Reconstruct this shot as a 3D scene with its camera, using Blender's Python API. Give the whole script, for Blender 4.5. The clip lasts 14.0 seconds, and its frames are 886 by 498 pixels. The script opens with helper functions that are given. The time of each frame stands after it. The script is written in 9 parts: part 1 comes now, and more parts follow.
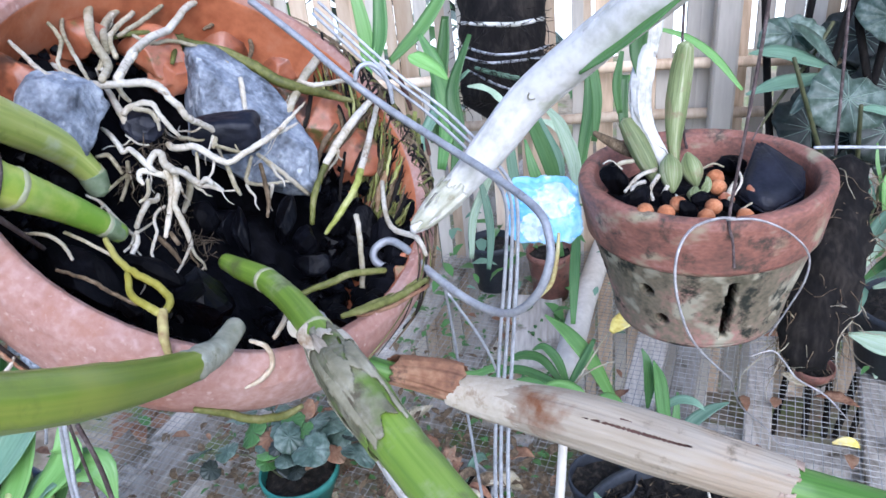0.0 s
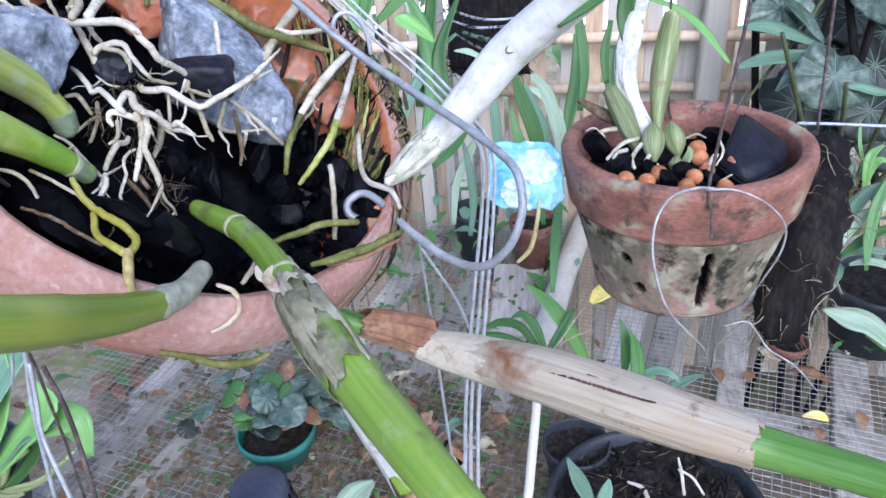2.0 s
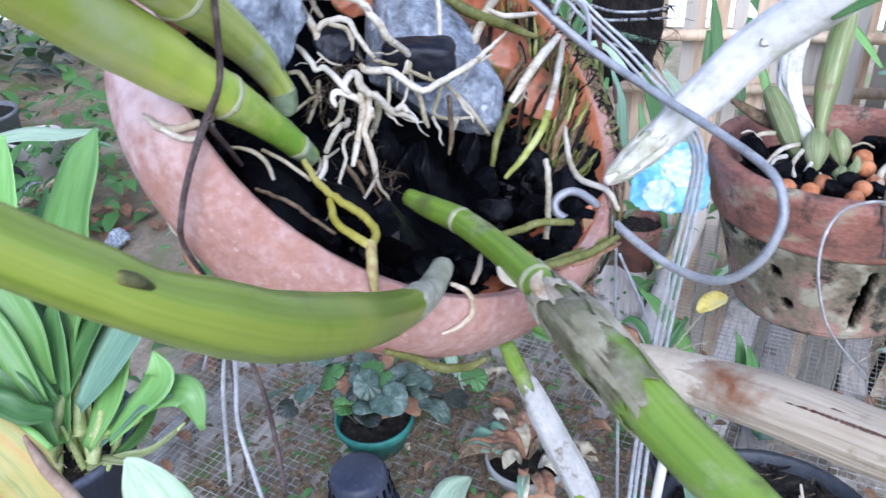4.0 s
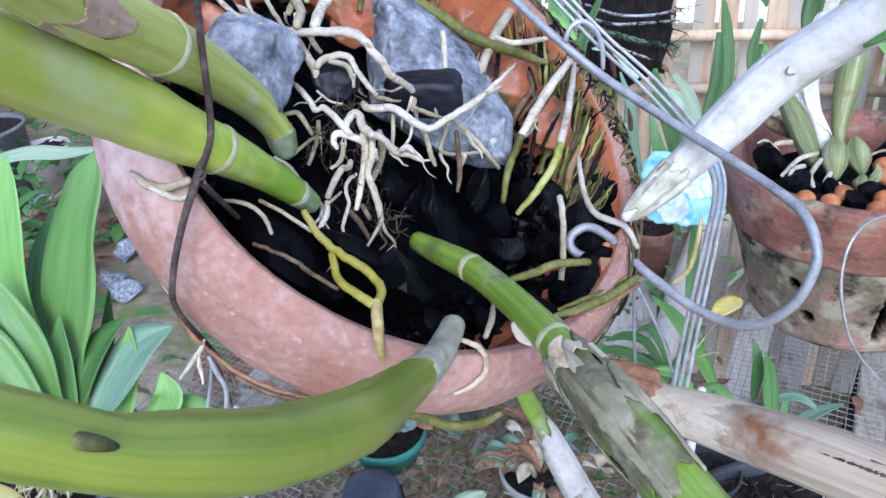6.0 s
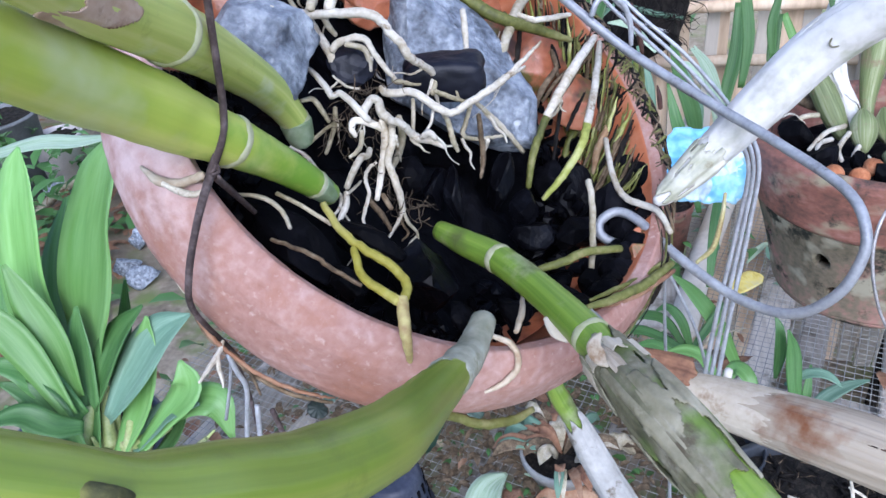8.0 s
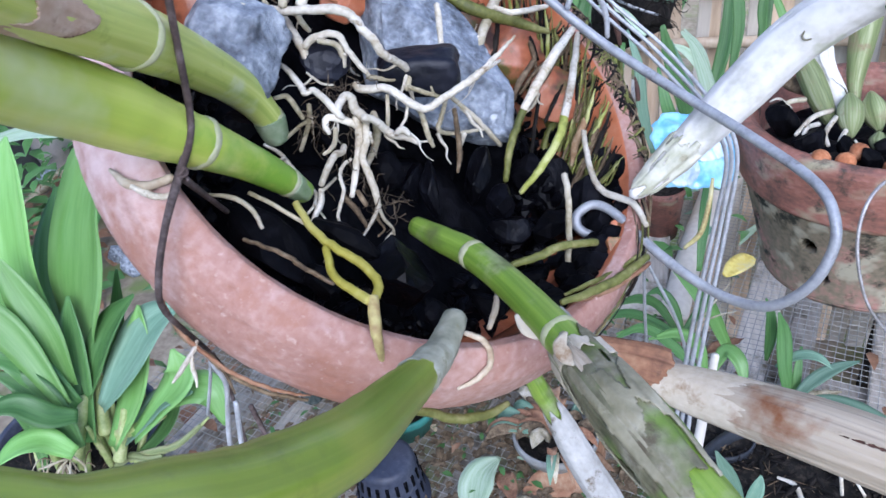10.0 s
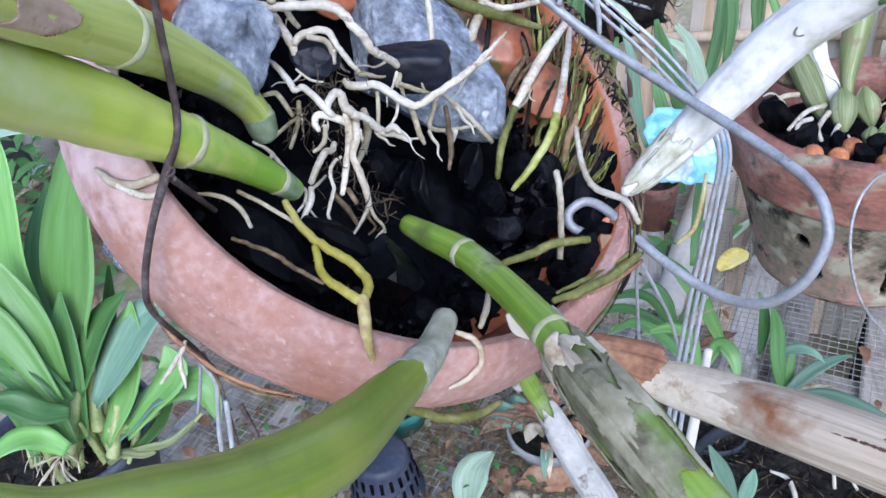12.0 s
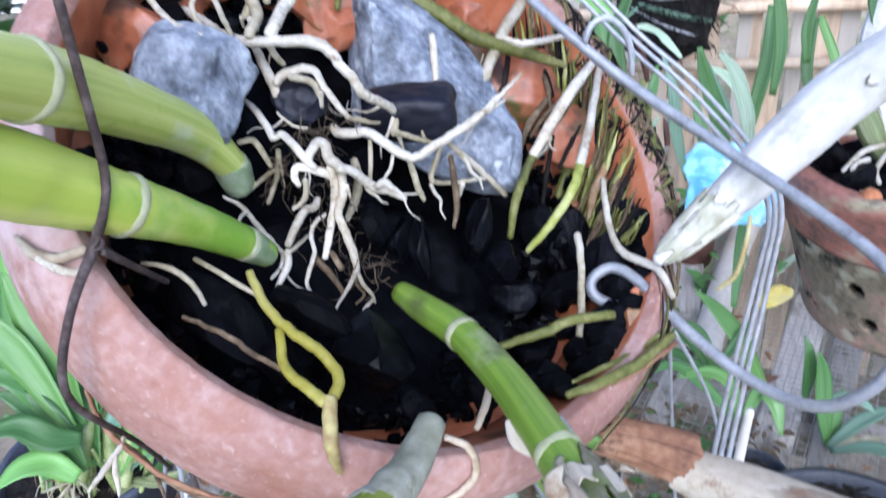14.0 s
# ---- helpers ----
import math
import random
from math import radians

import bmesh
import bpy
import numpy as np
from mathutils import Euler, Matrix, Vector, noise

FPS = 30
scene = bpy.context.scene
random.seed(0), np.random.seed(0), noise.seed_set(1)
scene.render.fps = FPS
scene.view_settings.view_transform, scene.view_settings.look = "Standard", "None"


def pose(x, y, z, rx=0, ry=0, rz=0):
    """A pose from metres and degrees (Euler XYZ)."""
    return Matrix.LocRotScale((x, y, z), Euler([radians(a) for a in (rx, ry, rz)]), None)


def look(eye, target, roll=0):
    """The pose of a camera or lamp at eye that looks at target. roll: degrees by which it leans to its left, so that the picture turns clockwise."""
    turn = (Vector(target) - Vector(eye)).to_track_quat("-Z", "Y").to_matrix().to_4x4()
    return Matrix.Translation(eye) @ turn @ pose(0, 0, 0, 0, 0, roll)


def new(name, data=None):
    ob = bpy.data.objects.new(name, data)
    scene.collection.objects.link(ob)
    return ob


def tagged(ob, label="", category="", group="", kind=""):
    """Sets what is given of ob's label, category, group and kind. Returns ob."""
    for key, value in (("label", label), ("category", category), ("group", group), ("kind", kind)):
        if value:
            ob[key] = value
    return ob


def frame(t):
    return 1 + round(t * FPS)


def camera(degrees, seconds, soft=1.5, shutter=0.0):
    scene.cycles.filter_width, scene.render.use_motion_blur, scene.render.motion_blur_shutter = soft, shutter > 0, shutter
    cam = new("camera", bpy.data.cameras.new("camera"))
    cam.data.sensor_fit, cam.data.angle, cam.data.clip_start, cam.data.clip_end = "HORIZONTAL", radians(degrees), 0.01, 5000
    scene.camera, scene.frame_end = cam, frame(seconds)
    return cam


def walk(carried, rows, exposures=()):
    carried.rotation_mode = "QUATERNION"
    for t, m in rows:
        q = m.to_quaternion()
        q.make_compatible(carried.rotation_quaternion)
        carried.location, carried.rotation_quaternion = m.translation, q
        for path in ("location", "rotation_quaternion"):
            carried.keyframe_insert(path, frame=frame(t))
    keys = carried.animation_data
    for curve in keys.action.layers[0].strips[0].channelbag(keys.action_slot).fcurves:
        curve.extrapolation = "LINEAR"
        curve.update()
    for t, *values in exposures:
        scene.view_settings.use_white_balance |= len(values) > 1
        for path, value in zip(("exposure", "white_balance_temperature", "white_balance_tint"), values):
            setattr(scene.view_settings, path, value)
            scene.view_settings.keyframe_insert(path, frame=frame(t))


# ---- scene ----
cam = camera(61.0, 14.0, shutter=0.5)
PATH = [
    (0, (0.0509, 0.0394, 1.0198), (-0.2913, 1.7483, 0.0387), -6.56),
    (0.5, (0.0430, 0.0413, 1.0164), (-0.2919, 1.7370, 0.0102), -5.81),
    (1, (0.0272, 0.0437, 1.0273), (-0.3425, 1.7134, -0.0098), -4.99),
    (1.5, (0.0459, 0.0494, 1.0200), (-0.3251, 1.6921, -0.0588), -6.10),
    (2, (0.0552, 0.0374, 1.0139), (-0.2493, 1.7119, -0.0365), -4.42),
    (2.5, (0.0552, 0.0408, 1.0156), (-0.2381, 1.7138, -0.0404), -4.04),
    (3, (0.0461, 0.0462, 1.0127), (-0.2885, 1.7138, -0.0395), -4.34),
    (3.5, (0.0223, 0.0443, 1.0111), (-0.3937, 1.6928, -0.0422), -4.17),
    (4, (0.0039, 0.0451, 1.0100), (-0.4784, 1.6719, -0.0487), -4.03),
    (4.2, (-0.0005, 0.0445, 1.0083), (-0.4866, 1.7199, 0.0302), -3.11),
    (6.3, (-0.0002, 0.0642, 1.0156), (-0.5198, 1.6674, -0.0614), -6.87),
    (6.5, (-0.0002, 0.0645, 1.0120), (-0.5323, 1.6571, -0.0745), -7.81),
    (7, (-0.0062, 0.0646, 1.0131), (-0.5335, 1.6497, -0.0865), -6.71),
    (7.2, (-0.0073, 0.0673, 1.0130), (-0.5351, 1.6520, -0.0870), -7.02),
    (9.3, (-0.0034, 0.0719, 1.0160), (-0.5415, 1.6366, -0.1074), -7.77),
    (9.5, (-0.0041, 0.0718, 1.0176), (-0.5360, 1.6278, -0.1208), -7.12),
    (10, (-0.0002, 0.0737, 1.0160), (-0.5263, 1.6300, -0.1248), -7.95),
    (10.5, (0.0007, 0.0776, 1.0149), (-0.4775, 1.6501, -0.1246), -7.56),
    (11, (-0.0004, 0.0778, 1.0143), (-0.4985, 1.6360, -0.1363), -8.29),
    (11.5, (-0.0065, 0.0765, 1.0136), (-0.4831, 1.6412, -0.1373), -6.76),
    (12, (0.0003, 0.0756, 1.0160), (-0.5111, 1.6263, -0.1390), -7.84),
    (12.5, (-0.0025, 0.0858, 1.0089), (-0.5002, 1.5932, -0.2077), -8.78),
    (13, (-0.0040, 0.0988, 1.0058), (-0.5245, 1.6009, -0.2077), -8.94),
    (13.5, (-0.0035, 0.1123, 1.0055), (-0.5527, 1.5901, -0.2252), -9.68),
    (14, (0.0004, 0.1090, 1.0090), (-0.6053, 1.6619, -0.0963), -8.00),
]
EXPOSURES = [(0, 0.79, 5250, 15), (4, 0.81, 5250, 15), (6.5, 0.70, 5250, 15), (9.5, 0.72, 5250, 15), (13.2, 0.74, 5250, 15), (14, 0.88, 5250, 15)]
walk(cam, [(t, look(eye, target, roll)) for t, eye, target, roll in PATH], EXPOSURES)

# ---- light ----
world = bpy.data.worlds.new("sky")
scene.world = world
world.use_nodes = True
wn = world.node_tree.nodes
sky = wn.new("ShaderNodeTexSky")
sky.sky_type = 'NISHITA'
sky.sun_disc = False
sky.sun_elevation = radians(40)
sky.sun_rotation = radians(161)
sky.air_density, sky.dust_density, sky.ozone_density = 1.0, 2.0, 1.5
wn["Background"].inputs["Strength"].default_value = 0.15
world.node_tree.links.new(sky.outputs["Color"], wn["Background"].inputs["Color"])
sun = new("sun", bpy.data.lights.new("sun", "SUN"))
sun.data.energy = 1.6
sun.data.angle = radians(50)
sun.data.color = (1.0, 0.96, 0.9)
sun.matrix_world = look((0.8, -1.9, 2.73), (0.0, 0.4, 0.7))


# ---- materials ----
def nodes_of(name):
    m = bpy.data.materials.new(name)
    m.use_nodes = True
    return m, m.node_tree.nodes, m.node_tree.links, m.node_tree.nodes["Principled BSDF"]


def surface(name, colours, scale=60.0, rough=0.7, bump=0.3, fine=400.0, spots=None, stretch=(1, 1, 1),
            spec=0.4, sub=0.0, spot_scale=120.0, spot_at=0.62, spot_soft=0.07, metal=0.0, along=None, vary=0.18, dirt=None, dirt_scale=90.0, dirt_at=0.62, dirt_soft=0.1, stain=None):
    """Noise-mixed colours at two scales, optional spots of another colour, and bump."""
    m, N, L, P = nodes_of(name)
    co = N.new("ShaderNodeTexCoord")
    mp = N.new("ShaderNodeMapping")
    mp.inputs["Scale"].default_value = stretch
    if along:
        at = N.new("ShaderNodeAttribute")
        at.attribute_name = "along"
        mp.inputs["Scale"].default_value = along
        L.new(at.outputs["Vector"], mp.inputs["Vector"])
        scale, fine = 1.0, 5.0
    else:
        L.new(co.outputs["Object"], mp.inputs["Vector"])
    big = N.new("ShaderNodeTexNoise")
    big.inputs["Scale"].default_value, big.inputs["Detail"].default_value = scale, 6
    small = N.new("ShaderNodeTexNoise")
    small.inputs["Scale"].default_value, small.inputs["Detail"].default_value = fine, 4
    for t in (big, small):
        L.new(mp.outputs["Vector"], t.inputs["Vector"])
    mix = N.new("ShaderNodeMath")
    mix.operation = 'MULTIPLY_ADD'
    mix.inputs[1].default_value = 0.35
    L.new(small.outputs["Fac"], mix.inputs[0])
    sc = N.new("ShaderNodeMath")
    sc.operation = 'MULTIPLY'
    sc.inputs[1].default_value = 0.65
    L.new(big.outputs["Fac"], sc.inputs[0])
    L.new(sc.outputs[0], mix.inputs[2])
    ramp = N.new("ShaderNodeValToRGB")
    el = ramp.color_ramp.elements
    k = len(colours)
    while len(el) < k:
        el.new(0.5)
    for i, c in enumerate(colours):
        el[i].position = 0.34 + 0.32 * i / max(1, k - 1)
        el[i].color = (*c, 1)
    L.new(mix.outputs[0], ramp.inputs["Fac"])
    out = ramp.outputs["Color"]
    if spots:
        sp = N.new("ShaderNodeTexNoise")
        sp.inputs["Scale"].default_value, sp.inputs["Detail"].default_value = spot_scale, 3
        L.new((co.outputs["Object"] if along else mp.outputs["Vector"]), sp.inputs["Vector"])
        r2 = N.new("ShaderNodeValToRGB")
        r2.color_ramp.elements[0].position, r2.color_ramp.elements[1].position = spot_at, spot_at + spot_soft
        L.new(sp.outputs["Fac"], r2.inputs["Fac"])
        mx = N.new("ShaderNodeMixRGB")
        mx.inputs["Color2"].default_value = (*spots, 1)
        L.new(r2.outputs["Color"], mx.inputs["Fac"])
        L.new(out, mx.inputs["Color1"])
        out = mx.outputs["Color"]
    if dirt:
        dp = N.new("ShaderNodeTexNoise")
        dp.inputs["Scale"].default_value, dp.inputs["Detail"].default_value = dirt_scale, 8
        dp.inputs["Roughness"].default_value = 0.7
        dm = N.new("ShaderNodeMapping")
        dm.inputs["Location"].default_value = (3.7, 1.3, 8.1)
        L.new(co.outputs["Object"], dm.inputs["Vector"])
        L.new(dm.outputs["Vector"], dp.inputs["Vector"])
        r3 = N.new("ShaderNodeValToRGB")
        r3.color_ramp.elements[0].position, r3.color_ramp.elements[1].position = dirt_at, dirt_at + dirt_soft
        L.new(dp.outputs["Fac"], r3.inputs["Fac"])
        mx = N.new("ShaderNodeMixRGB")
        mx.inputs["Color2"].default_value = (*dirt, 1)
        L.new(r3.outputs["Color"], mx.inputs["Fac"])
        L.new(out, mx.inputs["Color1"])
        out = mx.outputs["Color"]
    if stain:
        # one blotch of the given colour with ragged edges round a point
        ps = N.new("ShaderNodeNewGeometry")
        ds = N.new("ShaderNodeVectorMath")
        ds.operation = 'DISTANCE'
        ds.inputs[1].default_value = stain[0]
        L.new(ps.outputs["Position"], ds.inputs[0])
        wob = N.new("ShaderNodeTexNoise")
        wob.inputs["Scale"].default_value, wob.inputs["Detail"].default_value = 170, 8
        L.new(ps.outputs["Position"], wob.inputs["Vector"])
        ad = N.new("ShaderNodeMath")
        ad.operation = 'MULTIPLY_ADD'
        ad.inputs[1].default_value = stain[1] * 2.2
        L.new(wob.outputs["Fac"], ad.inputs[0])
        L.new(ds.outputs["Value"], ad.inputs[2])
        fr = N.new("ShaderNodeMapRange")
        fr.inputs["From Min"].default_value, fr.inputs["From Max"].default_value = stain[1] * 2.2, stain[1] * 1.3
        L.new(ad.outputs[0], fr.inputs["Value"])
        mx = N.new("ShaderNodeMixRGB")
        mx.inputs["Color2"].default_value = (*stain[2], 1)
        L.new(fr.outputs["Result"], mx.inputs["Fac"])
        L.new(out, mx.inputs["Color1"])
        out = mx.outputs["Color"]
    ob = N.new("ShaderNodeObjectInfo")
    hs = N.new("ShaderNodeHueSaturation")
    mr = N.new("ShaderNodeMapRange")
    mr.inputs["To Min"].default_value, mr.inputs["To Max"].default_value = 1 - vary, 1 + vary
    L.new(ob.outputs["Random"], mr.inputs["Value"])
    L.new(mr.outputs["Result"], hs.inputs["Value"])
    L.new(out, hs.inputs["Color"])
    L.new(hs.outputs["Color"], P.inputs["Base Color"])
    rr = N.new("ShaderNodeMapRange")
    rr.inputs["To Min"].default_value, rr.inputs["To Max"].default_value = max(0.05, rough - 0.12), min(1, rough + 0.12)
    L.new(big.outputs["Fac"], rr.inputs["Value"])
    L.new(rr.outputs["Result"], P.inputs["Roughness"])
    P.inputs["Specular IOR Level"].default_value = spec
    P.inputs["Metallic"].default_value = metal
    if sub:
        P.inputs["Subsurface Weight"].default_value = sub
        P.inputs["Subsurface Radius"].default_value = (0.004, 0.006, 0.002)
        P.inputs["Subsurface Scale"].default_value = 0.5
    bm = N.new("ShaderNodeBump")
    bm.inputs["Strength"].default_value, bm.inputs["Distance"].default_value = bump, 0.0015
    L.new(mix.outputs[0], bm.inputs["Height"])
    L.new(bm.outputs["Normal"], P.inputs["Normal"])
    return m


# The rim's clay turns paler and pinker round its left end.
M_CLAY = surface("terracotta", [(0.30, 0.145, 0.105), (0.395, 0.225, 0.18), (0.52, 0.36, 0.315)], 26, 0.82, 0.9, 420, spots=(0.50, 0.345, 0.29), spot_scale=520, spot_at=0.62, spot_soft=0.12, dirt=(0.36, 0.165, 0.10), dirt_scale=22, dirt_at=0.50, dirt_soft=0.2, stain=((-0.118, 0.196, 0.955), 0.026, (0.60, 0.45, 0.42)))
M_CLAY_IN = surface("terracotta_damp", [(0.30, 0.085, 0.035), (0.50, 0.17, 0.075), (0.56, 0.26, 0.15)], 26, 0.45, 0.6, 200, spots=(0.05, 0.03, 0.02), spot_scale=38, spot_at=0.62, spot_soft=0.1, dirt=(0.14, 0.12, 0.035), dirt_scale=80, dirt_at=0.62)
M_CLAY2 = surface("terracotta_weathered", [(0.11, 0.06, 0.045), (0.235, 0.10, 0.07), (0.33, 0.175, 0.14)], 24, 0.6, 0.6, 220, stretch=(1, 1, 1.8), spots=(0.32, 0.28, 0.18), spot_scale=26, spot_at=0.56, spot_soft=0.12, dirt=(0.05, 0.04, 0.03), dirt_scale=45, dirt_at=0.54, dirt_soft=0.12)
M_CLAY2_LOW = surface("terracotta_mossy", [(0.075, 0.07, 0.042), (0.185, 0.15, 0.10), (0.36, 0.185, 0.15)], 20, 0.9, 0.7, 220, spots=(0.33, 0.30, 0.215), spot_scale=34, spot_at=0.55, spot_soft=0.08, dirt=(0.018, 0.02, 0.013), dirt_scale=32, dirt_at=0.52, dirt_soft=0.08)
M_CANE = surface("cane_yellow_green", [(0.33, 0.42, 0.08), (0.50, 0.57, 0.14), (0.64, 0.67, 0.27)], 30, 0.38, 0.10, 260, along=(0.9, 0.9, 4), sub=0.06, spec=0.45, spots=(0.62, 0.67, 0.46), spot_scale=85, spot_at=0.56, spot_soft=0.2, dirt=(0.30, 0.36, 0.07), dirt_scale=40, dirt_at=0.58)
M_CANE_A = surface("cane_fresh_green", [(0.31, 0.41, 0.055), (0.40, 0.48, 0.075), (0.52, 0.57, 0.14)], 30, 0.42, 0.10, 260, along=(0.55, 0.55, 3), sub=0.06, spec=0.4, spots=(0.54, 0.60, 0.36), spot_scale=60, spot_at=0.50, spot_soft=0.35, stain=((-0.0925, 0.2200, 0.9290), 0.030, (0.19, 0.34, 0.035)))
M_CANE_MID = surface("cane_mid_green", [(0.13, 0.19, 0.016), (0.19, 0.26, 0.028), (0.28, 0.32, 0.05)], 30, 0.33, 0.15, 260, along=(0.9, 0.9, 2), sub=0.06, spec=0.5, spots=(0.32, 0.34, 0.06), spot_scale=28, spot_at=0.54, spot_soft=0.25, dirt=(0.10, 0.135, 0.02), dirt_scale=35, dirt_at=0.56, dirt_soft=0.18)
M_CANE_DARK = surface("cane_deep_green", [(0.10, 0.175, 0.02), (0.16, 0.25, 0.03), (0.23, 0.31, 0.055)], 40, 0.42, 0.2, 260, along=(1.1, 1.1, 5), sub=0.06, spots=(0.085, 0.11, 0.03), spot_scale=70, spot_at=0.60, spot_soft=0.12, dirt=(0.27, 0.30, 0.15), dirt_scale=45, dirt_at=0.56, dirt_soft=0.16)
M_NODE = surface("cane_node_scar", [(0.35, 0.36, 0.18), (0.5, 0.5, 0.33)], 200, 0.8, 0.3, 700)
M_SHEATH = surface("grey_sheath", [(0.06, 0.06, 0.03), (0.145, 0.135, 0.08), (0.30, 0.275, 0.205)], 90, 0.75, 0.9, 350, spots=(0.11, 0.17, 0.026), spot_scale=65, spot_at=0.50, spot_soft=0.12, dirt=(0.075, 0.06, 0.035), dirt_scale=70, dirt_at=0.55)
M_SHEATH_GREY = surface("papery_sheath", [(0.26, 0.25, 0.225), (0.37, 0.36, 0.335), (0.47, 0.46, 0.43)], 60, 0.8, 0.6, 400, dirt=(0.13, 0.105, 0.07), dirt_scale=110, dirt_at=0.55)
M_DRY = surface("dry_sheath", [(0.27, 0.22, 0.155), (0.365, 0.31, 0.235), (0.44, 0.385, 0.305)], 30, 0.85, 0.6, 300, along=(0.8, 0.8, 7), spots=(0.34, 0.24, 0.145), spot_scale=24, spot_at=0.56, spot_soft=0.18, dirt=(0.14, 0.11, 0.07), dirt_scale=100, dirt_at=0.58, dirt_soft=0.14, stain=((0.0335, 0.2350, 0.8452), 0.0140, (0.17, 0.062, 0.020)))
M_SHEATH_FILM = surface("pale_film", [(0.13, 0.12, 0.07), (0.225, 0.205, 0.135), (0.35, 0.325, 0.24)], 80, 0.7, 0.8, 350, dirt=(0.09, 0.085, 0.04), dirt_scale=80, dirt_at=0.56)
M_BROWN_PALE = surface("tan_bract", [(0.22, 0.14, 0.10), (0.36, 0.26, 0.19), (0.46, 0.37, 0.30)], 60, 0.85, 0.6, 350, dirt=(0.14, 0.08, 0.05), dirt_scale=60, dirt_at=0.6)
M_CREAM = surface("cream_sheath", [(0.36, 0.30, 0.21), (0.46, 0.405, 0.31), (0.54, 0.49, 0.40)], 40, 0.85, 0.6, 400, dirt=(0.22, 0.14, 0.075), dirt_scale=80, dirt_at=0.58, dirt_soft=0.14, stain=((0.0335, 0.2350, 0.8452), 0.0140, (0.17, 0.062, 0.020)))
M_BROWN = surface("brown_bract", [(0.10, 0.045, 0.028), (0.22, 0.11, 0.06), (0.35, 0.21, 0.125)], 60, 0.85, 0.6, 350, dirt=(0.06, 0.035, 0.025), dirt_scale=70, dirt_at=0.58)
M_WHITE = surface("white_sheath", [(0.42, 0.41, 0.34), (0.62, 0.60, 0.555), (0.72, 0.70, 0.665)], 60, 0.8, 0.6, 300, spots=(0.40, 0.42, 0.28), spot_scale=80, spot_at=0.64, spot_soft=0.1, vary=0.06, spec=0.2)
M_LEAF = surface("leaf_green", [(0.045, 0.12, 0.03), (0.075, 0.17, 0.045), (0.11, 0.22, 0.07)], 12, 0.42, 0.12, 120, along=(1.3, 2.0, 9), vary=0.35)
M_LEAF_BRIGHT = surface("leaf_bright", [(0.125, 0.27, 0.06), (0.17, 0.335, 0.09), (0.225, 0.40, 0.135)], 10, 0.36, 0.12, 120, along=(0.8, 1.3, 6), vary=0.25)
M_LEAF_BLUE = surface("leaf_bluegreen", [(0.085, 0.16, 0.10), (0.13, 0.22, 0.145), (0.19, 0.285, 0.20)], 14, 0.5, 0.12, 120, along=(1.3, 2.0, 9), vary=0.25)
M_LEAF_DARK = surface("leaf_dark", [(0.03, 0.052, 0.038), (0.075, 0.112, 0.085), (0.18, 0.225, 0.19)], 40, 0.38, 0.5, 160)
M_LEAF_PALE = surface("leaf_pale", [(0.24, 0.34, 0.20), (0.36, 0.46, 0.31), (0.46, 0.54, 0.42)], 20, 0.5, 0.2, 160, along=(2.2, 3.0, 10))
M_LEAF_OLD = surface("leaf_yellowing", [(0.22, 0.27, 0.10), (0.40, 0.36, 0.12), (0.46, 0.24, 0.09)], 30, 0.55, 0.3, 160, along=(1.0, 1.4, 3), dirt=(0.25, 0.12, 0.05), dirt_scale=40, dirt_at=0.58)
M_YELLOW = surface("leaf_yellow", [(0.50, 0.36, 0.05), (0.70, 0.58, 0.16), (0.62, 0.55, 0.30)], 40, 0.6, 0.2, 200)
M_ROOT = surface("root_white", [(0.33, 0.27, 0.175), (0.55, 0.50, 0.40), (0.70, 0.66, 0.57)], 110, 0.8, 0.6, 700, dirt=(0.20, 0.14, 0.075), dirt_scale=170, dirt_at=0.57)
M_ROOT2 = surface("root_grey", [(0.20, 0.17, 0.09), (0.40, 0.35, 0.24), (0.55, 0.50, 0.40)], 90, 0.8, 0.4, 700)
M_OLIVE = surface("root_olive", [(0.06, 0.065, 0.012), (0.14, 0.145, 0.03), (0.27, 0.25, 0.10)], 90, 0.6, 0.4, 600)
M_VEIN = surface("leaf_vein", [(0.12, 0.17, 0.13), (0.20, 0.26, 0.21)], 60, 0.5, 0.1, 300)
# Near-black: dark begonia leaves, and shade put into colour behind the big begonia.
M_LEAF_DARK_SHADE = surface("leaf_dark_shade", [(0.008, 0.012, 0.009), (0.018, 0.026, 0.02), (0.04, 0.05, 0.042)], 40, 0.45, 0.4, 160)
M_EYE = surface("bud_scar", [(0.025, 0.028, 0.01), (0.06, 0.06, 0.02), (0.15, 0.15, 0.04)], 250, 0.8, 0.6, 900)
M_TIP = surface("cane_grey_tip", [(0.16, 0.23, 0.10), (0.28, 0.35, 0.20), (0.42, 0.47, 0.34)], 90, 0.7, 0.5, 400, dirt=(0.16, 0.14, 0.09), dirt_scale=120, dirt_at=0.64)
M_CHAR_BLUE = surface("blue_black_coal", [(0.004, 0.0045, 0.008), (0.010, 0.011, 0.019), (0.022, 0.024, 0.038)], 50, 0.5, 0.9, 260, spec=0.3)
M_SHARD = surface("wet_terracotta", [(0.15, 0.045, 0.022), (0.36, 0.12, 0.055), (0.46, 0.21, 0.125)], 40, 0.36, 0.7, 260, spots=(0.08, 0.04, 0.025), spot_scale=60, spot_at=0.62, dirt=(0.12, 0.10, 0.03), dirt_scale=70, dirt_at=0.54, spec=0.5)
M_WIRE_OLD = surface("dull_wire", [(0.20, 0.185, 0.175), (0.32, 0.30, 0.29), (0.48, 0.46, 0.45)], 150, 0.4, 0.4, 900, metal=0.5)
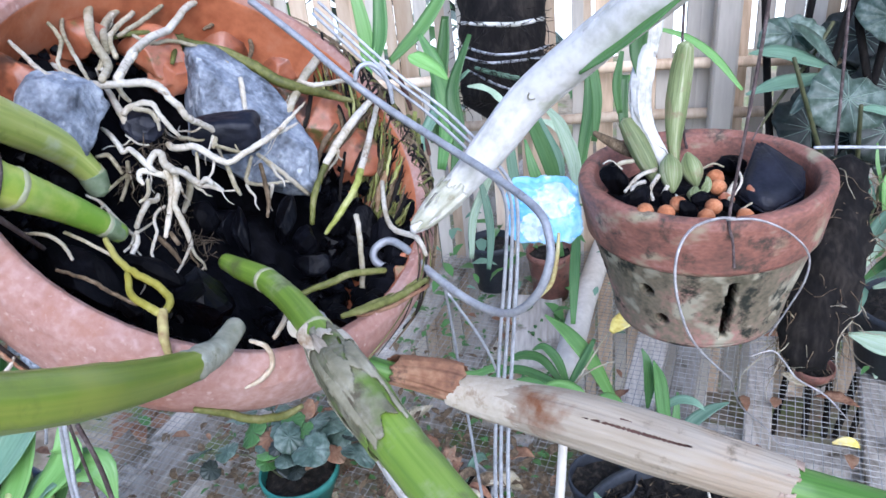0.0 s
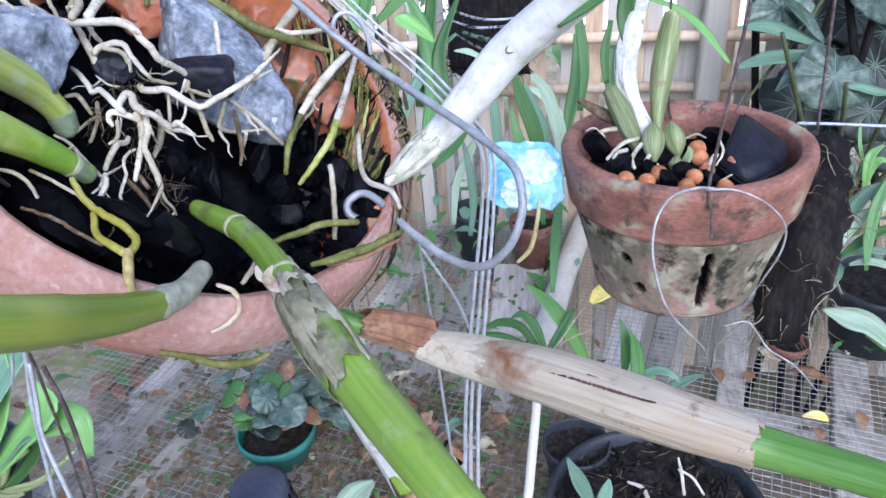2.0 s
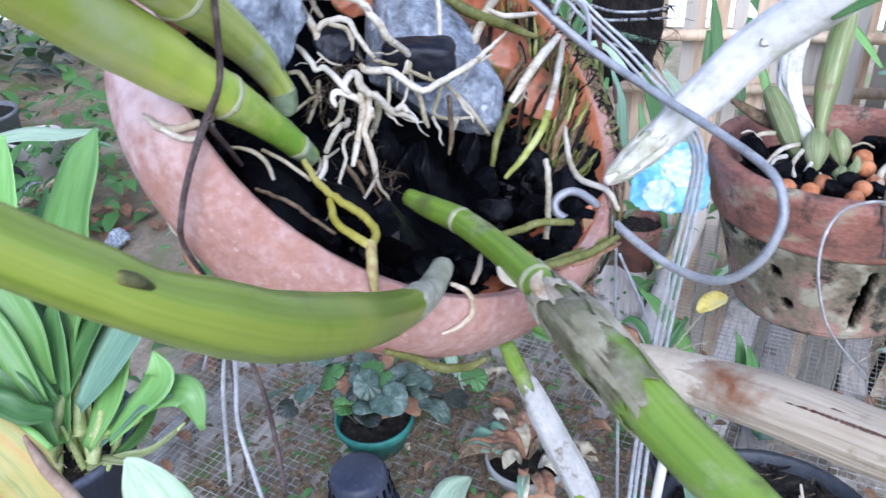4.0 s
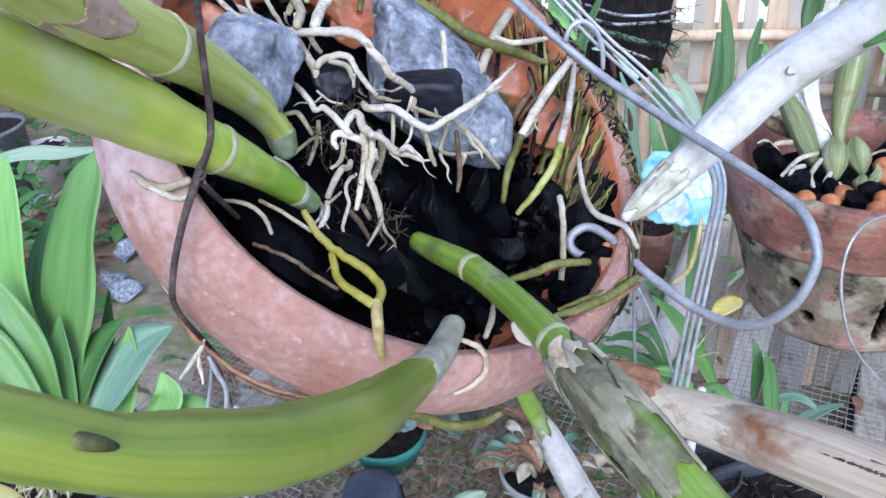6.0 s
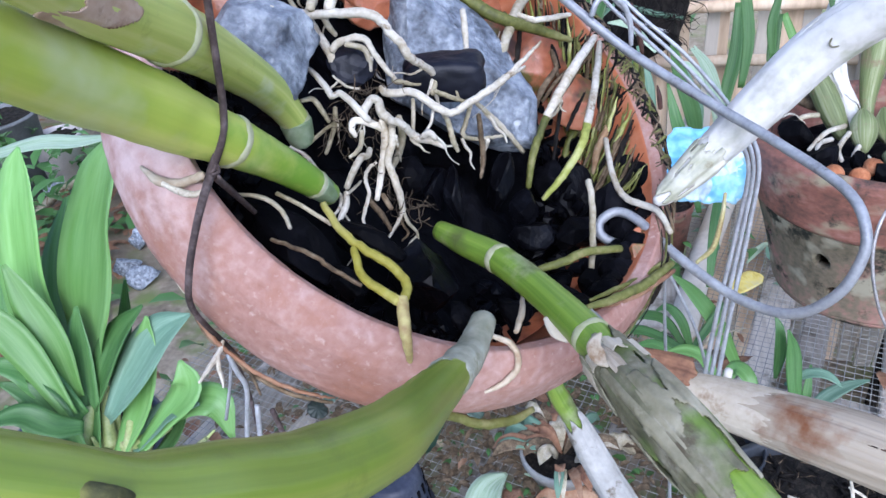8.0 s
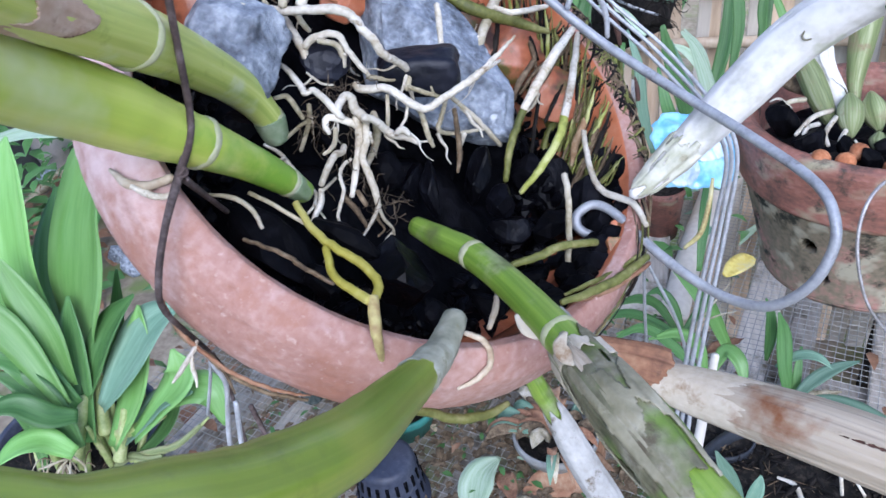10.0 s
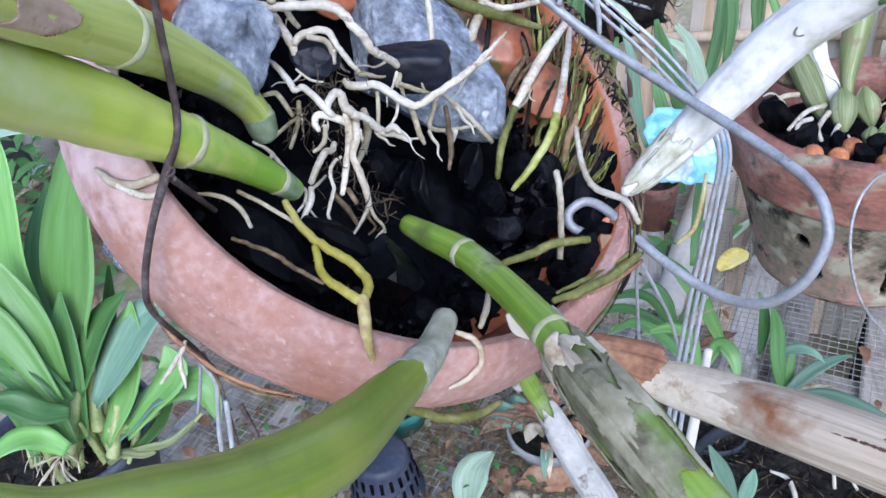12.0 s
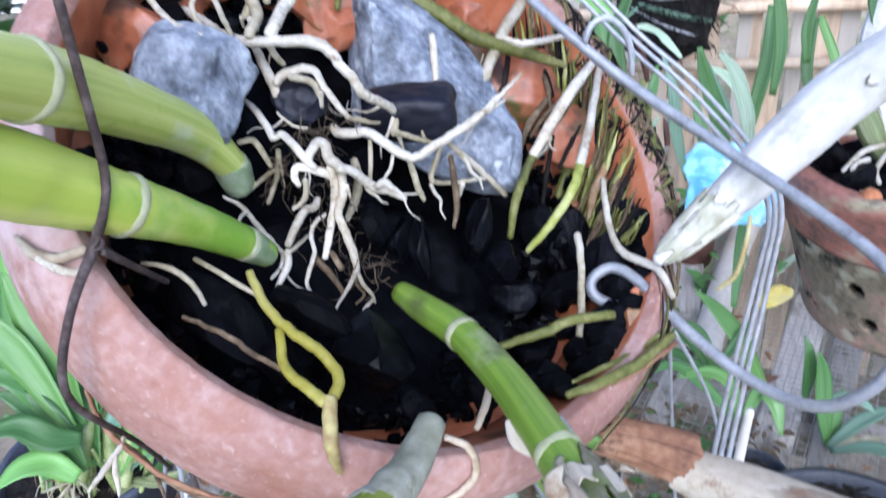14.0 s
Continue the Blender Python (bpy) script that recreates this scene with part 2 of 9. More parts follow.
M_YEL2 = surface("root_yellow_green", [(0.16, 0.18, 0.03), (0.30, 0.32, 0.07), (0.46, 0.46, 0.22)], 70, 0.6, 0.3, 500)
M_YEL3 = surface("root_pale_yellow", [(0.22, 0.13, 0.05), (0.42, 0.36, 0.14), (0.52, 0.48, 0.28)], 45, 0.6, 0.3, 500)
M_YEL = surface("root_yellow", [(0.20, 0.17, 0.02), (0.33, 0.29, 0.04), (0.44, 0.39, 0.12)], 60, 0.55, 0.3, 500)
M_ROOT_TAN = surface("root_tan", [(0.28, 0.19, 0.11), (0.47, 0.385, 0.27), (0.59, 0.52, 0.41)], 90, 0.8, 0.4, 500)
M_STEM = surface("pale_green_stem", [(0.17, 0.23, 0.06), (0.29, 0.35, 0.12), (0.42, 0.44, 0.22)], 60, 0.5, 0.2, 400, dirt=(0.26, 0.21, 0.11), dirt_scale=50, dirt_at=0.58)
M_TIP_GREY = surface("dull_grey_tip", [(0.15, 0.15, 0.10), (0.25, 0.245, 0.18), (0.36, 0.355, 0.28)], 90, 0.8, 0.5, 400, dirt=(0.16, 0.15, 0.08), dirt_scale=100, dirt_at=0.58)
M_RUST = surface("root_rusty", [(0.16, 0.085, 0.04), (0.33, 0.21, 0.11), (0.46, 0.36, 0.24)], 120, 0.8, 0.3, 600)
M_FIBRE = surface("root_fibre", [(0.05, 0.035, 0.02), (0.13, 0.09, 0.05), (0.25, 0.19, 0.12)], 200, 0.9, 0.5, 700)
M_STONE = surface("grey_stone", [(0.06, 0.068, 0.085), (0.20, 0.225, 0.265), (0.42, 0.45, 0.49)], 120, 0.6, 1.6, 520, spots=(0.46, 0.48, 0.50), spot_scale=170, spot_at=0.64, dirt=(0.06, 0.066, 0.078), dirt_scale=60, dirt_at=0.56)
M_CHAR = surface("charcoal", [(0.0012, 0.0012, 0.0015), (0.003, 0.003, 0.004), (0.009, 0.009, 0.012)], 60, 0.5, 1.2, 300, stretch=(1, 1, 0.25), spec=0.035)
M_CHAR_WET = surface("damp_charcoal", [(0.0012, 0.0012, 0.0016), (0.003, 0.003, 0.0045), (0.010, 0.011, 0.015)], 60, 0.34, 1.2, 300, stretch=(1, 1, 0.2), spec=0.07)
M_WIRE = surface("galvanised_wire", [(0.29, 0.295, 0.31), (0.40, 0.41, 0.43), (0.50, 0.51, 0.53)], 200, 0.5, 0.3, 900, metal=0.3, dirt=(0.20, 0.19, 0.20), dirt_scale=120, dirt_at=0.60)
M_RUSTWIRE = surface("rusty_wire", [(0.030, 0.020, 0.018), (0.075, 0.052, 0.047), (0.17, 0.135, 0.13)], 150, 0.8, 0.6, 900)
M_BALL = surface("clay_pellet", [(0.26, 0.09, 0.035), (0.42, 0.16, 0.065), (0.50, 0.25, 0.13)], 120, 0.85, 0.5, 600, vary=0.35)
M_SLAT = surface("grey_slat", [(0.26, 0.225, 0.18), (0.44, 0.40, 0.345), (0.60, 0.56, 0.50)], 10, 0.85, 0.5, 160, stretch=(1, 0.12, 1), vary=0.35, dirt=(0.10, 0.08, 0.05), dirt_scale=12, dirt_at=0.51, dirt_soft=0.12)
M_MESH = surface("mesh_wire", [(0.25, 0.245, 0.225), (0.43, 0.425, 0.40)], 60, 0.65, 0.2, 300, metal=0.1)
M_SOIL = surface("earth", [(0.09, 0.07, 0.048), (0.22, 0.18, 0.13), (0.37, 0.315, 0.24)], 7, 0.95, 0.8, 60, spots=(0.13, 0.165, 0.05), spot_scale=9, spot_at=0.50, spot_soft=0.14, dirt=(0.15, 0.12, 0.08), dirt_scale=1.1, dirt_at=0.48, dirt_soft=0.2)
M_POTSOIL = surface("potting_mix", [(0.003, 0.0025, 0.002), (0.010, 0.008, 0.006), (0.05, 0.04, 0.028)], 160, 0.95, 1.0, 500)
M_BAMBOO = surface("bamboo", [(0.30, 0.21, 0.13), (0.52, 0.40, 0.28), (0.66, 0.56, 0.43)], 14, 0.7, 0.3, 120, stretch=(1, 1, 0.15), vary=0.35)
M_POST = surface("weathered_post", [(0.40, 0.36, 0.30), (0.58, 0.54, 0.47)], 14, 0.85, 0.4, 140, stretch=(1, 1, 0.15))
M_TRUNK = surface("tree_fern_trunk", [(0.004, 0.0035, 0.0035), (0.012, 0.010, 0.009), (0.035, 0.029, 0.024)], 60, 0.95, 1.0, 250, stretch=(1, 1, 0.3), spec=0.2)
M_BLACKPOT = surface("black_plastic", [(0.018, 0.02, 0.025), (0.03, 0.034, 0.042), (0.055, 0.06, 0.07)], 14, 0.5, 0.1, 200)
M_NAVYPOT = surface("navy_plastic", [(0.025, 0.03, 0.05), (0.045, 0.052, 0.08), (0.09, 0.10, 0.13)], 20, 0.5, 0.2, 200, dirt=(0.14, 0.13, 0.11), dirt_scale=40, dirt_at=0.62)
M_TEAL = surface("teal_plastic", [(0.03, 0.15, 0.12), (0.05, 0.22, 0.18), (0.08, 0.27, 0.22)], 20, 0.5, 0.1, 200)
M_GREYPLASTIC = surface("grey_plastic", [(0.10, 0.105, 0.11), (0.18, 0.185, 0.19)], 20, 0.6, 0.2, 200)
M_GREYTUB = surface("pale_grey_plastic", [(0.20, 0.20, 0.19), (0.30, 0.30, 0.285), (0.38, 0.38, 0.36)], 20, 0.7, 0.2, 200, dirt=(0.14, 0.12, 0.09), dirt_scale=40, dirt_at=0.58)
M_LABEL = surface("blue_wrapper", [(0.10, 0.30, 0.55), (0.20, 0.45, 0.66), (0.38, 0.60, 0.72)], 45, 0.35, 0.4, 160, spots=(0.60, 0.70, 0.76), spot_scale=60, spot_at=0.60, spot_soft=0.06)
M_LABEL_W = surface("white_print", [(0.36, 0.48, 0.62), (0.52, 0.62, 0.70), (0.64, 0.71, 0.77)], 120, 0.4, 0.4, 300, spots=(0.30, 0.58, 0.76), spot_scale=130, spot_at=0.60)
M_DRYLEAF = surface("dry_leaf", [(0.14, 0.07, 0.04), (0.25, 0.13, 0.07), (0.36, 0.24, 0.15)], 30, 0.85, 0.4, 200)

M_BULB = surface("old_bulb", [(0.09, 0.12, 0.04), (0.20, 0.235, 0.095), (0.39, 0.40, 0.25)], 60, 0.6, 0.5, 250, along=(1.6, 1.6, 10), dirt=(0.21, 0.165, 0.09), dirt_scale=60, dirt_at=0.55)
M_BROWN2 = surface("dark_clay", [(0.05, 0.025, 0.02), (0.12, 0.06, 0.045), (0.2, 0.11, 0.08)], 20, 0.8, 0.3, 200)
M_CANE_OLD = surface("cane_old_green", [(0.05, 0.12, 0.02), (0.09, 0.20, 0.03), (0.15, 0.27, 0.06)], 40, 0.4, 0.15, 260, along=(1.2, 1.2, 10))
M_CANE_PALE = surface("pale_cane_foot", [(0.24, 0.24, 0.14), (0.40, 0.39, 0.29), (0.57, 0.55, 0.47)], 80, 0.75, 0.6, 350, dirt=(0.2, 0.17, 0.1), dirt_scale=120)
M_FINE = surface("rootlets", [(0.02, 0.014, 0.009), (0.075, 0.052, 0.03), (0.26, 0.20, 0.13)], 130, 0.85, 0.3, 700)
M_STALK = surface("green_stalk", [(0.04, 0.05, 0.02), (0.09, 0.09, 0.04)], 90, 0.6, 0.2, 300)
M_WHITEPOT = surface("pale_plastic", [(0.5, 0.46, 0.45), (0.66, 0.62, 0.61)], 20, 0.6, 0.1, 200)


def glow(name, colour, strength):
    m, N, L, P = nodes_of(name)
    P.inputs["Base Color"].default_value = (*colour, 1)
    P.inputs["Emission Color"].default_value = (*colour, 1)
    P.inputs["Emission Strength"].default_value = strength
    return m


# Self-lit material: its glow stands in for daylight beyond the fence.
M_BACK_GLOW = glow("glowing_backdrop", (0.95, 0.97, 0.95), 0.9)

# ---- mesh helpers ----
WORLD = {}
LAST = []


def base_of(ob, m):
    ob.matrix_basis = m
    WORLD[ob.name] = m.copy()
    return ob


def thing(name, at, label, category, group="", kind="", turn=None):
    ob = new(name)
    ob.empty_display_size = 0.02
    m = turn.copy() if turn else Matrix.Identity(4)
    m.translation = at
    base_of(ob, m)
    return tagged(ob, label, category, group, kind)


def mesh_ob(name, verts, faces, material, parent=None, label="", smooth=True):
    """A mesh in world coordinates as one object, under a thing or a part."""
    m = WORLD[parent.name] if parent else Matrix.Identity(4)
    if parent:
        inv = m.inverted()
        verts = [inv @ Vector(v) for v in verts]
    me = bpy.data.meshes.new(name)
    me.from_pydata([tuple(v) for v in verts], [], faces)
    me.validate()
    bm = bmesh.new()
    bm.from_mesh(me)
    bmesh.ops.recalc_face_normals(bm, faces=bm.faces)
    for f in bm.faces:
        f.smooth = smooth
    bm.to_mesh(me)
    bm.free()
    for mt in (material if isinstance(material, (list, tuple)) else [material]):
        me.materials.append(mt)
    if len(LAST) == len(me.vertices):
        at = me.attributes.new("along", 'FLOAT_VECTOR', 'POINT')
        at.data.foreach_set("vector", [q for w in LAST for q in w])
    LAST[:] = []
    ob = new(name, me)
    ob.parent = parent
    WORLD[ob.name] = m.copy()
    if label:
        ob["label"] = label
    return ob


def part(name, bm, material, parent, label="", smooth=True):
    verts = [v.co.copy() for v in bm.verts]
    bm.verts.index_update()
    faces = [[v.index for v in f.verts] for f in bm.faces]
    bm.free()
    return mesh_ob(name, verts, faces, material, parent, label, smooth)


def spline(pts, per=6):
    """Catmull-Rom through rows of numbers."""
    a = np.array(pts, float)
    a = np.vstack([2 * a[0] - a[1], a, 2 * a[-1] - a[-2]])
    out = []
    for i in range(1, len(a) - 2):
        for s in np.linspace(0, 1, per, endpoint=False):
            p0, p1, p2, p3 = a[i - 1:i + 3]
            out.append(0.5 * (2 * p1 + (p2 - p0) * s + (2 * p0 - 5 * p1 + 4 * p2 - p3) * s * s + (3 * p1 - p0 - 3 * p2 + p3) * s ** 3))
    out.append(a[-2])
    return np.array(out)


def sweep(rows, sides=10, wobble=0.0, seed=0, flute=0.0, ragged=0.0):
    """Vertices and faces of a closed round tube along rows of x, y, z, radius."""
    rng = random.Random(seed)
    n = len(rows)
    pts = [Vector(r[:3]) for r in rows]
    verts, faces, run = [], [], []
    far = 0.0
    up = Vector((0.31, 0.22, 0.92))
    for i, p in enumerate(pts):
        d = (pts[min(i + 1, n - 1)] - pts[max(i - 1, 0)]).normalized()
        up = (up - d * up.dot(d))
        up = up.normalized() if up.length > 1e-6 else d.orthogonal().normalized()
        side = d.cross(up)
        r = max(rows[i][3], 0.0001)
        far += (p - pts[i - 1]).length if i else 0.0
        for k in range(sides):
            a = 2 * math.pi * k / sides
            q = p / 0.004
            w = 1 + wobble * noise.noise(Vector((q.x + seed, q.y, q.z + 1.7 * math.cos(a)))) + wobble * 0.4 * (rng.random() - 0.5)
            w += flute * (0.6 * math.cos(7 * a + 0.6 * math.sin(i * 0.3)) + 0.4 * math.cos(12 * a + 1))
            run.append((math.cos(a) + seed, math.sin(a), far))
            off = Vector((0, 0, 0))
            if ragged and i in (0, n - 1):
                off = d * ragged * (rng.random() - 0.5) * 2
            verts.append(p + (side * math.cos(a) + up * math.sin(a)) * r * w + off)
    for i in range(n - 1):
        for k in range(sides):
            a, b = i * sides + k, i * sides + (k + 1) % sides
            faces.append([a, b, b + sides, a + sides])
    for i, rev in ((0, True), (n - 1, False)):
        d = (pts[1] - pts[0]).normalized() * -1 if rev else (pts[-1] - pts[-2]).normalized()
        verts.append(pts[i] + d * rows[i][3] * (0.6 if not ragged else 0.0))
        run.append((seed, 0, 0.0 if rev else far))
        c = len(verts) - 1
        for k in range(sides):
            faces.append([i * sides + k, i * sides + (k + 1) % sides, c])
    LAST[:] = run
    return verts, faces


COUNT = [0]


def T(name, pts, material, parent, nodes=(), flute=0, ragged=0, label="", sides=0, wobble=-1, per=6):
    """A tube-like part: cane, sheath, root or wire."""
    COUNT[0] += 1
    seed = COUNT[0]
    rows = spline(pts, per)
    fat = max(r[3] for r in rows)
    big = fat > 0.003
    if wobble < 0:
        wobble = {"root": 0.06, "sheath": 0.10, "bract": 0.12, "cane": 0.035}.get(name, 0.02)
    if name == "root":
        length = sum((Vector(rows[i + 1][:3]) - Vector(rows[i][:3])).length for i in range(len(rows) - 1))
        rng = random.Random(seed)
        for r in rows[1:-1]:
            for j in range(3):
                r[j] += (rng.random() - 0.5) * min(0.00035, length * 0.012)
    v, f = sweep(rows, sides or (28 if big else 9), wobble, seed, flute=0.06 if flute else {'cane': 0.012, 'sheath': 0.018, 'bract': 0.02}.get(name, 0.0), ragged=0.003 * ragged)
    ob = mesh_ob(name, v, f, material, parent, label)
    for j, at in enumerate(nodes):
        i = at * per
        if i < len(rows) - 1:
            p, q = rows[i], rows[i + 1]
            d = (Vector(q[:3]) - Vector(p[:3])).normalized()
            c = Vector(p[:3])
            r = p[3]
            ring = [(*(c - d * 0.0012), r * 0.98), (*(c - d * 0.0005), r * 1.05), (*(c + d * 0.0006), r * 1.06), (*(c + d * 0.0014), r * 0.98)]
            v, f = sweep(ring, 28, 0.05, seed + j)
            mesh_ob("node_ring", v, f, M_NODE, ob)
    return ob


def L(name, pts, material, parent, fold=0.34, face=(0, -0.5, 1), label="", thick=0.0005, per=6, wave=0.0):
    """A blade-like leaf along rows of x, y, z, half width, folded at its midrib, with thickness."""
    COUNT[0] += 1
    rows = spline(pts, per)
    n = len(rows)
    P = [Vector(r[:3]) for r in rows]
    face = Vector(face)
    verts, faces, run = [], [], []
    prof = (-1, -0.55, 0, 0.55, 1)
    for sgn in (1, -1):
        for i in range(n):
            d = (P[min(i + 1, n - 1)] - P[max(i - 1, 0)]).normalized()
            s = d.cross(face)
            s = s.normalized() if s.length > 1e-5 else d.orthogonal().normalized()
            nn = s.cross(d).normalized()
            w = max(rows[i][3], 0.0002)
            for q in prof:
                lift = fold * w * (abs(q) ** 1.3) + wave * w * math.sin(i * 1.3 + COUNT[0]) * q
                edge = thick * (0.2 if abs(q) == 1 else 1)
                verts.append(P[i] + s * w * q + nn * (lift + sgn * edge))
                run.append((q * 3 + COUNT[0], 0.4 * sgn, i * 0.01))
    m = n * 5
    for i in range(n - 1):
        for k in range(4):
            a = i * 5 + k
            faces.append([a, a + 1, a + 6, a + 5])
            faces.append([m + a + 1, m + a, m + a + 5, m + a + 6])
        for k in (0, 4):
            a = i * 5 + k
            faces.append([a, a + 5, m + a + 5, m + a])
    for i in (0, n - 1):
        for k in range(4):
            a = i * 5 + k
            faces.append([a, a + 1, m + a + 1, m + a])
    LAST[:] = run
    return mesh_ob(name, verts, faces, material, parent, label)


def shell(outer, inner, keep, wrap=True):
    """Two skins of a thin wall, with cells left out and the cut edges closed."""
    n, m = len(outer), len(outer[0])
    used, verts, faces = {}, [], []

    def at(side, i, j):
        j %= m
        key = (side, i, j)
        if key not in used:
            used[key] = len(verts)
            verts.append((outer if side == 0 else inner)[i][j])
        return used[key]
    cols = m if wrap else m - 1

    def has(i, j):
        if not 0 <= i < n - 1 or (not wrap and not 0 <= j < cols):
            return False
        return keep(i, j % m)
    for i in range(n - 1):
        for j in range(cols):
            if not has(i, j):
                continue
            faces.append([at(0, i, j), at(0, i, j + 1), at(0, i + 1, j + 1), at(0, i + 1, j)])
            faces.append([at(1, i, j), at(1, i + 1, j), at(1, i + 1, j + 1), at(1, i, j + 1)])
            for ni, nj, a, b in ((i - 1, j, (i, j), (i, j + 1)), (i + 1, j, (i + 1, j), (i + 1, j + 1)), (i, j - 1, (i, j), (i + 1, j)), (i, j + 1, (i, j + 1), (i + 1, j + 1))):
                if not has(ni, nj):
                    faces.append([at(0, *a), at(0, *b), at(1, *b), at(1, *a)])
    return verts, faces, used


def torn(name, pts, material, parent, seed=0, thr=-9.0, puff=1.05, folds=0.03, edge=0.004, slit=(), only=(), sides=110, per=22, long=0.03, label=""):
    """A papery sheath round a cane, with torn ends, gaps and folds."""
    rows = spline(pts, per)
    n = len(rows)
    P = [Vector(r[:3]) for r in rows]
    up = Vector((0.31, 0.22, 0.92))
    outer, inner, run, far, ends = [], [], [], 0.0, []
    val = []
    total = sum((P[i + 1] - P[i]).length for i in range(n - 1))
    for i in range(n):
        d = (P[min(i + 1, n - 1)] - P[max(i - 1, 0)]).normalized()
        up = (up - d * up.dot(d)).normalized()
        side = d.cross(up)
        far += (P[i] - P[i - 1]).length if i else 0.0
        o, q, rr, vv = [], [], [], []
        for k in range(sides):
            a = 2 * math.pi * k / sides
            ca, sa = math.cos(a), math.sin(a)
            big = noise.fractal(Vector((ca * 1.3 + seed, sa * 1.3, far / long)), 1.3, 2, 3)
            fold = noise.fractal(Vector((ca * 3.1 + seed + 9, sa * 3.1, far / (long * 2.5))), 0.8, 2, 3)
            r = rows[i][3] * (puff + folds * fold + folds * 0.5 * big)
            v = (side * ca + up * sa)
            o.append(P[i] + v * r)
            q.append(P[i] + v * (r - 0.0003))
            rr.append((ca + seed, sa, far))
            vv.append(big)
        outer.append(o)
        inner.append(q)
        run.append(rr)
        val.append(vv)
        ends.append(min(far, total - far))
    cuts = [(Vector(w[:3]), w[3]) for w in spline(slit, 10)] if len(slit) else []
    patch = [(Vector(w[:3]), w[3]) for w in spline(only, 10)] if len(only) else []

    def keep(i, j):
        if val[i][j] < thr or ends[i] < edge * (0.7 + 1.3 * noise.noise(Vector((1.4 * math.cos(2 * math.pi * j / sides) + seed, 1.4 * math.sin(2 * math.pi * j / sides), 3.0 if i * 2 < n else 8.0)))):
            return False
        c = outer[i][j]
        if any((c - w).length < r for w, r in cuts):
            return False
        if patch and not any((c - w).length < r * (1.0 + 0.7 * val[i][j]) for w, r in patch):
            return False
        return True
    verts, faces, used = shell(outer, inner, keep)
    order = sorted(used.items(), key=lambda kv: kv[1])
    LAST[:] = [run[k[1]][k[2]] for k, _ in order]
    return mesh_ob(name, verts, faces, material, parent, label)


def hairs(parent, n, length, radius, material, name="root_hairs", down=0.6, seed=3, label="fine hanging roots and fibres"):
    """Fine fibres that stand out of a trunk and hang."""
    rng = random.Random(seed)
    src = [WORLD[parent.name] @ v.co for o in parent.children if o.type == 'MESH' for v in o.data.vertices]
    mid = sum(src, Vector()) / len(src)
    verts, faces = [], []
    for k in range(n):
        p = rng.choice(src).copy()
        run = Vector((p.x - mid.x, p.y - mid.y, 0)).normalized() + Vector((rng.gauss(0, 0.7), rng.gauss(0, 0.7), rng.gauss(0, 0.5)))
        ln = length * rng.uniform(0.3, 1.3)
        rows = []
        for i in range(4):
            rows.append((*p, radius * (1.1 - 0.25 * i)))
            run = (run.normalized() + Vector((rng.gauss(0, 0.35), rng.gauss(0, 0.35), rng.gauss(0, 0.35) - down * 0.5))).normalized()
            p = p + run * ln / 3
        v, f = sweep(spline(rows, 3), 5, 0.1, k)
        b = len(verts)
        verts += v
        faces += [[q + b for q in g] for g in f]
    LAST[:] = []
    ob = mesh_ob(name, verts, faces, material, parent, label)
    tagged(ob, kind="stuff")


def lathe(profile, m, seg=64, wobble=0.0, seed=0.0, fine=1, pits=0.0):
    """A closed ring of rotation of (radius, height) rows about the z axis of m."""
    verts, faces = [], []
    if fine > 1:
        ring = profile + profile[:1]
        profile = [tuple(a + (b - a) * q / fine for a, b in zip(ring[k], ring[k + 1])) for k in range(len(profile)) for q in range(fine)]
    n = len(profile)
    for i in range(seg):
        a = 2 * math.pi * i / seg
        for r, z in profile:
            w = 1 + wobble * noise.noise(Vector((math.cos(a) * 1.5 + seed, math.sin(a) * 1.5, z * 30)))
            w += wobble * 0.10 * noise.fractal(Vector((math.cos(a) * 11 + seed, math.sin(a) * 11, z * 220)), 0.8, 2, 3)
            p = Vector((r * w * math.cos(a), r * w * math.sin(a), z))
            if pits:
                deep = noise.fractal(p * 330 + Vector((seed, 0, 0)), 0.9, 2, 3)
                chip = max(0.0, noise.noise(p * 120 + Vector((0, seed, 0))) - 0.42)
                p *= 1 - pits * (0.0022 * deep + 0.012 * chip)
            verts.append(m @ p)
    for i in range(seg):
        j = (i + 1) % seg
        for k in range(n):
            l = (k + 1) % n
            faces.append([i * n + k, j * n + k, j * n + l, i * n + l])
    return verts, faces


def lump(at, size, seed, rough=0.25, turn=(0, 0, 0), sub=3, sharp=False):
    """A broken stone or coal: a displaced ball, scaled and turned."""
    bm = bmesh.new()
    bmesh.ops.create_icosphere(bm, subdivisions=sub, radius=1)
    r = Euler([radians(t) for t in turn]).to_matrix()
    planes = []
    rng = random.Random(seed)
    for _ in range(11):
        planes.append((Vector((rng.gauss(0, 1), rng.gauss(0, 1), rng.gauss(0, 1))).normalized(), 0.52 + 0.28 * rng.random()))
    for v in bm.verts:
        c = v.co.copy()
        if sharp:
            for q, lim in planes:
                over = c.dot(q) - lim
                if over > 0:
                    c -= q * over
        c *= 1 + rough * noise.fractal(c * 1.6 + Vector((seed * 3.1, 0, 0)), 0.7, 2.0, 4)
        v.co = Vector(at) + r @ Vector((c.x * size[0], c.y * size[1], c.z * size[2]))
    return bm


def axis_turn(n):
    return Vector(n).to_track_quat('Z', 'Y').to_matrix().to_4x4()

# ---- the bench, the ground and the fence ----
BENCH = 0.33
ALONG = Vector((math.sin(radians(14)), math.cos(radians(14)), 0))
ACROSS = Vector((ALONG.y, -ALONG.x, 0))


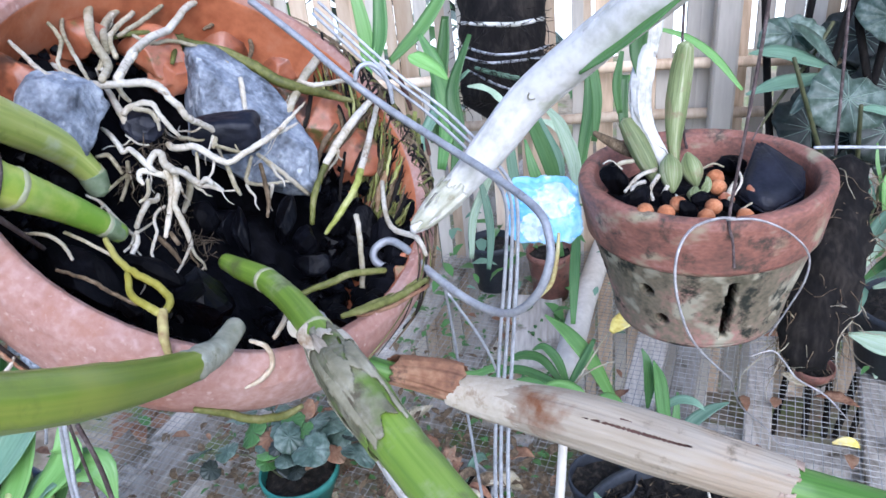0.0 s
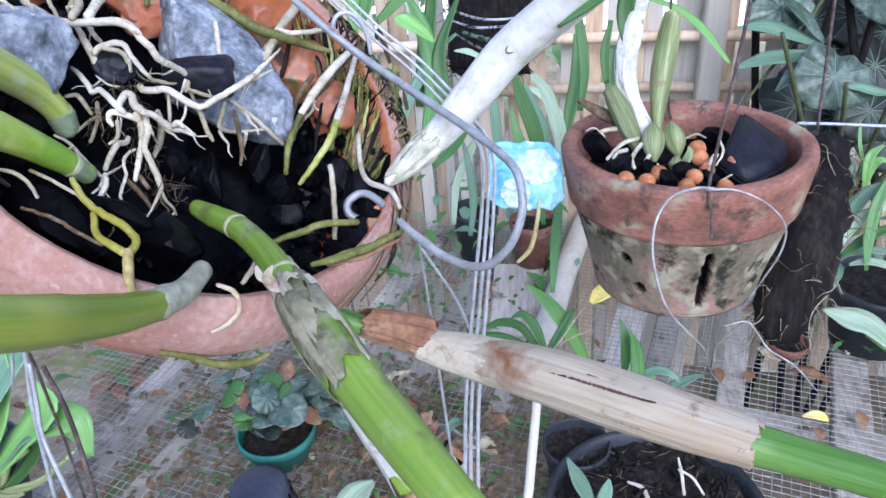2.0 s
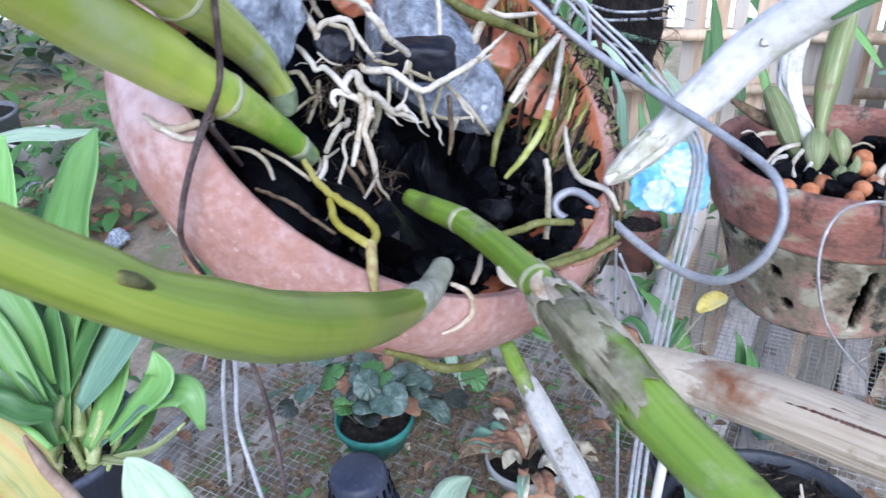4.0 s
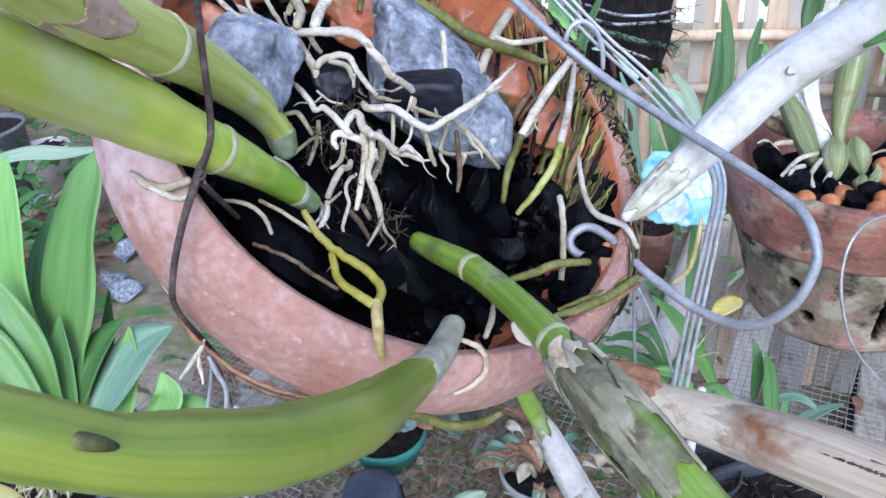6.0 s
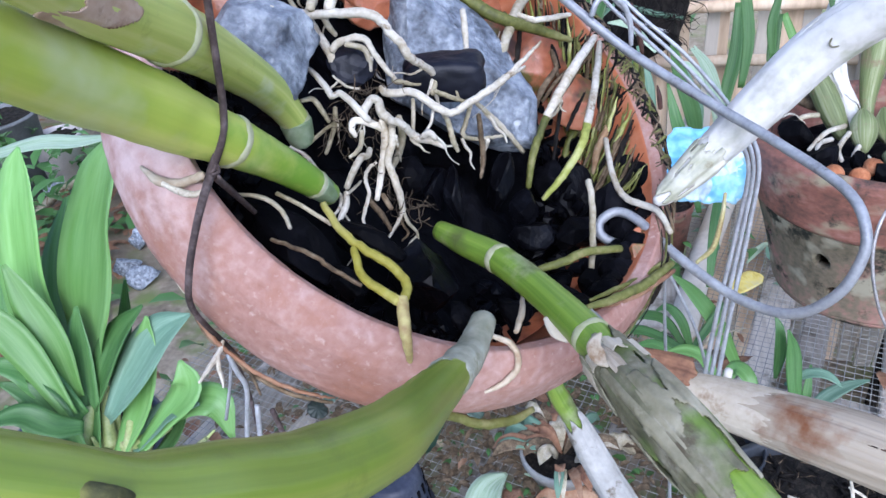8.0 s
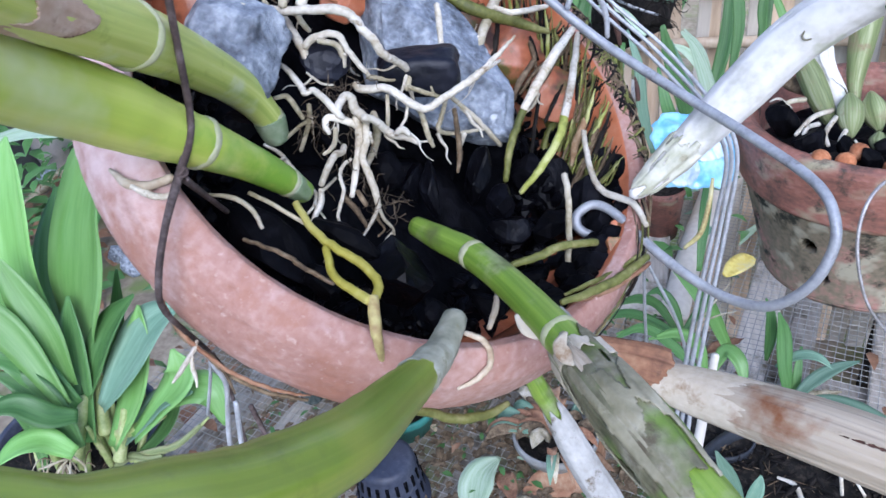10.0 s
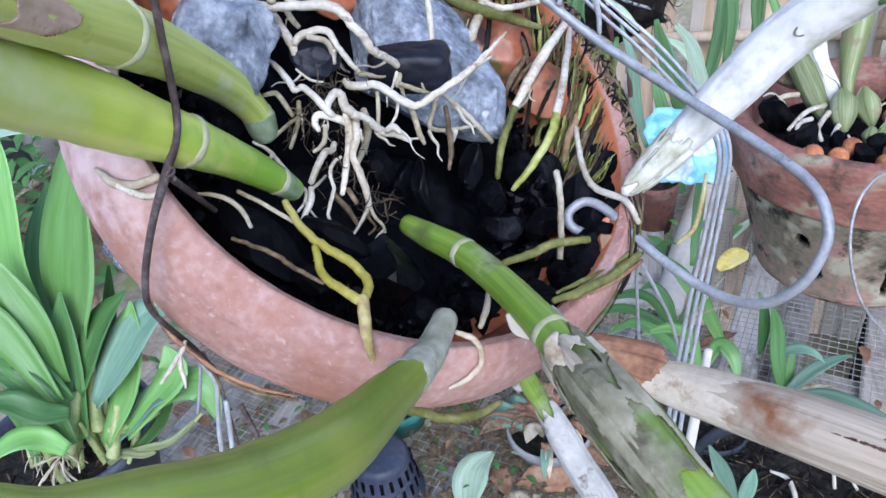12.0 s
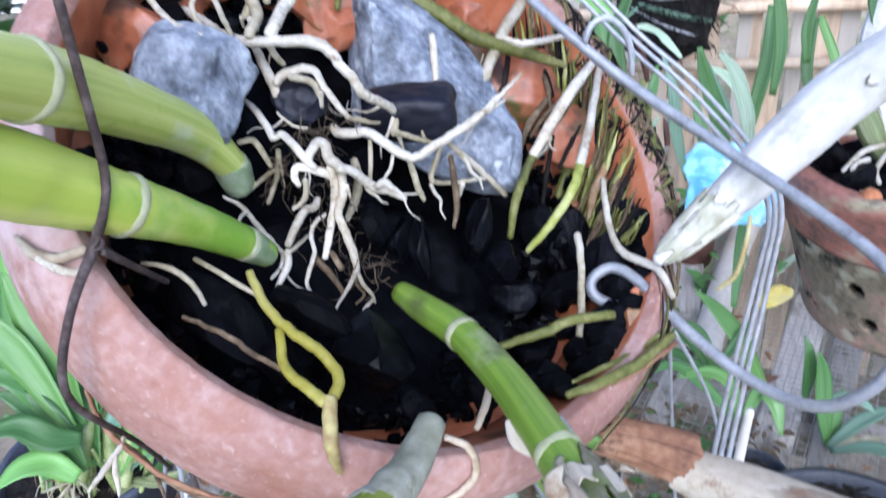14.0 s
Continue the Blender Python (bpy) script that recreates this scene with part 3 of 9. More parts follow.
def box(a, b, w, h, material, name, parent, label="", bend=0.0, seed=0):
    """A worn board from a to b (its top's middle line), width w and height h."""
    a, b = Vector(a), Vector(b)
    d = (b - a).normalized()
    up = Vector((0, 0, 1)) if abs(d.z) < 0.9 else Vector((0, -1, 0))
    s = d.cross(up).normalized()
    up = s.cross(d)
    n = 9
    verts, faces = [], []
    e = min(w, h) * 0.12
    prof = [(-w / 2, -e), (-w / 2 + e, 0), (w / 2 - e, 0), (w / 2, -e), (w / 2, -h + e), (w / 2 - e, -h), (-w / 2 + e, -h), (-w / 2, -h + e)]
    for i in range(n):
        p = a.lerp(b, i / (n - 1))
        for x, z in prof:
            j = noise.noise(Vector((p.x * 6 + seed, p.y * 6, x * 30))) * w * 0.06
            verts.append(p + s * (x + j + bend * math.sin(i * 0.9 + seed)) + up * z)
    for i in range(n - 1):
        for k in range(8):
            l = (k + 1) % 8
            faces.append([i * 8 + k, i * 8 + l, (i + 1) * 8 + l, (i + 1) * 8 + k])
    faces.append(list(range(8)))
    faces.append([(n - 1) * 8 + k for k in range(8)])
    return mesh_ob(name, verts, faces, material, parent, label, smooth=False)


def ground_sheet():
    verts, faces = [], []
    xs = [-400, -60, -10] + [-4 + 0.16 * i for i in range(51)] + [10, 60, 400]
    for y in xs:
        for x in xs:
            near = max(abs(x), abs(y)) < 5
            verts.append((x, y, 0.012 * noise.fractal(Vector((x * 3, y * 3, 0)), 1, 2, 4) if near else 0))
    n = len(xs)
    for i in range(n - 1):
        for j in range(n - 1):
            faces.append([i * n + j, i * n + j + 1, (i + 1) * n + j + 1, (i + 1) * n + j])
    ob = mesh_ob("ground", verts, faces, M_SOIL)
    tagged(ob, "brown bare earth with moss and litter under the bench", "ground", kind="structure")


ground_sheet()
bench = thing("mesh_bench", (0.1, 0.8, 0), "low bench of grey wooden slats under galvanised wire mesh", "bench")
slat_x = [-0.47, -0.435, -0.36, -0.24, -0.12, 0.005, 0.130, 0.185, 0.282, 0.422, 0.56, 0.70, 0.80]
for i, off in enumerate(slat_x):
    c = Vector((0, 0.85, BENCH - 0.006)) + ACROSS * off
    box(c - ALONG * 0.85, c + ALONG * 0.80, 0.036 + 0.008 * math.sin(i * 2.3), 0.018, M_SLAT, "slat", bench, seed=i * 1.7, bend=0.001)
for q in (-0.62, 0.0, 0.62):
    c = Vector((0, 0.85, BENCH - 0.0245)) + ALONG * q
    box(c - ACROSS * 0.60, c + ACROSS * 0.90, 0.05, 0.05, M_SLAT, "bearer", bench, seed=q)
    for e in (-0.56, 0.15, 0.86):
        f = c + ACROSS * e - Vector((0, 0, 0.0505))
        box(f, (f.x, f.y, -0.02), 0.05, 0.05, M_SLAT, "leg", bench, seed=e)


def mesh_net():
    verts, faces = [], []
    step, r = 0.0098, 0.00052

    def rod(a, b, seed):
        n = 14
        k0 = len(verts)
        d = (b - a).normalized()
        s = d.cross(Vector((0, 0, 1)))
        for i in range(n):
            p = a.lerp(b, i / (n - 1))
            p = p + Vector((0, 0, 0.004 * noise.noise(Vector((p.x * 5, p.y * 5, 3))))) + s * 0.002 * noise.noise(Vector((p.x * 9, p.y * 9, seed)))
            for q in ((r, 0), (0, r), (-r, 0), (0, -r)):
                verts.append(p + s * q[0] + Vector((0, 0, q[1])))
        for i in range(n - 1):
            for k in range(4):
                l = (k + 1) % 4
                faces.append([k0 + i * 4 + k, k0 + i * 4 + l, k0 + i * 4 + 4 + l, k0 + i * 4 + 4 + k])
    o = Vector((0, 0.85, BENCH + 0.0015))
    for i in range(-59, 88):
        c = o + ACROSS * (i * step)
        rod(c - ALONG * 0.80, c + ALONG * 0.75, i * 0.37)
    for i in range(-81, 77):
        c = o + ALONG * (i * step) + Vector((0, 0, 0.001))
        rod(c - ACROSS * 0.585, c + ACROSS * 0.86, i * 0.61 + 50)
    ob = mesh_ob("wire_mesh", verts, faces, M_MESH, bench, "grey square wire mesh", smooth=False)
    tagged(ob, kind="stuff")


mesh_net()

fence = thing("bamboo_fence", (0.2, 1.2, 0.0), "pale bamboo and batten fence with gaps, two horizontal rails", "fence", kind="structure")
FENCE_Y = 1.22


def fence_parts():
    rng = random.Random(4)
    x = -0.45
    while x < 1.5:
        w = 0.017 + 0.012 * rng.random()
        h = 1.55 + 0.1 * rng.random()
        lean = (rng.random() - 0.5) * 0.02
        y = FENCE_Y + 0.01 * x + 0.012 * (rng.random() < 0.3)
        box((x + lean * h, y, h), (x, y, 0.0), w, 0.006, M_BAMBOO if rng.random() < 0.8 else M_POST, "batten", fence, seed=x * 7)
        x += w + 0.001 + 0.010 * rng.random() ** 2
    for z in (0.585, 0.665, 1.10, 1.45):
        rows = [(xx, FENCE_Y + 0.01 * xx - 0.018, z + 0.004 * math.sin(xx * 7 + z), 0.0085) for xx in np.linspace(-0.47, 1.55, 16)]
        v, f = sweep(rows, 10, 0.06, int(z * 100))
        mesh_ob("rail", v, f, M_BAMBOO, fence)
    for xx in (0.275, -0.43, 1.1):
        box((xx, FENCE_Y - 0.045, 1.7), (xx, FENCE_Y - 0.045, -0.05), 0.036, 0.03, M_POST, "post", fence)


fence_parts()

WRAP = ((0.0297, 0.5740, 0.7491), (0.0328, 0.0051, -0.0069), (0.0016, 0.0203, 0.0238))

# ---- the tilted pot ----
RIM = Vector((-0.0643, 0.2629, 0.9345))
AXIS = Vector((0.626, -0.256, 0.737)).normalized()
POT_TURN = axis_turn(AXIS)
pot_m = POT_TURN.copy()
pot_m.translation = RIM
pot = thing("hanging_pot", RIM, "pink terracotta orchid pot hanging tilted on wires", "flower pot", turn=POT_TURN)
rim_band = [(0.0752, -0.002), (0.0775, 0.0005), (0.0815, -0.0012), (0.0850, -0.006), (0.0868, -0.013), (0.0872, -0.020), (0.0862, -0.0245), (0.0835, -0.0265), (0.0800, -0.0275), (0.0712, -0.0275), (0.0745, -0.008)]
v, f = lathe(rim_band, pot_m, 280, 0.013, 2.0, 5, 0.8)
rim_part = mesh_ob("rim", v, f, [M_CLAY, M_CLAY_IN], pot)
for k, poly in enumerate(rim_part.data.polygons):
    poly.material_index = 1 if (k % 55) >= 45 else 0
body = [(0.0770, -0.0278), (0.0640, -0.052), (0.0480, -0.084), (0.0450, -0.087), (0.0, -0.087), (0.0, -0.078), (0.0420, -0.078), (0.0570, -0.050), (0.0700, -0.0278)]
v, f = lathe(body, pot_m, 96, 0.012, 2.0)
body_part = mesh_ob("body", v, f, [M_CLAY2, M_CLAY_IN], pot)
for k, poly in enumerate(body_part.data.polygons):
    poly.material_index = 1 if (k % 9) >= 5 else 0


def local(u, w, k):
    """A place in the tilted pot: metres along its two rim directions and above its rim."""
    return pot_m @ Vector((u, w, k))


def potting(name, m, r, z, seed, material, label, amp=0.008):
    verts, faces = [tuple(m @ Vector((0, 0, z)))], []
    rings, seg = 14, 48
    for i in range(1, rings + 1):
        for j in range(seg):
            a = 2 * math.pi * j / seg
            p = Vector((r * i / rings * math.cos(a), r * i / rings * math.sin(a), z))
            p.z += amp * noise.fractal(Vector((p.x * 60 + seed, p.y * 60, 0)), 0.8, 2, 4)
            verts.append(tuple(m @ p))
    for j in range(seg):
        faces.append([0, 1 + j, 1 + (j + 1) % seg])
    for i in range(rings - 1):
        for j in range(seg):
            a, b = 1 + i * seg + j, 1 + i * seg + (j + 1) % seg
            faces.append([a, b, b + seg, a + seg])
    ob = mesh_ob(name, verts, faces, material)
    return tagged(ob, label, "potting mix", kind="stuff")


potting("charcoal_mix", pot_m, 0.0700, -0.036, 5, M_CHAR, "black crushed charcoal filling the terracotta pot")
orchid = thing("orchid", local(0, 0, -0.04), "dendrobium orchid with thick green canes and white aerial roots", "orchid")
rust_wire = thing("hanging_wire", (-0.09, 0.195, 0.93), "rusty brown wire that holds the pot", "wire")
hook_wire = thing("wire_hook", (-0.02, 0.27, 0.9), "bent galvanised steel wire hook with thin hanging strands", "wire")
pot_wire = thing("pot_hanger", (0.153, 0.512, 0.77), "thin rusty and bright wires holding the weathered pot", "wire")
dendrobium = thing("small_orchid", (0.14, 0.6, 0.74), "small orchid with wrinkled green bulbs and pale canes", "orchid")
flower_stem = thing("dry_stem", (0.03, 0.57, 0.66), "short yellow dry stem behind the hook", "stem")
white_stick = thing("white_stick", (0.02, 0.5, 0.5), "slim white stick standing by the hanging strands", "stick")
left_orchid = thing("ground_orchid", (-0.55, 0.5, 0.42), "broad-leaved bright green orchid growing in a black pot", "plant")
bench_plant = thing("lance_leaf_plant", (0.02, 0.85, 0.33), "small green plant with lance-shaped leaves on the mesh", "plant")
sword_plant = thing("sword_leaf_plant", (0.1, 0.85, 0.33), "small plant with upright and blue-green sword leaves", "plant")
seedling = thing("seedlings", (0.1, 0.65, 0.4), "blue-green seedlings with white roots in dark mix", "seedling")
small_leaf = thing("fallen_leaf", (-0.16, 0.54, 0.36), "pale green fallen leaf lying on the mesh", "leaf")
dry_leaf = thing("fallen_leaf", (-0.1, 0.6, 0.34), "curled brown dry leaf lying on the mesh", "leaf")
yellow_leaf = thing("fallen_leaves", (0.12, 1.0, 0.335), "yellow fallen leaves lying on the wire mesh", "leaf")
right_strap = thing("leaning_leaf", (0.4, 0.8, 0.45), "pale green strap leaf leaning over the bench", "leaf")
twig = thing("twigs", (-0.8, 1.1, 0.02), "grey dry twigs lying on the ground", "twig")
fern_trunk = thing("tree_fern_trunk", (-0.05, 1.0, 0.33), "black fibrous tree-fern trunk bound with twine", "trunk")
fern_slab = thing("tree_fern_slab", (0.28, 0.72, 0.6), "dark mossy tree-fern slab with hanging roots", "trunk")
strap_plant = thing("strap_leaf_plants", (0.0, 0.85, 0.5), "tall green strap-leaved plants in front of the fence", "plant")
bench_pole = thing("bamboo_pole", (0.2, 0.95, 0.34), "pale weathered bamboo pole lying across the bench", "pole")
right_plant = thing("succulent_plant", (0.5, 0.75, 0.42), "grey-green and bright green long-leaved plant in a black pot", "plant")
cross_wire = thing("cross_wire", (0.4, 0.8, 0.78), "grey horizontal wire beside the clay pot", "wire")


def board():
    """A smooth pale board lying on the mesh, seen from above beside the pole."""
    ob = thing("pale_board", (BOARD[1]), "flat pale grey board lying on the wire mesh", "board")
    box(BOARD[0], BOARD[1], 0.075, 0.006, M_SLAT, "plank", ob, seed=3)


def bench_litter():
    """Curled dead and fresh leaves lying about on the wire mesh."""
    rng = random.Random(91)
    kinds = ((M_DRYLEAF, "curled brown dead leaf lying on the mesh"), (M_ROOT2, "grey-beige dead leaf lying on the mesh"), (M_LEAF_PALE, "pale green fallen leaf on the mesh"), (M_BROWN, "reddish brown dead leaf on the mesh"))
    for k in range(46):
        x, y = (rng.uniform(-0.34, 0.02), rng.uniform(0.46, 0.78)) if k < 26 else (rng.uniform(-0.1, 0.5), rng.uniform(0.7, 1.1))
        m, label = kinds[rng.choice((0, 0, 1, 1, 2, 3))]
        ob = thing("fallen_leaf", (x, y, BENCH + 0.004), label, "leaf", "leaves on the mesh")
        a = rng.uniform(0, 6.28)
        d = Vector((math.cos(a), math.sin(a), 0))
        ln, w = rng.uniform(0.03, 0.07), rng.uniform(0.005, 0.012)
        rows = [(*(Vector((x, y, BENCH + 0.005)) + d * ln * q + Vector((0, 0, h * rng.uniform(0.3, 1)))), w * ww) for q, ww, h in ((0, 0.15, 0.0), (0.35, 1, 0.007), (0.7, 0.8, 0.010), (1, 0.08, 0.012))]
        L("blade", rows, m, ob, fold=rng.uniform(0.2, 0.8), face=(0, 0, 1), wave=0.12)


def stone(at, size, turn, seed, material):
    ob = part("stone", lump(at, (size[0] * 1.25, size[1] * 1.25, size[2] * 1.2), seed, 0.07, turn, 5, True), material, None)
    return tagged(ob, "blue-grey broken stone among the orchid roots", "stone", "stones in the pot")


def coal(at, size, turn, seed, material):
    ob = part("charcoal_lump", lump(at, size, seed, 0.10, turn, 3, True), material, None, smooth=False)
    return tagged(ob, "black broken lump of charcoal in the pot", "charcoal", "charcoal in the pots")


def block_coal(at, size, turn, seed):
    """A squarish block of charcoal with rounded edges and dented faces."""
    bm = bmesh.new()
    bmesh.ops.create_icosphere(bm, subdivisions=4, radius=1)
    r = Euler([radians(t) for t in turn]).to_matrix()
    for v in bm.verts:
        c = v.co / sum(abs(q) ** 5 for q in v.co) ** 0.2
        c *= 1 + 0.09 * noise.fractal(c * 1.3 + Vector((seed, 0, 0)), 0.8, 2.0, 4)
        v.co = Vector(at) + r @ Vector((c.x * size[0], c.y * size[1] * (1 + 0.1 * c.x), c.z * size[2] * (1 + 0.16 * c.x)))
    tagged(part("charcoal_lump", bm, M_CHAR_BLUE, None), "blue-black squarish charcoal block against the grey stone", "charcoal", "charcoal in the pots")


def wedge_coal(corners):
    """A big wedge of charcoal with flat faces and slightly worn edges."""
    bm = bmesh.new()
    for c in corners:
        bm.verts.new(c)
    bmesh.ops.convex_hull(bm, input=bm.verts)
    bmesh.ops.delete(bm, geom=[v for v in bm.verts if not v.link_faces], context='VERTS')
    bmesh.ops.bevel(bm, geom=bm.edges[:], offset=0.0022, segments=2, affect='EDGES')
    bmesh.ops.triangulate(bm, faces=bm.faces[:])
    bmesh.ops.subdivide_edges(bm, edges=bm.edges[:], cuts=2, use_grid_fill=True)
    for v in bm.verts:
        v.co += 0.0012 * Vector((noise.noise(v.co * 70), noise.noise(v.co * 70 + Vector((9, 0, 0))), noise.noise(v.co * 70 + Vector((0, 9, 0)))))
    tagged(part("charcoal_lump", bm, M_CHAR_BLUE, None), "large blue-black wedge of charcoal leaning in the clay pot", "charcoal", "charcoal in the pots")


def rubble(at, size, turn, seed, material):
    ob = part("ground_stone", lump(at, size, seed, 0.15, turn, 3, True), material, None)
    return tagged(ob, "pale grey stone lying on the bare ground", "stone", "stones on the ground")


def shard(at, size, turn, seed, material):
    ob = part("pot_shard", lump(at, size, seed, 0.09, turn, 4, True), material, None)
    return tagged(ob, "broken piece of wet orange terracotta among the roots", "shard", "shards in the pot")


def pellet(at, size, turn, seed, material):
    ob = part("clay_pellet", lump(at, size, seed, 0.06, turn, 3), material, None)
    return tagged(ob, "round orange expanded clay pellet in the clay pot", "clay pellet", "clay pellets")


def roundleaf(at, size, turn, seed, material, parent=None, stem=True):
    """A lobed, pleated round leaf with raised ribs and a notch at its stalk."""
    r = Euler([radians(t) for t in turn]).to_matrix()
    rng = random.Random(seed)
    ribs = 11
    verts, faces = [], []
    seg, rings = 88, 7
    for sgn in (1, -1):
        for j in range(seg):
            a = 2 * math.pi * j / seg
            edge = 1 + 0.03 * math.cos(ribs * a) + 0.06 * math.sin(3 * a + seed) - 0.28 * max(0, math.cos(a - math.pi / 2)) ** 14
            for i in range(rings + 1):
                q = i / rings
                z = 0.022 * math.cos(ribs * a) * q + 0.22 * q * q * math.sin(2 * a + seed) * 0.5 - 0.12 * q * q
                verts.append(Vector(at) + r @ Vector((size[0] * q * edge * math.cos(a), size[1] * q * edge * math.sin(a), size[0] * z + sgn * 0.0004)))
    n = seg * (rings + 1)
    for b in (0, n):
        for j in range(seg):
            k = (j + 1) % seg
            for i in range(rings):
                faces.append([b + j * (rings + 1) + i, b + k * (rings + 1) + i, b + k * (rings + 1) + i + 1, b + j * (rings + 1) + i + 1])
    for j in range(seg):
        k = (j + 1) % seg
        faces.append([j * (rings + 1) + rings, k * (rings + 1) + rings, n + k * (rings + 1) + rings, n + j * (rings + 1) + rings])
    leaf = mesh_ob("leaf", verts, faces, material, parent or big_plant)
    if size[0] > 0.04:
        vs, fs = [], []
        for j in range(ribs):
            a = 2 * math.pi * j / ribs + 0.02
            rows = []
            for i in range(6):
                q = 0.03 + 0.9 * i / 5
                z = 0.022 * math.cos(ribs * a) * q + 0.22 * q * q * math.sin(2 * a + seed) * 0.5 - 0.12 * q * q
                rows.append((*(Vector(at) + r @ Vector((size[0] * q * math.cos(a), size[1] * q * math.sin(a), size[0] * z + 0.0003))), 0.0008 - 0.00012 * i))
            v, f = sweep(rows, 6)
            b = len(vs)
            vs += v
            fs += [[q + b for q in g] for g in f]
        LAST[:] = []
        mesh_ob("venation", vs, fs, M_VEIN, leaf, "pale raised leaf veins")
    return leaf


big_plant = thing("begonia", (0.42, 0.95, 0.4), "dark large-leaved begonia with pleated round leaves before the fence", "plant")


def dark_leaves():
    for k, (x, z) in enumerate(((0.30, 0.75), (0.38, 0.69), (0.44, 0.72), (0.50, 0.66))):
        rows = [(0.42, 1.0, 0.33, 0.004), (0.40 + 0.02 * k, 1.0, 0.5, 0.0035), (x, 0.93, z, 0.0025)]
        v, f = sweep(spline(rows), 8, 0.05, k)
        mesh_ob("stalk", v, f, M_STALK, big_plant)


def tangle():
    """Fine brown and pale rootlets between the big roots."""
    rng = random.Random(11)
    verts, faces = [], []
    cores = ((-0.0747, 0.2455, 0.9080), (-0.0851, 0.2586, 0.9384), (-0.0857, 0.2532, 0.9330), (-0.0903, 0.2496, 0.9290), (-0.0822, 0.2482, 0.9160))
    for k in range(120):
        core = Vector(cores[k % 5]) + Vector((rng.gauss(0, 0.0035), rng.gauss(0, 0.0035), rng.gauss(0, 0.003)))
        run = Vector((rng.gauss(0.15, 0.4), rng.gauss(-0.2, 0.4), rng.gauss(-0.9, 0.3))).normalized()
        ln = rng.uniform(0.004, 0.014)
        rows = []
        p = core.copy()
        for i in range(6):
            rows.append((*p, rng.uniform(0.00008, 0.00024) * (1 - 0.12 * i)))
            run = (run + Vector((rng.gauss(0, 0.5), rng.gauss(0, 0.5), rng.gauss(0, 0.4)))).normalized()
            p = p + run * ln / 5
        v, f = sweep(spline(rows, 4), 5, 0.2, k)
        b = len(verts)
        verts += v
        faces += [[q + b for q in g] for g in f]
    ob = mesh_ob("root_tangle", verts, faces, M_FINE, orchid, "tangle of fine brown and pale rootlets")
    tagged(ob, kind="stuff")
    verts, faces = [], []
    down = Vector((0.25, -0.25, -0.9)).normalized()
    heads = [o for o in orchid.children if o.name.startswith("root") and o.data.materials[0] in (M_ROOT, M_ROOT2)]
    for k in range(34):
        src = rng.choice(heads)
        p = WORLD[orchid.name] @ rng.choice(src.data.vertices).co
        if not (-0.115 < p.x < -0.03 and p.y > 0.215):
            continue
        run = (down + Vector((rng.gauss(0, 0.7), rng.gauss(0, 0.5), rng.gauss(0, 0.4))) - AXIS * 0.25).normalized()
        ln = rng.uniform(0.005, 0.017)
        r0 = rng.uniform(0.00025, 0.0009)
        rows = []
        for i in range(5):
            rows.append((*p, r0 * (1 - 0.18 * i)))
            run = (run + Vector((rng.gauss(0, 0.4), rng.gauss(0, 0.4), rng.gauss(0, 0.4))) + down * 0.15).normalized()
            p = p + run * ln / 4
        v, f = sweep(spline(rows, 3), 6, 0.2, k)
        b = len(verts)
        verts += v
        faces += [[q + b for q in g] for g in f]
    ob = mesh_ob("root_fringe", verts, faces, M_ROOT, orchid, "short pale side roots")
    tagged(ob, kind="stuff")


def wall_roots():
    """Dark and olive roots that hang down the inside of the far wall."""
    rng = random.Random(21)
    a, b = (Vector(q) - RIM for q in ((-0.0474, 0.3256, 0.9311), (-0.0079, 0.3135, 0.8933)))
    a, b = ((q - AXIS * q.dot(AXIS)).normalized() for q in (a, b))
    turn = math.atan2(AXIS.dot(a.cross(b)), a.dot(b))
    down = Vector((0, 0, -1))
    for k in range(140):
        ang = turn * rng.uniform(-0.25, 1.35)
        z = rng.uniform(-0.014, 0.0)
        step = rng.uniform(0.016, 0.055) / 8
        thin = rng.uniform(0.0002, 0.0008)
        rows = []
        drift = rng.gauss(0, 0.3)
        for i in range(9):
            d = Matrix.Rotation(ang, 3, AXIS) @ a
            t = AXIS.cross(d)
            r = 0.0738 + (z + 0.002) * 0.11 - rng.uniform(0.0002, 0.0016) - thin
            rows.append((*(RIM + d * r + AXIS * z), thin * rng.uniform(0.75, 1.2) * min(1.0, 0.35 + 0.3 * i, 0.25 + 0.25 * (8 - i))))
            drift = drift * 0.8 + rng.gauss(0, 0.25)
            z = max(-0.036, z + step * (down.dot(AXIS) * 0.8 + 0.15 * drift))
            ang += step * (down.dot(t) + 0.25 * drift) / 0.073
        v, f = sweep(spline(rows, 3), 7, 0.25, k)
        mesh_ob("root", v, f, (M_FIBRE, M_OLIVE, M_TRUNK, M_OLIVE, M_OLIVE, M_TRUNK, M_YEL2)[k % 7], orchid)


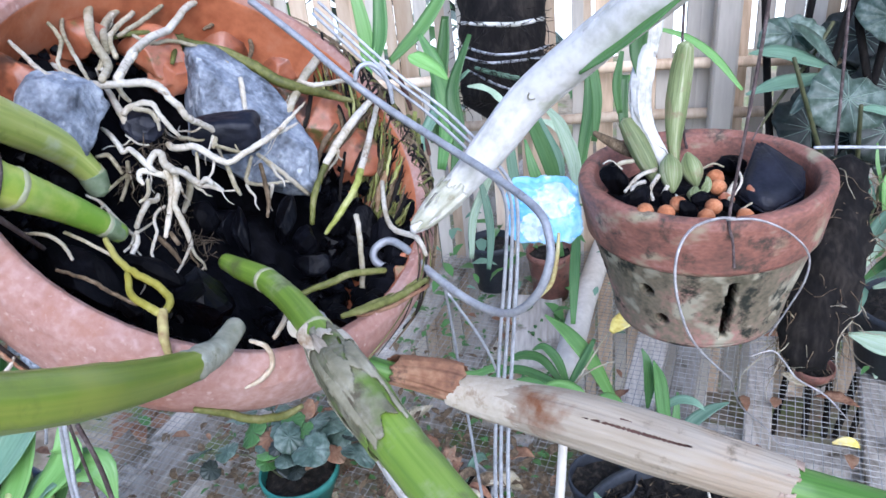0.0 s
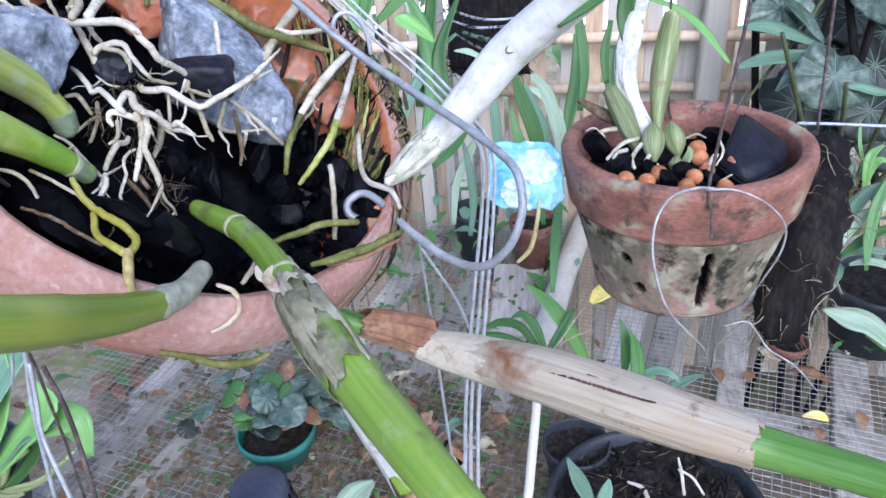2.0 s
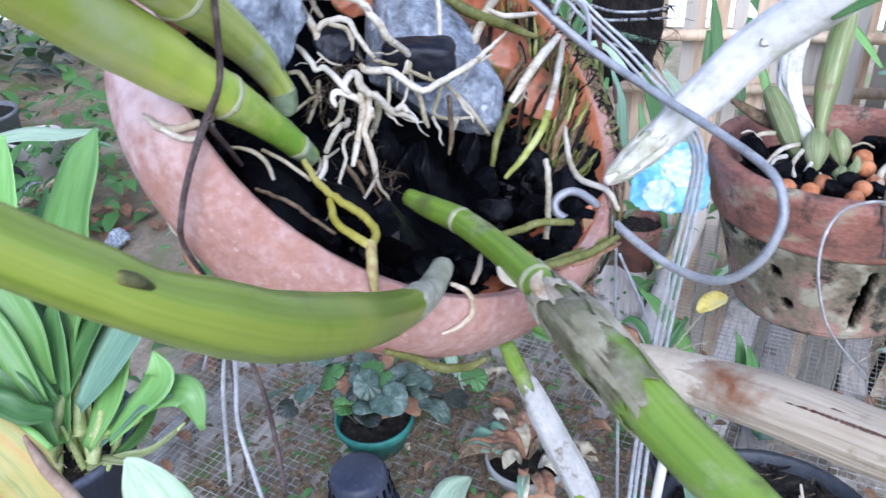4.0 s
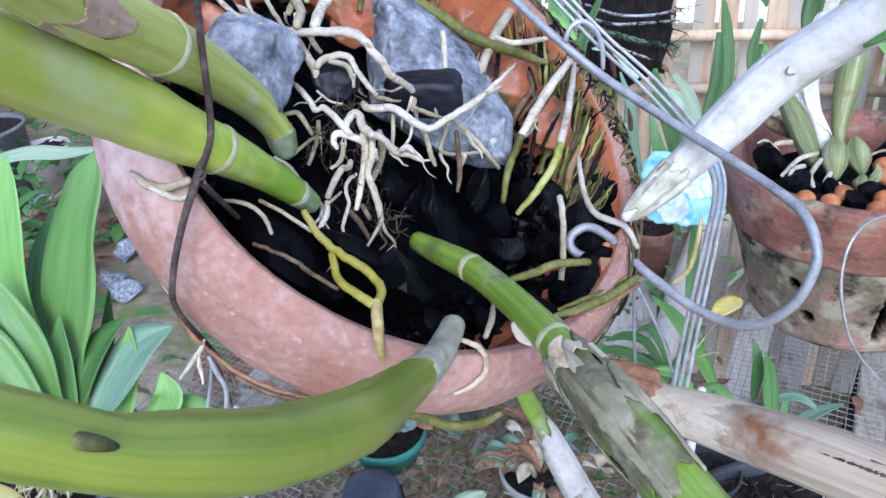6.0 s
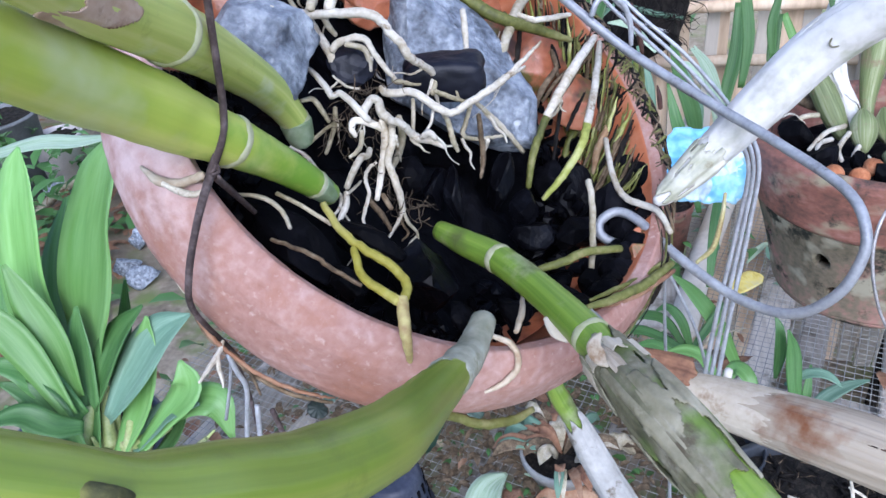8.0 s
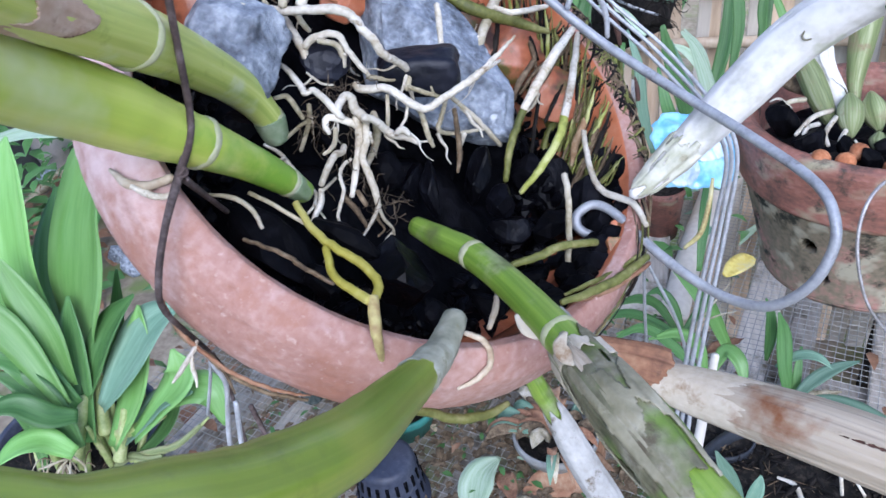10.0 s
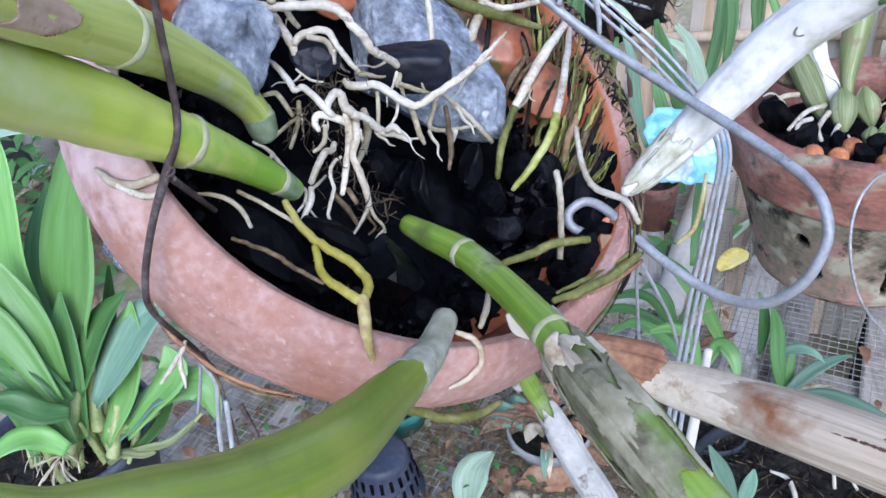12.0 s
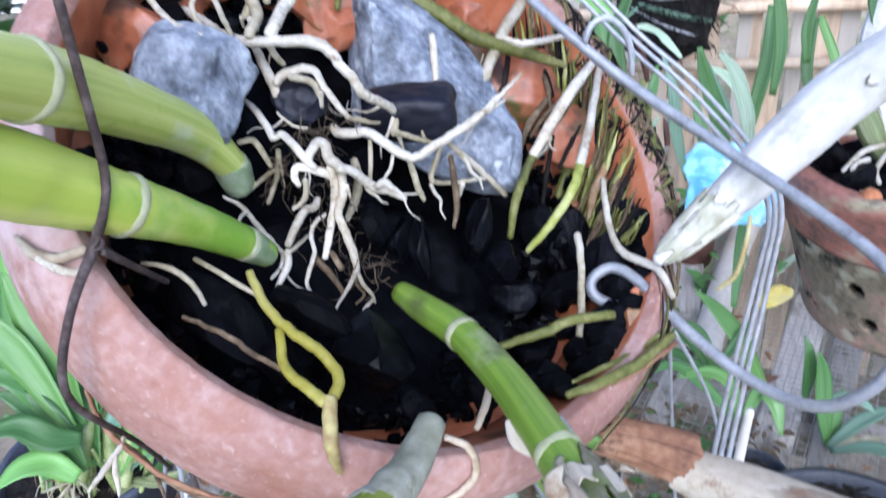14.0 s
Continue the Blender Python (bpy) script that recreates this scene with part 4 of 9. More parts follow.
def soil_bits(at, r, n, seed):
    """Bark crumbs and dead rootlets on top of a pot's mix."""
    rng = random.Random(seed)
    for material, share, label in ((M_TRUNK, 0.8, "black bark crumbs and fibres on the mix"), (M_FIBRE, 0.2, "brown dead rootlets on the mix")):
        verts, faces = [], []
        for k in range(int(n * share)):
            a, d = rng.uniform(0, 6.28), r * math.sqrt(rng.random()) * 0.9
            p = Vector(at) + Vector((d * math.cos(a), d * math.sin(a), -0.011 + rng.uniform(-0.002, 0.004)))
            g = rng.uniform(0, 6.28)
            run = Vector((math.cos(g), math.sin(g), rng.gauss(0, 0.25)))
            ln, w = (rng.uniform(0.005, 0.018), rng.uniform(0.0008, 0.0025)) if share > 0.5 else (rng.uniform(0.008, 0.03), rng.uniform(0.0003, 0.0007))
            rows = [(*(p + run * ln * q + Vector((0, 0, rng.gauss(0, 0.001)))), w * ww) for q, ww in ((0, 0.4), (0.35, 1), (0.7, 0.9), (1, 0.3))]
            v, f = sweep(rows, 5, 0.3, k)
            b = len(verts)
            verts += v
            faces += [[q + b for q in t] for t in f]
        LAST[:] = []
        ob = mesh_ob("bark_crumbs", verts, faces, material)
        tagged(ob, label, "potting mix", kind="stuff")


def potshape(name, at, r, h, material, label, mix=True, seg=48, slots=False):
    """A plastic pot with rim and mix, its rim's middle at `at`, standing h below it."""
    h = max(0.02, at[2] - BENCH - 0.003) if at[0] > -0.65 else at[2] - 0.004
    ob = thing(name, (at[0], at[1], at[2] - h), label, "flower pot")
    m = Matrix.Translation(at)
    prof = [(r * 0.95, 0.0), (r * 1.0, -0.001), (r * 1.0, -0.010), (r * 0.95, -0.012), (r * 0.74, -h), (0.0, -h), (0.0, -h + 0.003), (r * 0.71, -h + 0.003), (r * 0.92, -0.012), (r * 0.93, -0.002)]
    v, f = lathe(prof, m, seg)
    mesh_ob("pot_wall", v, f, material, ob)
    if slots:
        for j in range(18):
            a = 2 * math.pi * j / 18
            for z in (-0.028, -0.048):
                rr = r * (0.95 + 0.21 * (z + 0.012) / (h - 0.012)) + 0.0008
                c = Vector(at) + Vector((rr * math.cos(a), rr * math.sin(a), z))
                t = Vector((-math.sin(a), math.cos(a), 0))
                o = Vector((math.cos(a), math.sin(a), 0)) * 0.0006
                vs = [c - t * 0.002 + Vector((0, 0, 0.007)), c + t * 0.002 + Vector((0, 0, 0.007)), c + t * 0.0018 - Vector((0, 0, 0.007)), c - t * 0.0018 - Vector((0, 0, 0.007))]
                mesh_ob("slot", vs + [q - o * 3 for q in vs], [[0, 1, 2, 3], [4, 5, 6, 7], [0, 1, 5, 4], [1, 2, 6, 5], [2, 3, 7, 6], [3, 0, 4, 7]], M_CHAR, ob)
    if mix:
        potting("potting_mix", m, r * 0.92, -0.014, at[0] * 50, M_POTSOIL, "dark potting mix with bark and crumbs", 0.006)
    return ob


def teal_pot(at, r):
    potshape("teal_pot", at, r, 0.07, M_TEAL, "small teal plastic pot standing on the wire mesh")
    plant = thing("painted_begonia", at, "small dark begonia with round veined leaves in a teal pot", "plant")
    rng = random.Random(31)
    for k in range(66):
        a = rng.uniform(0, 6.28)
        d = r * (rng.uniform(0.25, 2.6) if k > 26 else rng.uniform(0.0, 1.0))
        if k > 26 and math.sin(a) < -0.3 and abs(math.cos(a)) < 0.8 and d > 0.8 * r:
            continue
        c = Vector(at) + Vector((1.15 * d * math.cos(a) + 0.004, 0.85 * d * math.sin(a) + 0.014, rng.uniform(0.004, 0.05) - 0.35 * max(0, d - r)))
        s = rng.uniform(0.012, 0.023)
        roundleaf(c, (s, s * 0.9), (rng.uniform(-35, 25), rng.uniform(-30, 30), rng.uniform(0, 360)), k, (M_LEAF_DARK, M_LEAF_DARK, M_LEAF_DARK_SHADE, M_LEAF, M_DRYLEAF, M_LEAF_DARK)[k % 6], plant)
        rows = [(at[0] + 0.2 * d * math.cos(a), at[1] + 0.2 * d * math.sin(a), at[2] - 0.012, 0.0012), (*((Vector(at) + c) / 2 + Vector((0, 0, 0.008))), 0.001), (*c, 0.0009)]
        v, f = sweep(spline(rows, 3), 5, 0, k)
        if k % 3 == 0:
            mesh_ob("stalk", v, f, M_STALK, plant)
        LAST[:] = []


def navy_pot(at, r):
    """A slotted net pot lying upside down on the mesh."""
    ob = thing("net_pot", (at[0], at[1], BENCH + 0.003), "dark blue plastic net pot lying upside down, slotted", "flower pot")
    h = at[2] - BENCH - 0.004
    m = Matrix.Translation(at)
    prof = [(0.0, 0.0), (r * 0.66, 0.0), (r * 0.76, -0.003), (r * 0.80, -0.009), (r * 0.97, -h + 0.008), (r * 1.06, -h + 0.006), (r * 1.06, -h), (r * 0.94, -h), (r * 0.77, -0.010), (0.0, -0.004)]
    v, f = lathe(prof, m, 48)
    mesh_ob("pot_wall", v, f, M_NAVYPOT, ob)
    for j in range(20):
        a = 2 * math.pi * j / 20
        t = Vector((-math.sin(a), math.cos(a), 0))
        o = Vector((math.cos(a), math.sin(a), 0))
        for q in (0.30, 0.62):
            z = -h * q
            rr = r * (0.80 + 0.17 * (q * h - 0.009) / (h - 0.017)) + 0.0004
            c = Vector(at) + o * rr + Vector((0, 0, z))
            vs = [c - t * 0.0018 + Vector((0, 0, 0.007)), c + t * 0.0018 + Vector((0, 0, 0.007)), c + t * 0.0018 - Vector((0, 0, 0.007)) + o * 0.001, c - t * 0.0018 - Vector((0, 0, 0.007)) + o * 0.001]
            mesh_ob("slot", vs + [w - o * 0.003 for w in vs], [[0, 1, 2, 3], [4, 5, 6, 7], [0, 1, 5, 4], [1, 2, 6, 5], [2, 3, 7, 6], [3, 0, 4, 7]], M_CHAR, ob)


def orchid_pot(at, r):
    potshape("slate_pot", at, r, 0.09, M_NAVYPOT, "slate-blue plastic pot holding the broad-leaved orchid")
    soil_bits(at, r, 260, 3)


def black_pot(at, r):
    potshape("black_pot", at, r, 0.09, M_BLACKPOT, "black plastic nursery pot standing on the bench")


def soil_tub(at, r):
    potshape("soil_tub", at, r, 0.07, M_BLACKPOT, "wide black tub filled with dark crumbly mix")
    soil_bits(at, r, 500, 4)


def grey_pot(at, r):
    potshape("grey_pot", at, r, 0.09, M_GREYPLASTIC, "grey plastic pot with a pale rim")


def white_pot(at, r):
    potshape("pale_pot", at, r, 0.07, M_WHITEPOT, "small pale plastic pot with dark mix")


def grey_tub(at, r):
    potshape("grey_tub", at, r, 0.03, M_GREYTUB, "shallow grey plastic tub with a withered plant")
    plant = thing("withered_plant", (at[0], at[1], at[2] - 0.014), "withered brown plant with a few grey-green leaves", "plant")
    rng = random.Random(17)
    for k in range(34):
        a = rng.uniform(0, 6.28)
        d = Vector((math.cos(a), math.sin(a), 0))
        p = Vector(at) + d * r * rng.uniform(0.0, 0.6) + Vector((0, 0, -0.012))
        ln = rng.uniform(0.02, 0.05)
        rows = [(*(p + d * ln * q + Vector((0, 0, h))), rng.uniform(0.004, 0.008) * w) for q, h, w in ((0, 0, 0.2), (0.4, 0.018, 1), (0.8, 0.020, 0.9), (1.1, 0.008, 0.1))]
        L("leaf", rows, (M_DRYLEAF, M_FIBRE, M_BROWN, M_LEAF_BLUE, M_ROOT2)[k % 5], plant, fold=0.5, wave=0.1)


def clay_saucer(at, r):
    potshape("clay_saucer", at, r, 0.05, M_CLAY2, "old terracotta saucer standing among the pots")


def wrapper():
    """A crumpled blue and white plastic wrapper with a hanging corner."""
    ob = thing("blue_wrapper", (0.0, 0.53, 0.77), "crumpled light blue and white printed plastic wrapper", "wrapper")
    c = Vector(WRAP[0])
    ex, ey = Vector(WRAP[1]), Vector(WRAP[2])
    nz = ex.cross(ey).normalized()
    seg, rings = 96, 18
    for name, material, middle, reach, lift, square in (("sheet", M_LABEL, (0.0, 0.0), 0.86, 0.0, True), ("round_print", M_LABEL_W, (0.22, 0.22), 0.46, 0.0012, False), ("lower_print", M_LABEL_W, (-0.22, -0.52), 0.36, 0.0012, False)):
        verts, faces = [], []
        for sgn in (1, -1):
            for j in range(seg):
                a = 2 * math.pi * j / seg
                edge = reach
                if square:
                    edge *= min(1 / max(abs(math.cos(a - 0.12)), abs(math.sin(a - 0.12)), 1e-3), 1.22) + 0.10 * noise.noise(Vector((2.6 * math.cos(a), 2.6 * math.sin(a), 1))) + 0.05 * noise.noise(Vector((12 * math.cos(a), 12 * math.sin(a), 5)))
                else:
                    edge *= 1 + 0.10 * noise.noise(Vector((3 * math.cos(a), 3 * math.sin(a), reach * 9)))
                for i in range(rings + 1):
                    x, y = middle[0] + i / rings * edge * math.cos(a), middle[1] + i / rings * edge * math.sin(a)
                    z = 0.0075 * noise.fractal(Vector((x * 1.9, y * 1.9, 4)), 0.8, 2, 3) + 0.0022 * abs(noise.noise(Vector((x * 6, y * 6, 1)))) - 0.007 * (x * x + y * y)
                    verts.append(c + ex * x + ey * y + nz * (z + lift + sgn * 0.0003))
        n = seg * (rings + 1)
        for b in (0, n):
            for j in range(seg):
                k = (j + 1) % seg
                for i in range(rings):
                    faces.append([b + j * (rings + 1) + i, b + k * (rings + 1) + i, b + k * (rings + 1) + i + 1, b + j * (rings + 1) + i + 1])
        for j in range(seg):
            k = (j + 1) % seg
            faces.append([j * (rings + 1) + rings, k * (rings + 1) + rings, n + k * (rings + 1) + rings, n + j * (rings + 1) + rings])
        mesh_ob(name, verts, faces, material, ob)


def undergrowth():
    """Loose small leaves and litter behind the pots and below the fence."""
    rng = random.Random(77)
    for name, material, boxes, n, size, label in (
            ("undergrowth", M_LEAF, ((-0.9, 0.9, 0.98, 1.16, 0.30, 0.50), (0.42, 0.72, 0.72, 0.95, 0.36, 0.58)), 520, 0.028, "dense green undergrowth of small leaves below the fence"),
            ("undergrowth", M_LEAF_BLUE, ((-0.9, 0.9, 0.98, 1.16, 0.30, 0.48), (0.42, 0.72, 0.72, 0.95, 0.38, 0.60)), 260, 0.026, "grey-green undergrowth leaves below the fence"),
            ("leaf_litter", M_DRYLEAF, ((-1.0, 0.9, 0.25, 1.15, 0.002, 0.03), (-0.8, 0.7, 0.4, 1.1, 0.332, 0.338)), 260, 0.022, "brown dry leaf litter on the ground and the mesh"),
            ("hedge", M_LEAF, ((-4.0, -0.5, 2.3, 2.9, 0.0, 1.5), (-4.0, -2.6, 0.6, 2.4, 0.0, 1.4)), 4600, 0.10, "dense mixed green hedge beyond the garden"),
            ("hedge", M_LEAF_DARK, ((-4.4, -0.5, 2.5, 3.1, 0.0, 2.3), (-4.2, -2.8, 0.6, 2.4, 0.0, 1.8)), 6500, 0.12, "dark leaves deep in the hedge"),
            ("leaf_litter", M_DRYLEAF, ((-2.4, -0.6, 0.9, 2.3, 0.004, 0.05), (-1.8, -0.7, 0.7, 1.6, 0.004, 0.04)), 900, 0.05, "dry leaves and sticks on the ground beyond the bench"),
            ("undergrowth", M_LEAF, ((-2.2, -0.75, 1.2, 2.0, 0.0, 0.30), (-1.9, -0.75, 0.9, 1.5, 0.0, 0.22)), 1100, 0.06, "green shrubs and ferns beyond the bench"),
            ("leaf_litter", M_FIBRE, ((-0.36, 0.10, 0.48, 0.76, 0.333, 0.343), (-0.45, -0.05, 0.5, 0.9, 0.3335, 0.341)), 1300, 0.014, "dark brown crumbs and dead leaves on the mesh"),
            ("weeds", M_LEAF, ((-0.45, 0.05, 0.45, 1.05, 0.332, 0.348), (-0.9, 0.7, 0.3, 1.1, 0.005, 0.05)), 800, 0.011, "small green weeds and moss under the mesh")):
        verts, faces = [], []
        for k in range(n):
            b = boxes[0 if rng.random() < 0.7 else 1]
            p = Vector((rng.uniform(b[0], b[1]), rng.uniform(b[2], b[3]), rng.uniform(b[4], b[5])))
            if name in ("hedge", "undergrowth", "leaf_litter"):
                p.x += rng.gauss(0, 0.12 * (b[1] - b[0]))
                p.y = max(0.3, p.y + rng.gauss(0, 0.10 * (b[3] - b[2])))
                if noise.noise(Vector((p.x * 2.2, p.y * 2.2, p.z * 1.5))) < -0.12:
                    continue
            a = rng.uniform(0, 6.28)
            tilt = rng.uniform(-0.3, 0.9) if name in ("undergrowth", "hedge") else rng.uniform(-0.25, 0.3)
            d = Vector((math.cos(a) * math.cos(tilt), math.sin(a) * math.cos(tilt), math.sin(tilt)))
            s = d.cross(Vector((0, 0, 1))).normalized()
            u = s.cross(d)
            ln = size * rng.uniform(0.6, 1.5)
            w = ln * rng.uniform(0.16, 0.3)
            base = len(verts)
            for q, ww, hh in ((0, 0.1, 0), (0.35, 1, 0.12), (0.7, 0.8, 0.08), (1, 0.05, -0.1)):
                c = p + d * ln * q + u * ln * hh
                verts += [c - s * w * ww, c - u * w * 0.25 * ww, c + s * w * ww]
            for i in range(3):
                for j in range(2):
                    g = base + i * 3 + j
                    faces.append([g, g + 1, g + 4, g + 3])
        ob = mesh_ob(name, verts, faces, material)
        tagged(ob, label, "plants", kind="stuff")


undergrowth()

# Added glowing sheet that brightens the gaps of the fence.
backdrop = mesh_ob("backdrop", [(-6, 3.6, -0.05), (6, 3.6, -0.05), (6, 3.6, 3.2), (-6, 3.6, 3.2)], [[0, 1, 2, 3]], M_BACK_GLOW)
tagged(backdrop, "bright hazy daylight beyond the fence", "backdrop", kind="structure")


def dark_corner():
    """A dark hanging pot, and near-black stalks added for shade before the fence."""
    ob = thing("hanging_dark_pot", (0.55, 1.02, 0.80), "dark brown clay pot hanging before the fence", "flower pot")
    m = Matrix.Translation((0.545, 1.0, 0.93))
    v, f = lathe([(0.085, 0.0), (0.09, -0.004), (0.086, -0.03), (0.062, -0.125), (0.0, -0.13), (0.0, -0.12), (0.055, -0.115), (0.078, -0.02)], m, 48, 0.01)
    mesh_ob("pot_wall", v, f, M_BROWN2, ob)
    for a in (0.3, 2.4, 4.5):
        rows = [(0.545 + 0.086 * math.cos(a), 1.0 + 0.086 * math.sin(a), 0.925, 0.001), (0.545, 1.0, 1.4, 0.001)]
        v, f = sweep(rows, 6)
        mesh_ob("hanger", v, f, M_RUSTWIRE, ob)
    rng = random.Random(5)
    # Added stalks, near-black so that this corner looks shaded.
    for k in range(16):
        x = rng.uniform(0.36, 0.95)
        stem = thing("dead_stalk", (x, 1.1, 0.0), "dark leaning dead stalk before the fence", "stalk", "dead stalks")
        rows = [(x, 1.12, 0.0, 0.006), (x + rng.gauss(0, 0.03), 1.10, 0.4, 0.006), (x + rng.gauss(0, 0.07), 1.12, 0.8, 0.005), (x + rng.gauss(0, 0.12), 1.13, 1.2, 0.003)]
        v, f = sweep(spline(rows), 7, 0.15, k)
        mesh_ob("stalk", v, f, M_TRUNK, stem)


dark_corner()

T("cane", [(-0.0896, 0.2301, 0.9178, 0.00296), (-0.0910, 0.2255, 0.9236, 0.00372), (-0.0937, 0.2152, 0.9351, 0.00464), (-0.0964, 0.2030, 0.9467, 0.00573), (-0.1000, 0.1942, 0.9553, 0.00687), (-0.1018, 0.1863, 0.9627, 0.00746), (-0.1026, 0.1764, 0.9705, 0.00765), (-0.1013, 0.1600, 0.9826, 0.00728), (-0.1003, 0.1436, 0.9947, 0.00700), (-0.0992, 0.1270, 1.0070, 0.00660)], M_CANE_A, orchid, nodes=(1,3))
T("cane", [(-0.1018, 0.2442, 0.9265, 0.00341), (-0.1023, 0.2436, 0.9328, 0.00395), (-0.1033, 0.2348, 0.9456, 0.00509), (-0.1002, 0.2125, 0.9626, 0.00589), (-0.0970, 0.1939, 0.9744, 0.00643), (-0.0937, 0.1766, 0.9843, 0.00612), (-0.0901, 0.1610, 0.9930, 0.00563), (-0.0858, 0.1486, 1.0004, 0.00511)], M_CANE, orchid, nodes=(1,4))
T("cane", [(-0.0425, 0.1968, 0.9034, 0.00264), (-0.0427, 0.1897, 0.9042, 0.00294), (-0.0434, 0.1792, 0.9075, 0.00373), (-0.0434, 0.1626, 0.9164, 0.00469), (-0.0410, 0.1374, 0.9335, 0.00526), (-0.0436, 0.1199, 0.9460, 0.00518), (-0.0465, 0.1100, 0.9551, 0.00481), (-0.0492, 0.1042, 0.9609, 0.00400), (-0.0527, 0.1004, 0.9662, 0.00409), (-0.0575, 0.0959, 0.9730, 0.00396), (-0.0630, 0.0917, 0.9806, 0.00379)], M_CANE_MID, orchid, nodes=(1,), flute=1)
T("sheath", [(-0.0422, 0.1999, 0.9040, 0.00294), (-0.0427, 0.1897, 0.9042, 0.00345), (-0.0434, 0.1792, 0.9075, 0.00421), (-0.0440, 0.1741, 0.9096, 0.00419)], M_TIP_GREY, orchid)
T("cane", [(-0.0650, 0.2442, 0.8987, 0.00288), (-0.0553, 0.2374, 0.8992, 0.00370), (-0.0449, 0.2298, 0.9001, 0.00398), (-0.0314, 0.2156, 0.9013, 0.00408), (-0.0179, 0.1974, 0.9038, 0.00438), (-0.0105, 0.1877, 0.9032, 0.00494), (-0.0045, 0.1779, 0.9048, 0.00537), (0.0049, 0.1677, 0.9026, 0.00584), (0.0150, 0.1568, 0.8992, 0.00582), (0.0269, 0.1432, 0.8983, 0.00539), (0.0391, 0.1302, 0.8964, 0.00481)], M_CANE_DARK, orchid, nodes=(2,4))
torn("sheath", [(-0.0172, 0.1964, 0.9039, 0.00496), (-0.0105, 0.1870, 0.9040, 0.00594), (-0.0045, 0.1772, 0.9055, 0.00651), (0.0019, 0.1702, 0.9037, 0.00674), (0.0068, 0.1644, 0.9025, 0.00650), (0.0119, 0.1594, 0.9002, 0.00631)], M_SHEATH, orchid, seed=4, thr=-.36, puff=.96, folds=.09, edge=.006, long=.02)
torn("sheath", [(-0.0172, 0.1964, 0.9039, 0.00496), (-0.0105, 0.1870, 0.9040, 0.00594), (-0.0045, 0.1772, 0.9055, 0.00651), (0.0019, 0.1702, 0.9037, 0.00674), (0.0068, 0.1644, 0.9025, 0.00650), (0.0119, 0.1594, 0.9002, 0.00631)], M_SHEATH_FILM, orchid, seed=14, thr=.12, puff=1.02, folds=.10, edge=.004, long=.018)
torn("sheath", [(-0.0151, 0.1941, 0.9033, 0.00502), (-0.0118, 0.1890, 0.9037, 0.00567), (-0.0092, 0.1850, 0.9042, 0.00597)], M_CREAM, orchid, seed=23, thr=-.15, puff=1.08, folds=.12, edge=.003, long=.012)
T("cane", [(-0.0440, 0.2543, 0.8553, 0.00345), (-0.0200, 0.2607, 0.8388, 0.00394), (0.0090, 0.2615, 0.8272, 0.00522), (0.0278, 0.2514, 0.8319, 0.00650), (0.0522, 0.2371, 0.8376, 0.00763), (0.0801, 0.2264, 0.8366, 0.00784), (0.1112, 0.2147, 0.8350, 0.00681), (0.1227, 0.2107, 0.8346, 0.00624), (0.1402, 0.2023, 0.8367, 0.00579), (0.1555, 0.1937, 0.8391, 0.00535), (0.1726, 0.1817, 0.8433, 0.00483)], M_CANE_OLD, orchid)
CRACK = [(0.0513, 0.2301, 0.8457, 0.00035), (0.0608, 0.2267, 0.8459, 0.00060), (0.0724, 0.2227, 0.8454, 0.00072), (0.0811, 0.2199, 0.8450, 0.00060), (0.0858, 0.2190, 0.8443, 0.00040)]
torn("sheath", [(0.0027, 0.2617, 0.8294, 0.00594), (0.0159, 0.2573, 0.8297, 0.00775), (0.0278, 0.2514, 0.8319, 0.00856), (0.0522, 0.2371, 0.8376, 0.00970), (0.0801, 0.2264, 0.8366, 0.00965), (0.1008, 0.2188, 0.8353, 0.00884), (0.1172, 0.2131, 0.8344, 0.00773)], M_DRY, orchid, seed=6, thr=-9, puff=1, folds=.05, edge=.002, slit=CRACK, sides=300, per=44, long=.03)
torn("sheath", [(0.0027, 0.2617, 0.8294, 0.00594), (0.0159, 0.2573, 0.8297, 0.00775), (0.0278, 0.2514, 0.8319, 0.00856), (0.0419, 0.2438, 0.8345, 0.00923)], M_CREAM, orchid, seed=8, thr=-.9, puff=1.02, folds=.05, edge=.0005, long=.06)
torn("bract", [(-0.0219, 0.2604, 0.8408, 0.00517), (-0.0098, 0.2625, 0.8366, 0.00646), (0.0027, 0.2628, 0.8331, 0.00754), (0.0095, 0.2625, 0.8305, 0.00736)], M_BROWN, orchid, seed=41, thr=-.6, puff=1, folds=.12, edge=.004, long=.02)
T("cane", [(-0.0057, 0.2708, 0.8950, 0.00165), (-0.0023, 0.2732, 0.8965, 0.00280), (0.0038, 0.2788, 0.9009, 0.00416), (0.0121, 0.2862, 0.9069, 0.00553), (0.0239, 0.2916, 0.9191, 0.00680), (0.0375, 0.2933, 0.9345, 0.00707), (0.0577, 0.2867, 0.9528, 0.00704), (0.0725, 0.2787, 0.9660, 0.00699), (0.0910, 0.2692, 0.9820, 0.00678)], M_WHITE, orchid)
torn("sheath", [(0.0058, 0.2809, 0.9025, 0.00467), (0.0121, 0.2862, 0.9069, 0.00553), (0.0239, 0.2916, 0.9191, 0.00680), (0.0375, 0.2933, 0.9345, 0.00707), (0.0577, 0.2867, 0.9528, 0.00704), (0.0725, 0.2787, 0.9660, 0.00699), (0.0910, 0.2692, 0.9820, 0.00678)], M_WHITE, orchid, seed=71, thr=-.5, puff=1.03, folds=.02, edge=.006, long=.05)
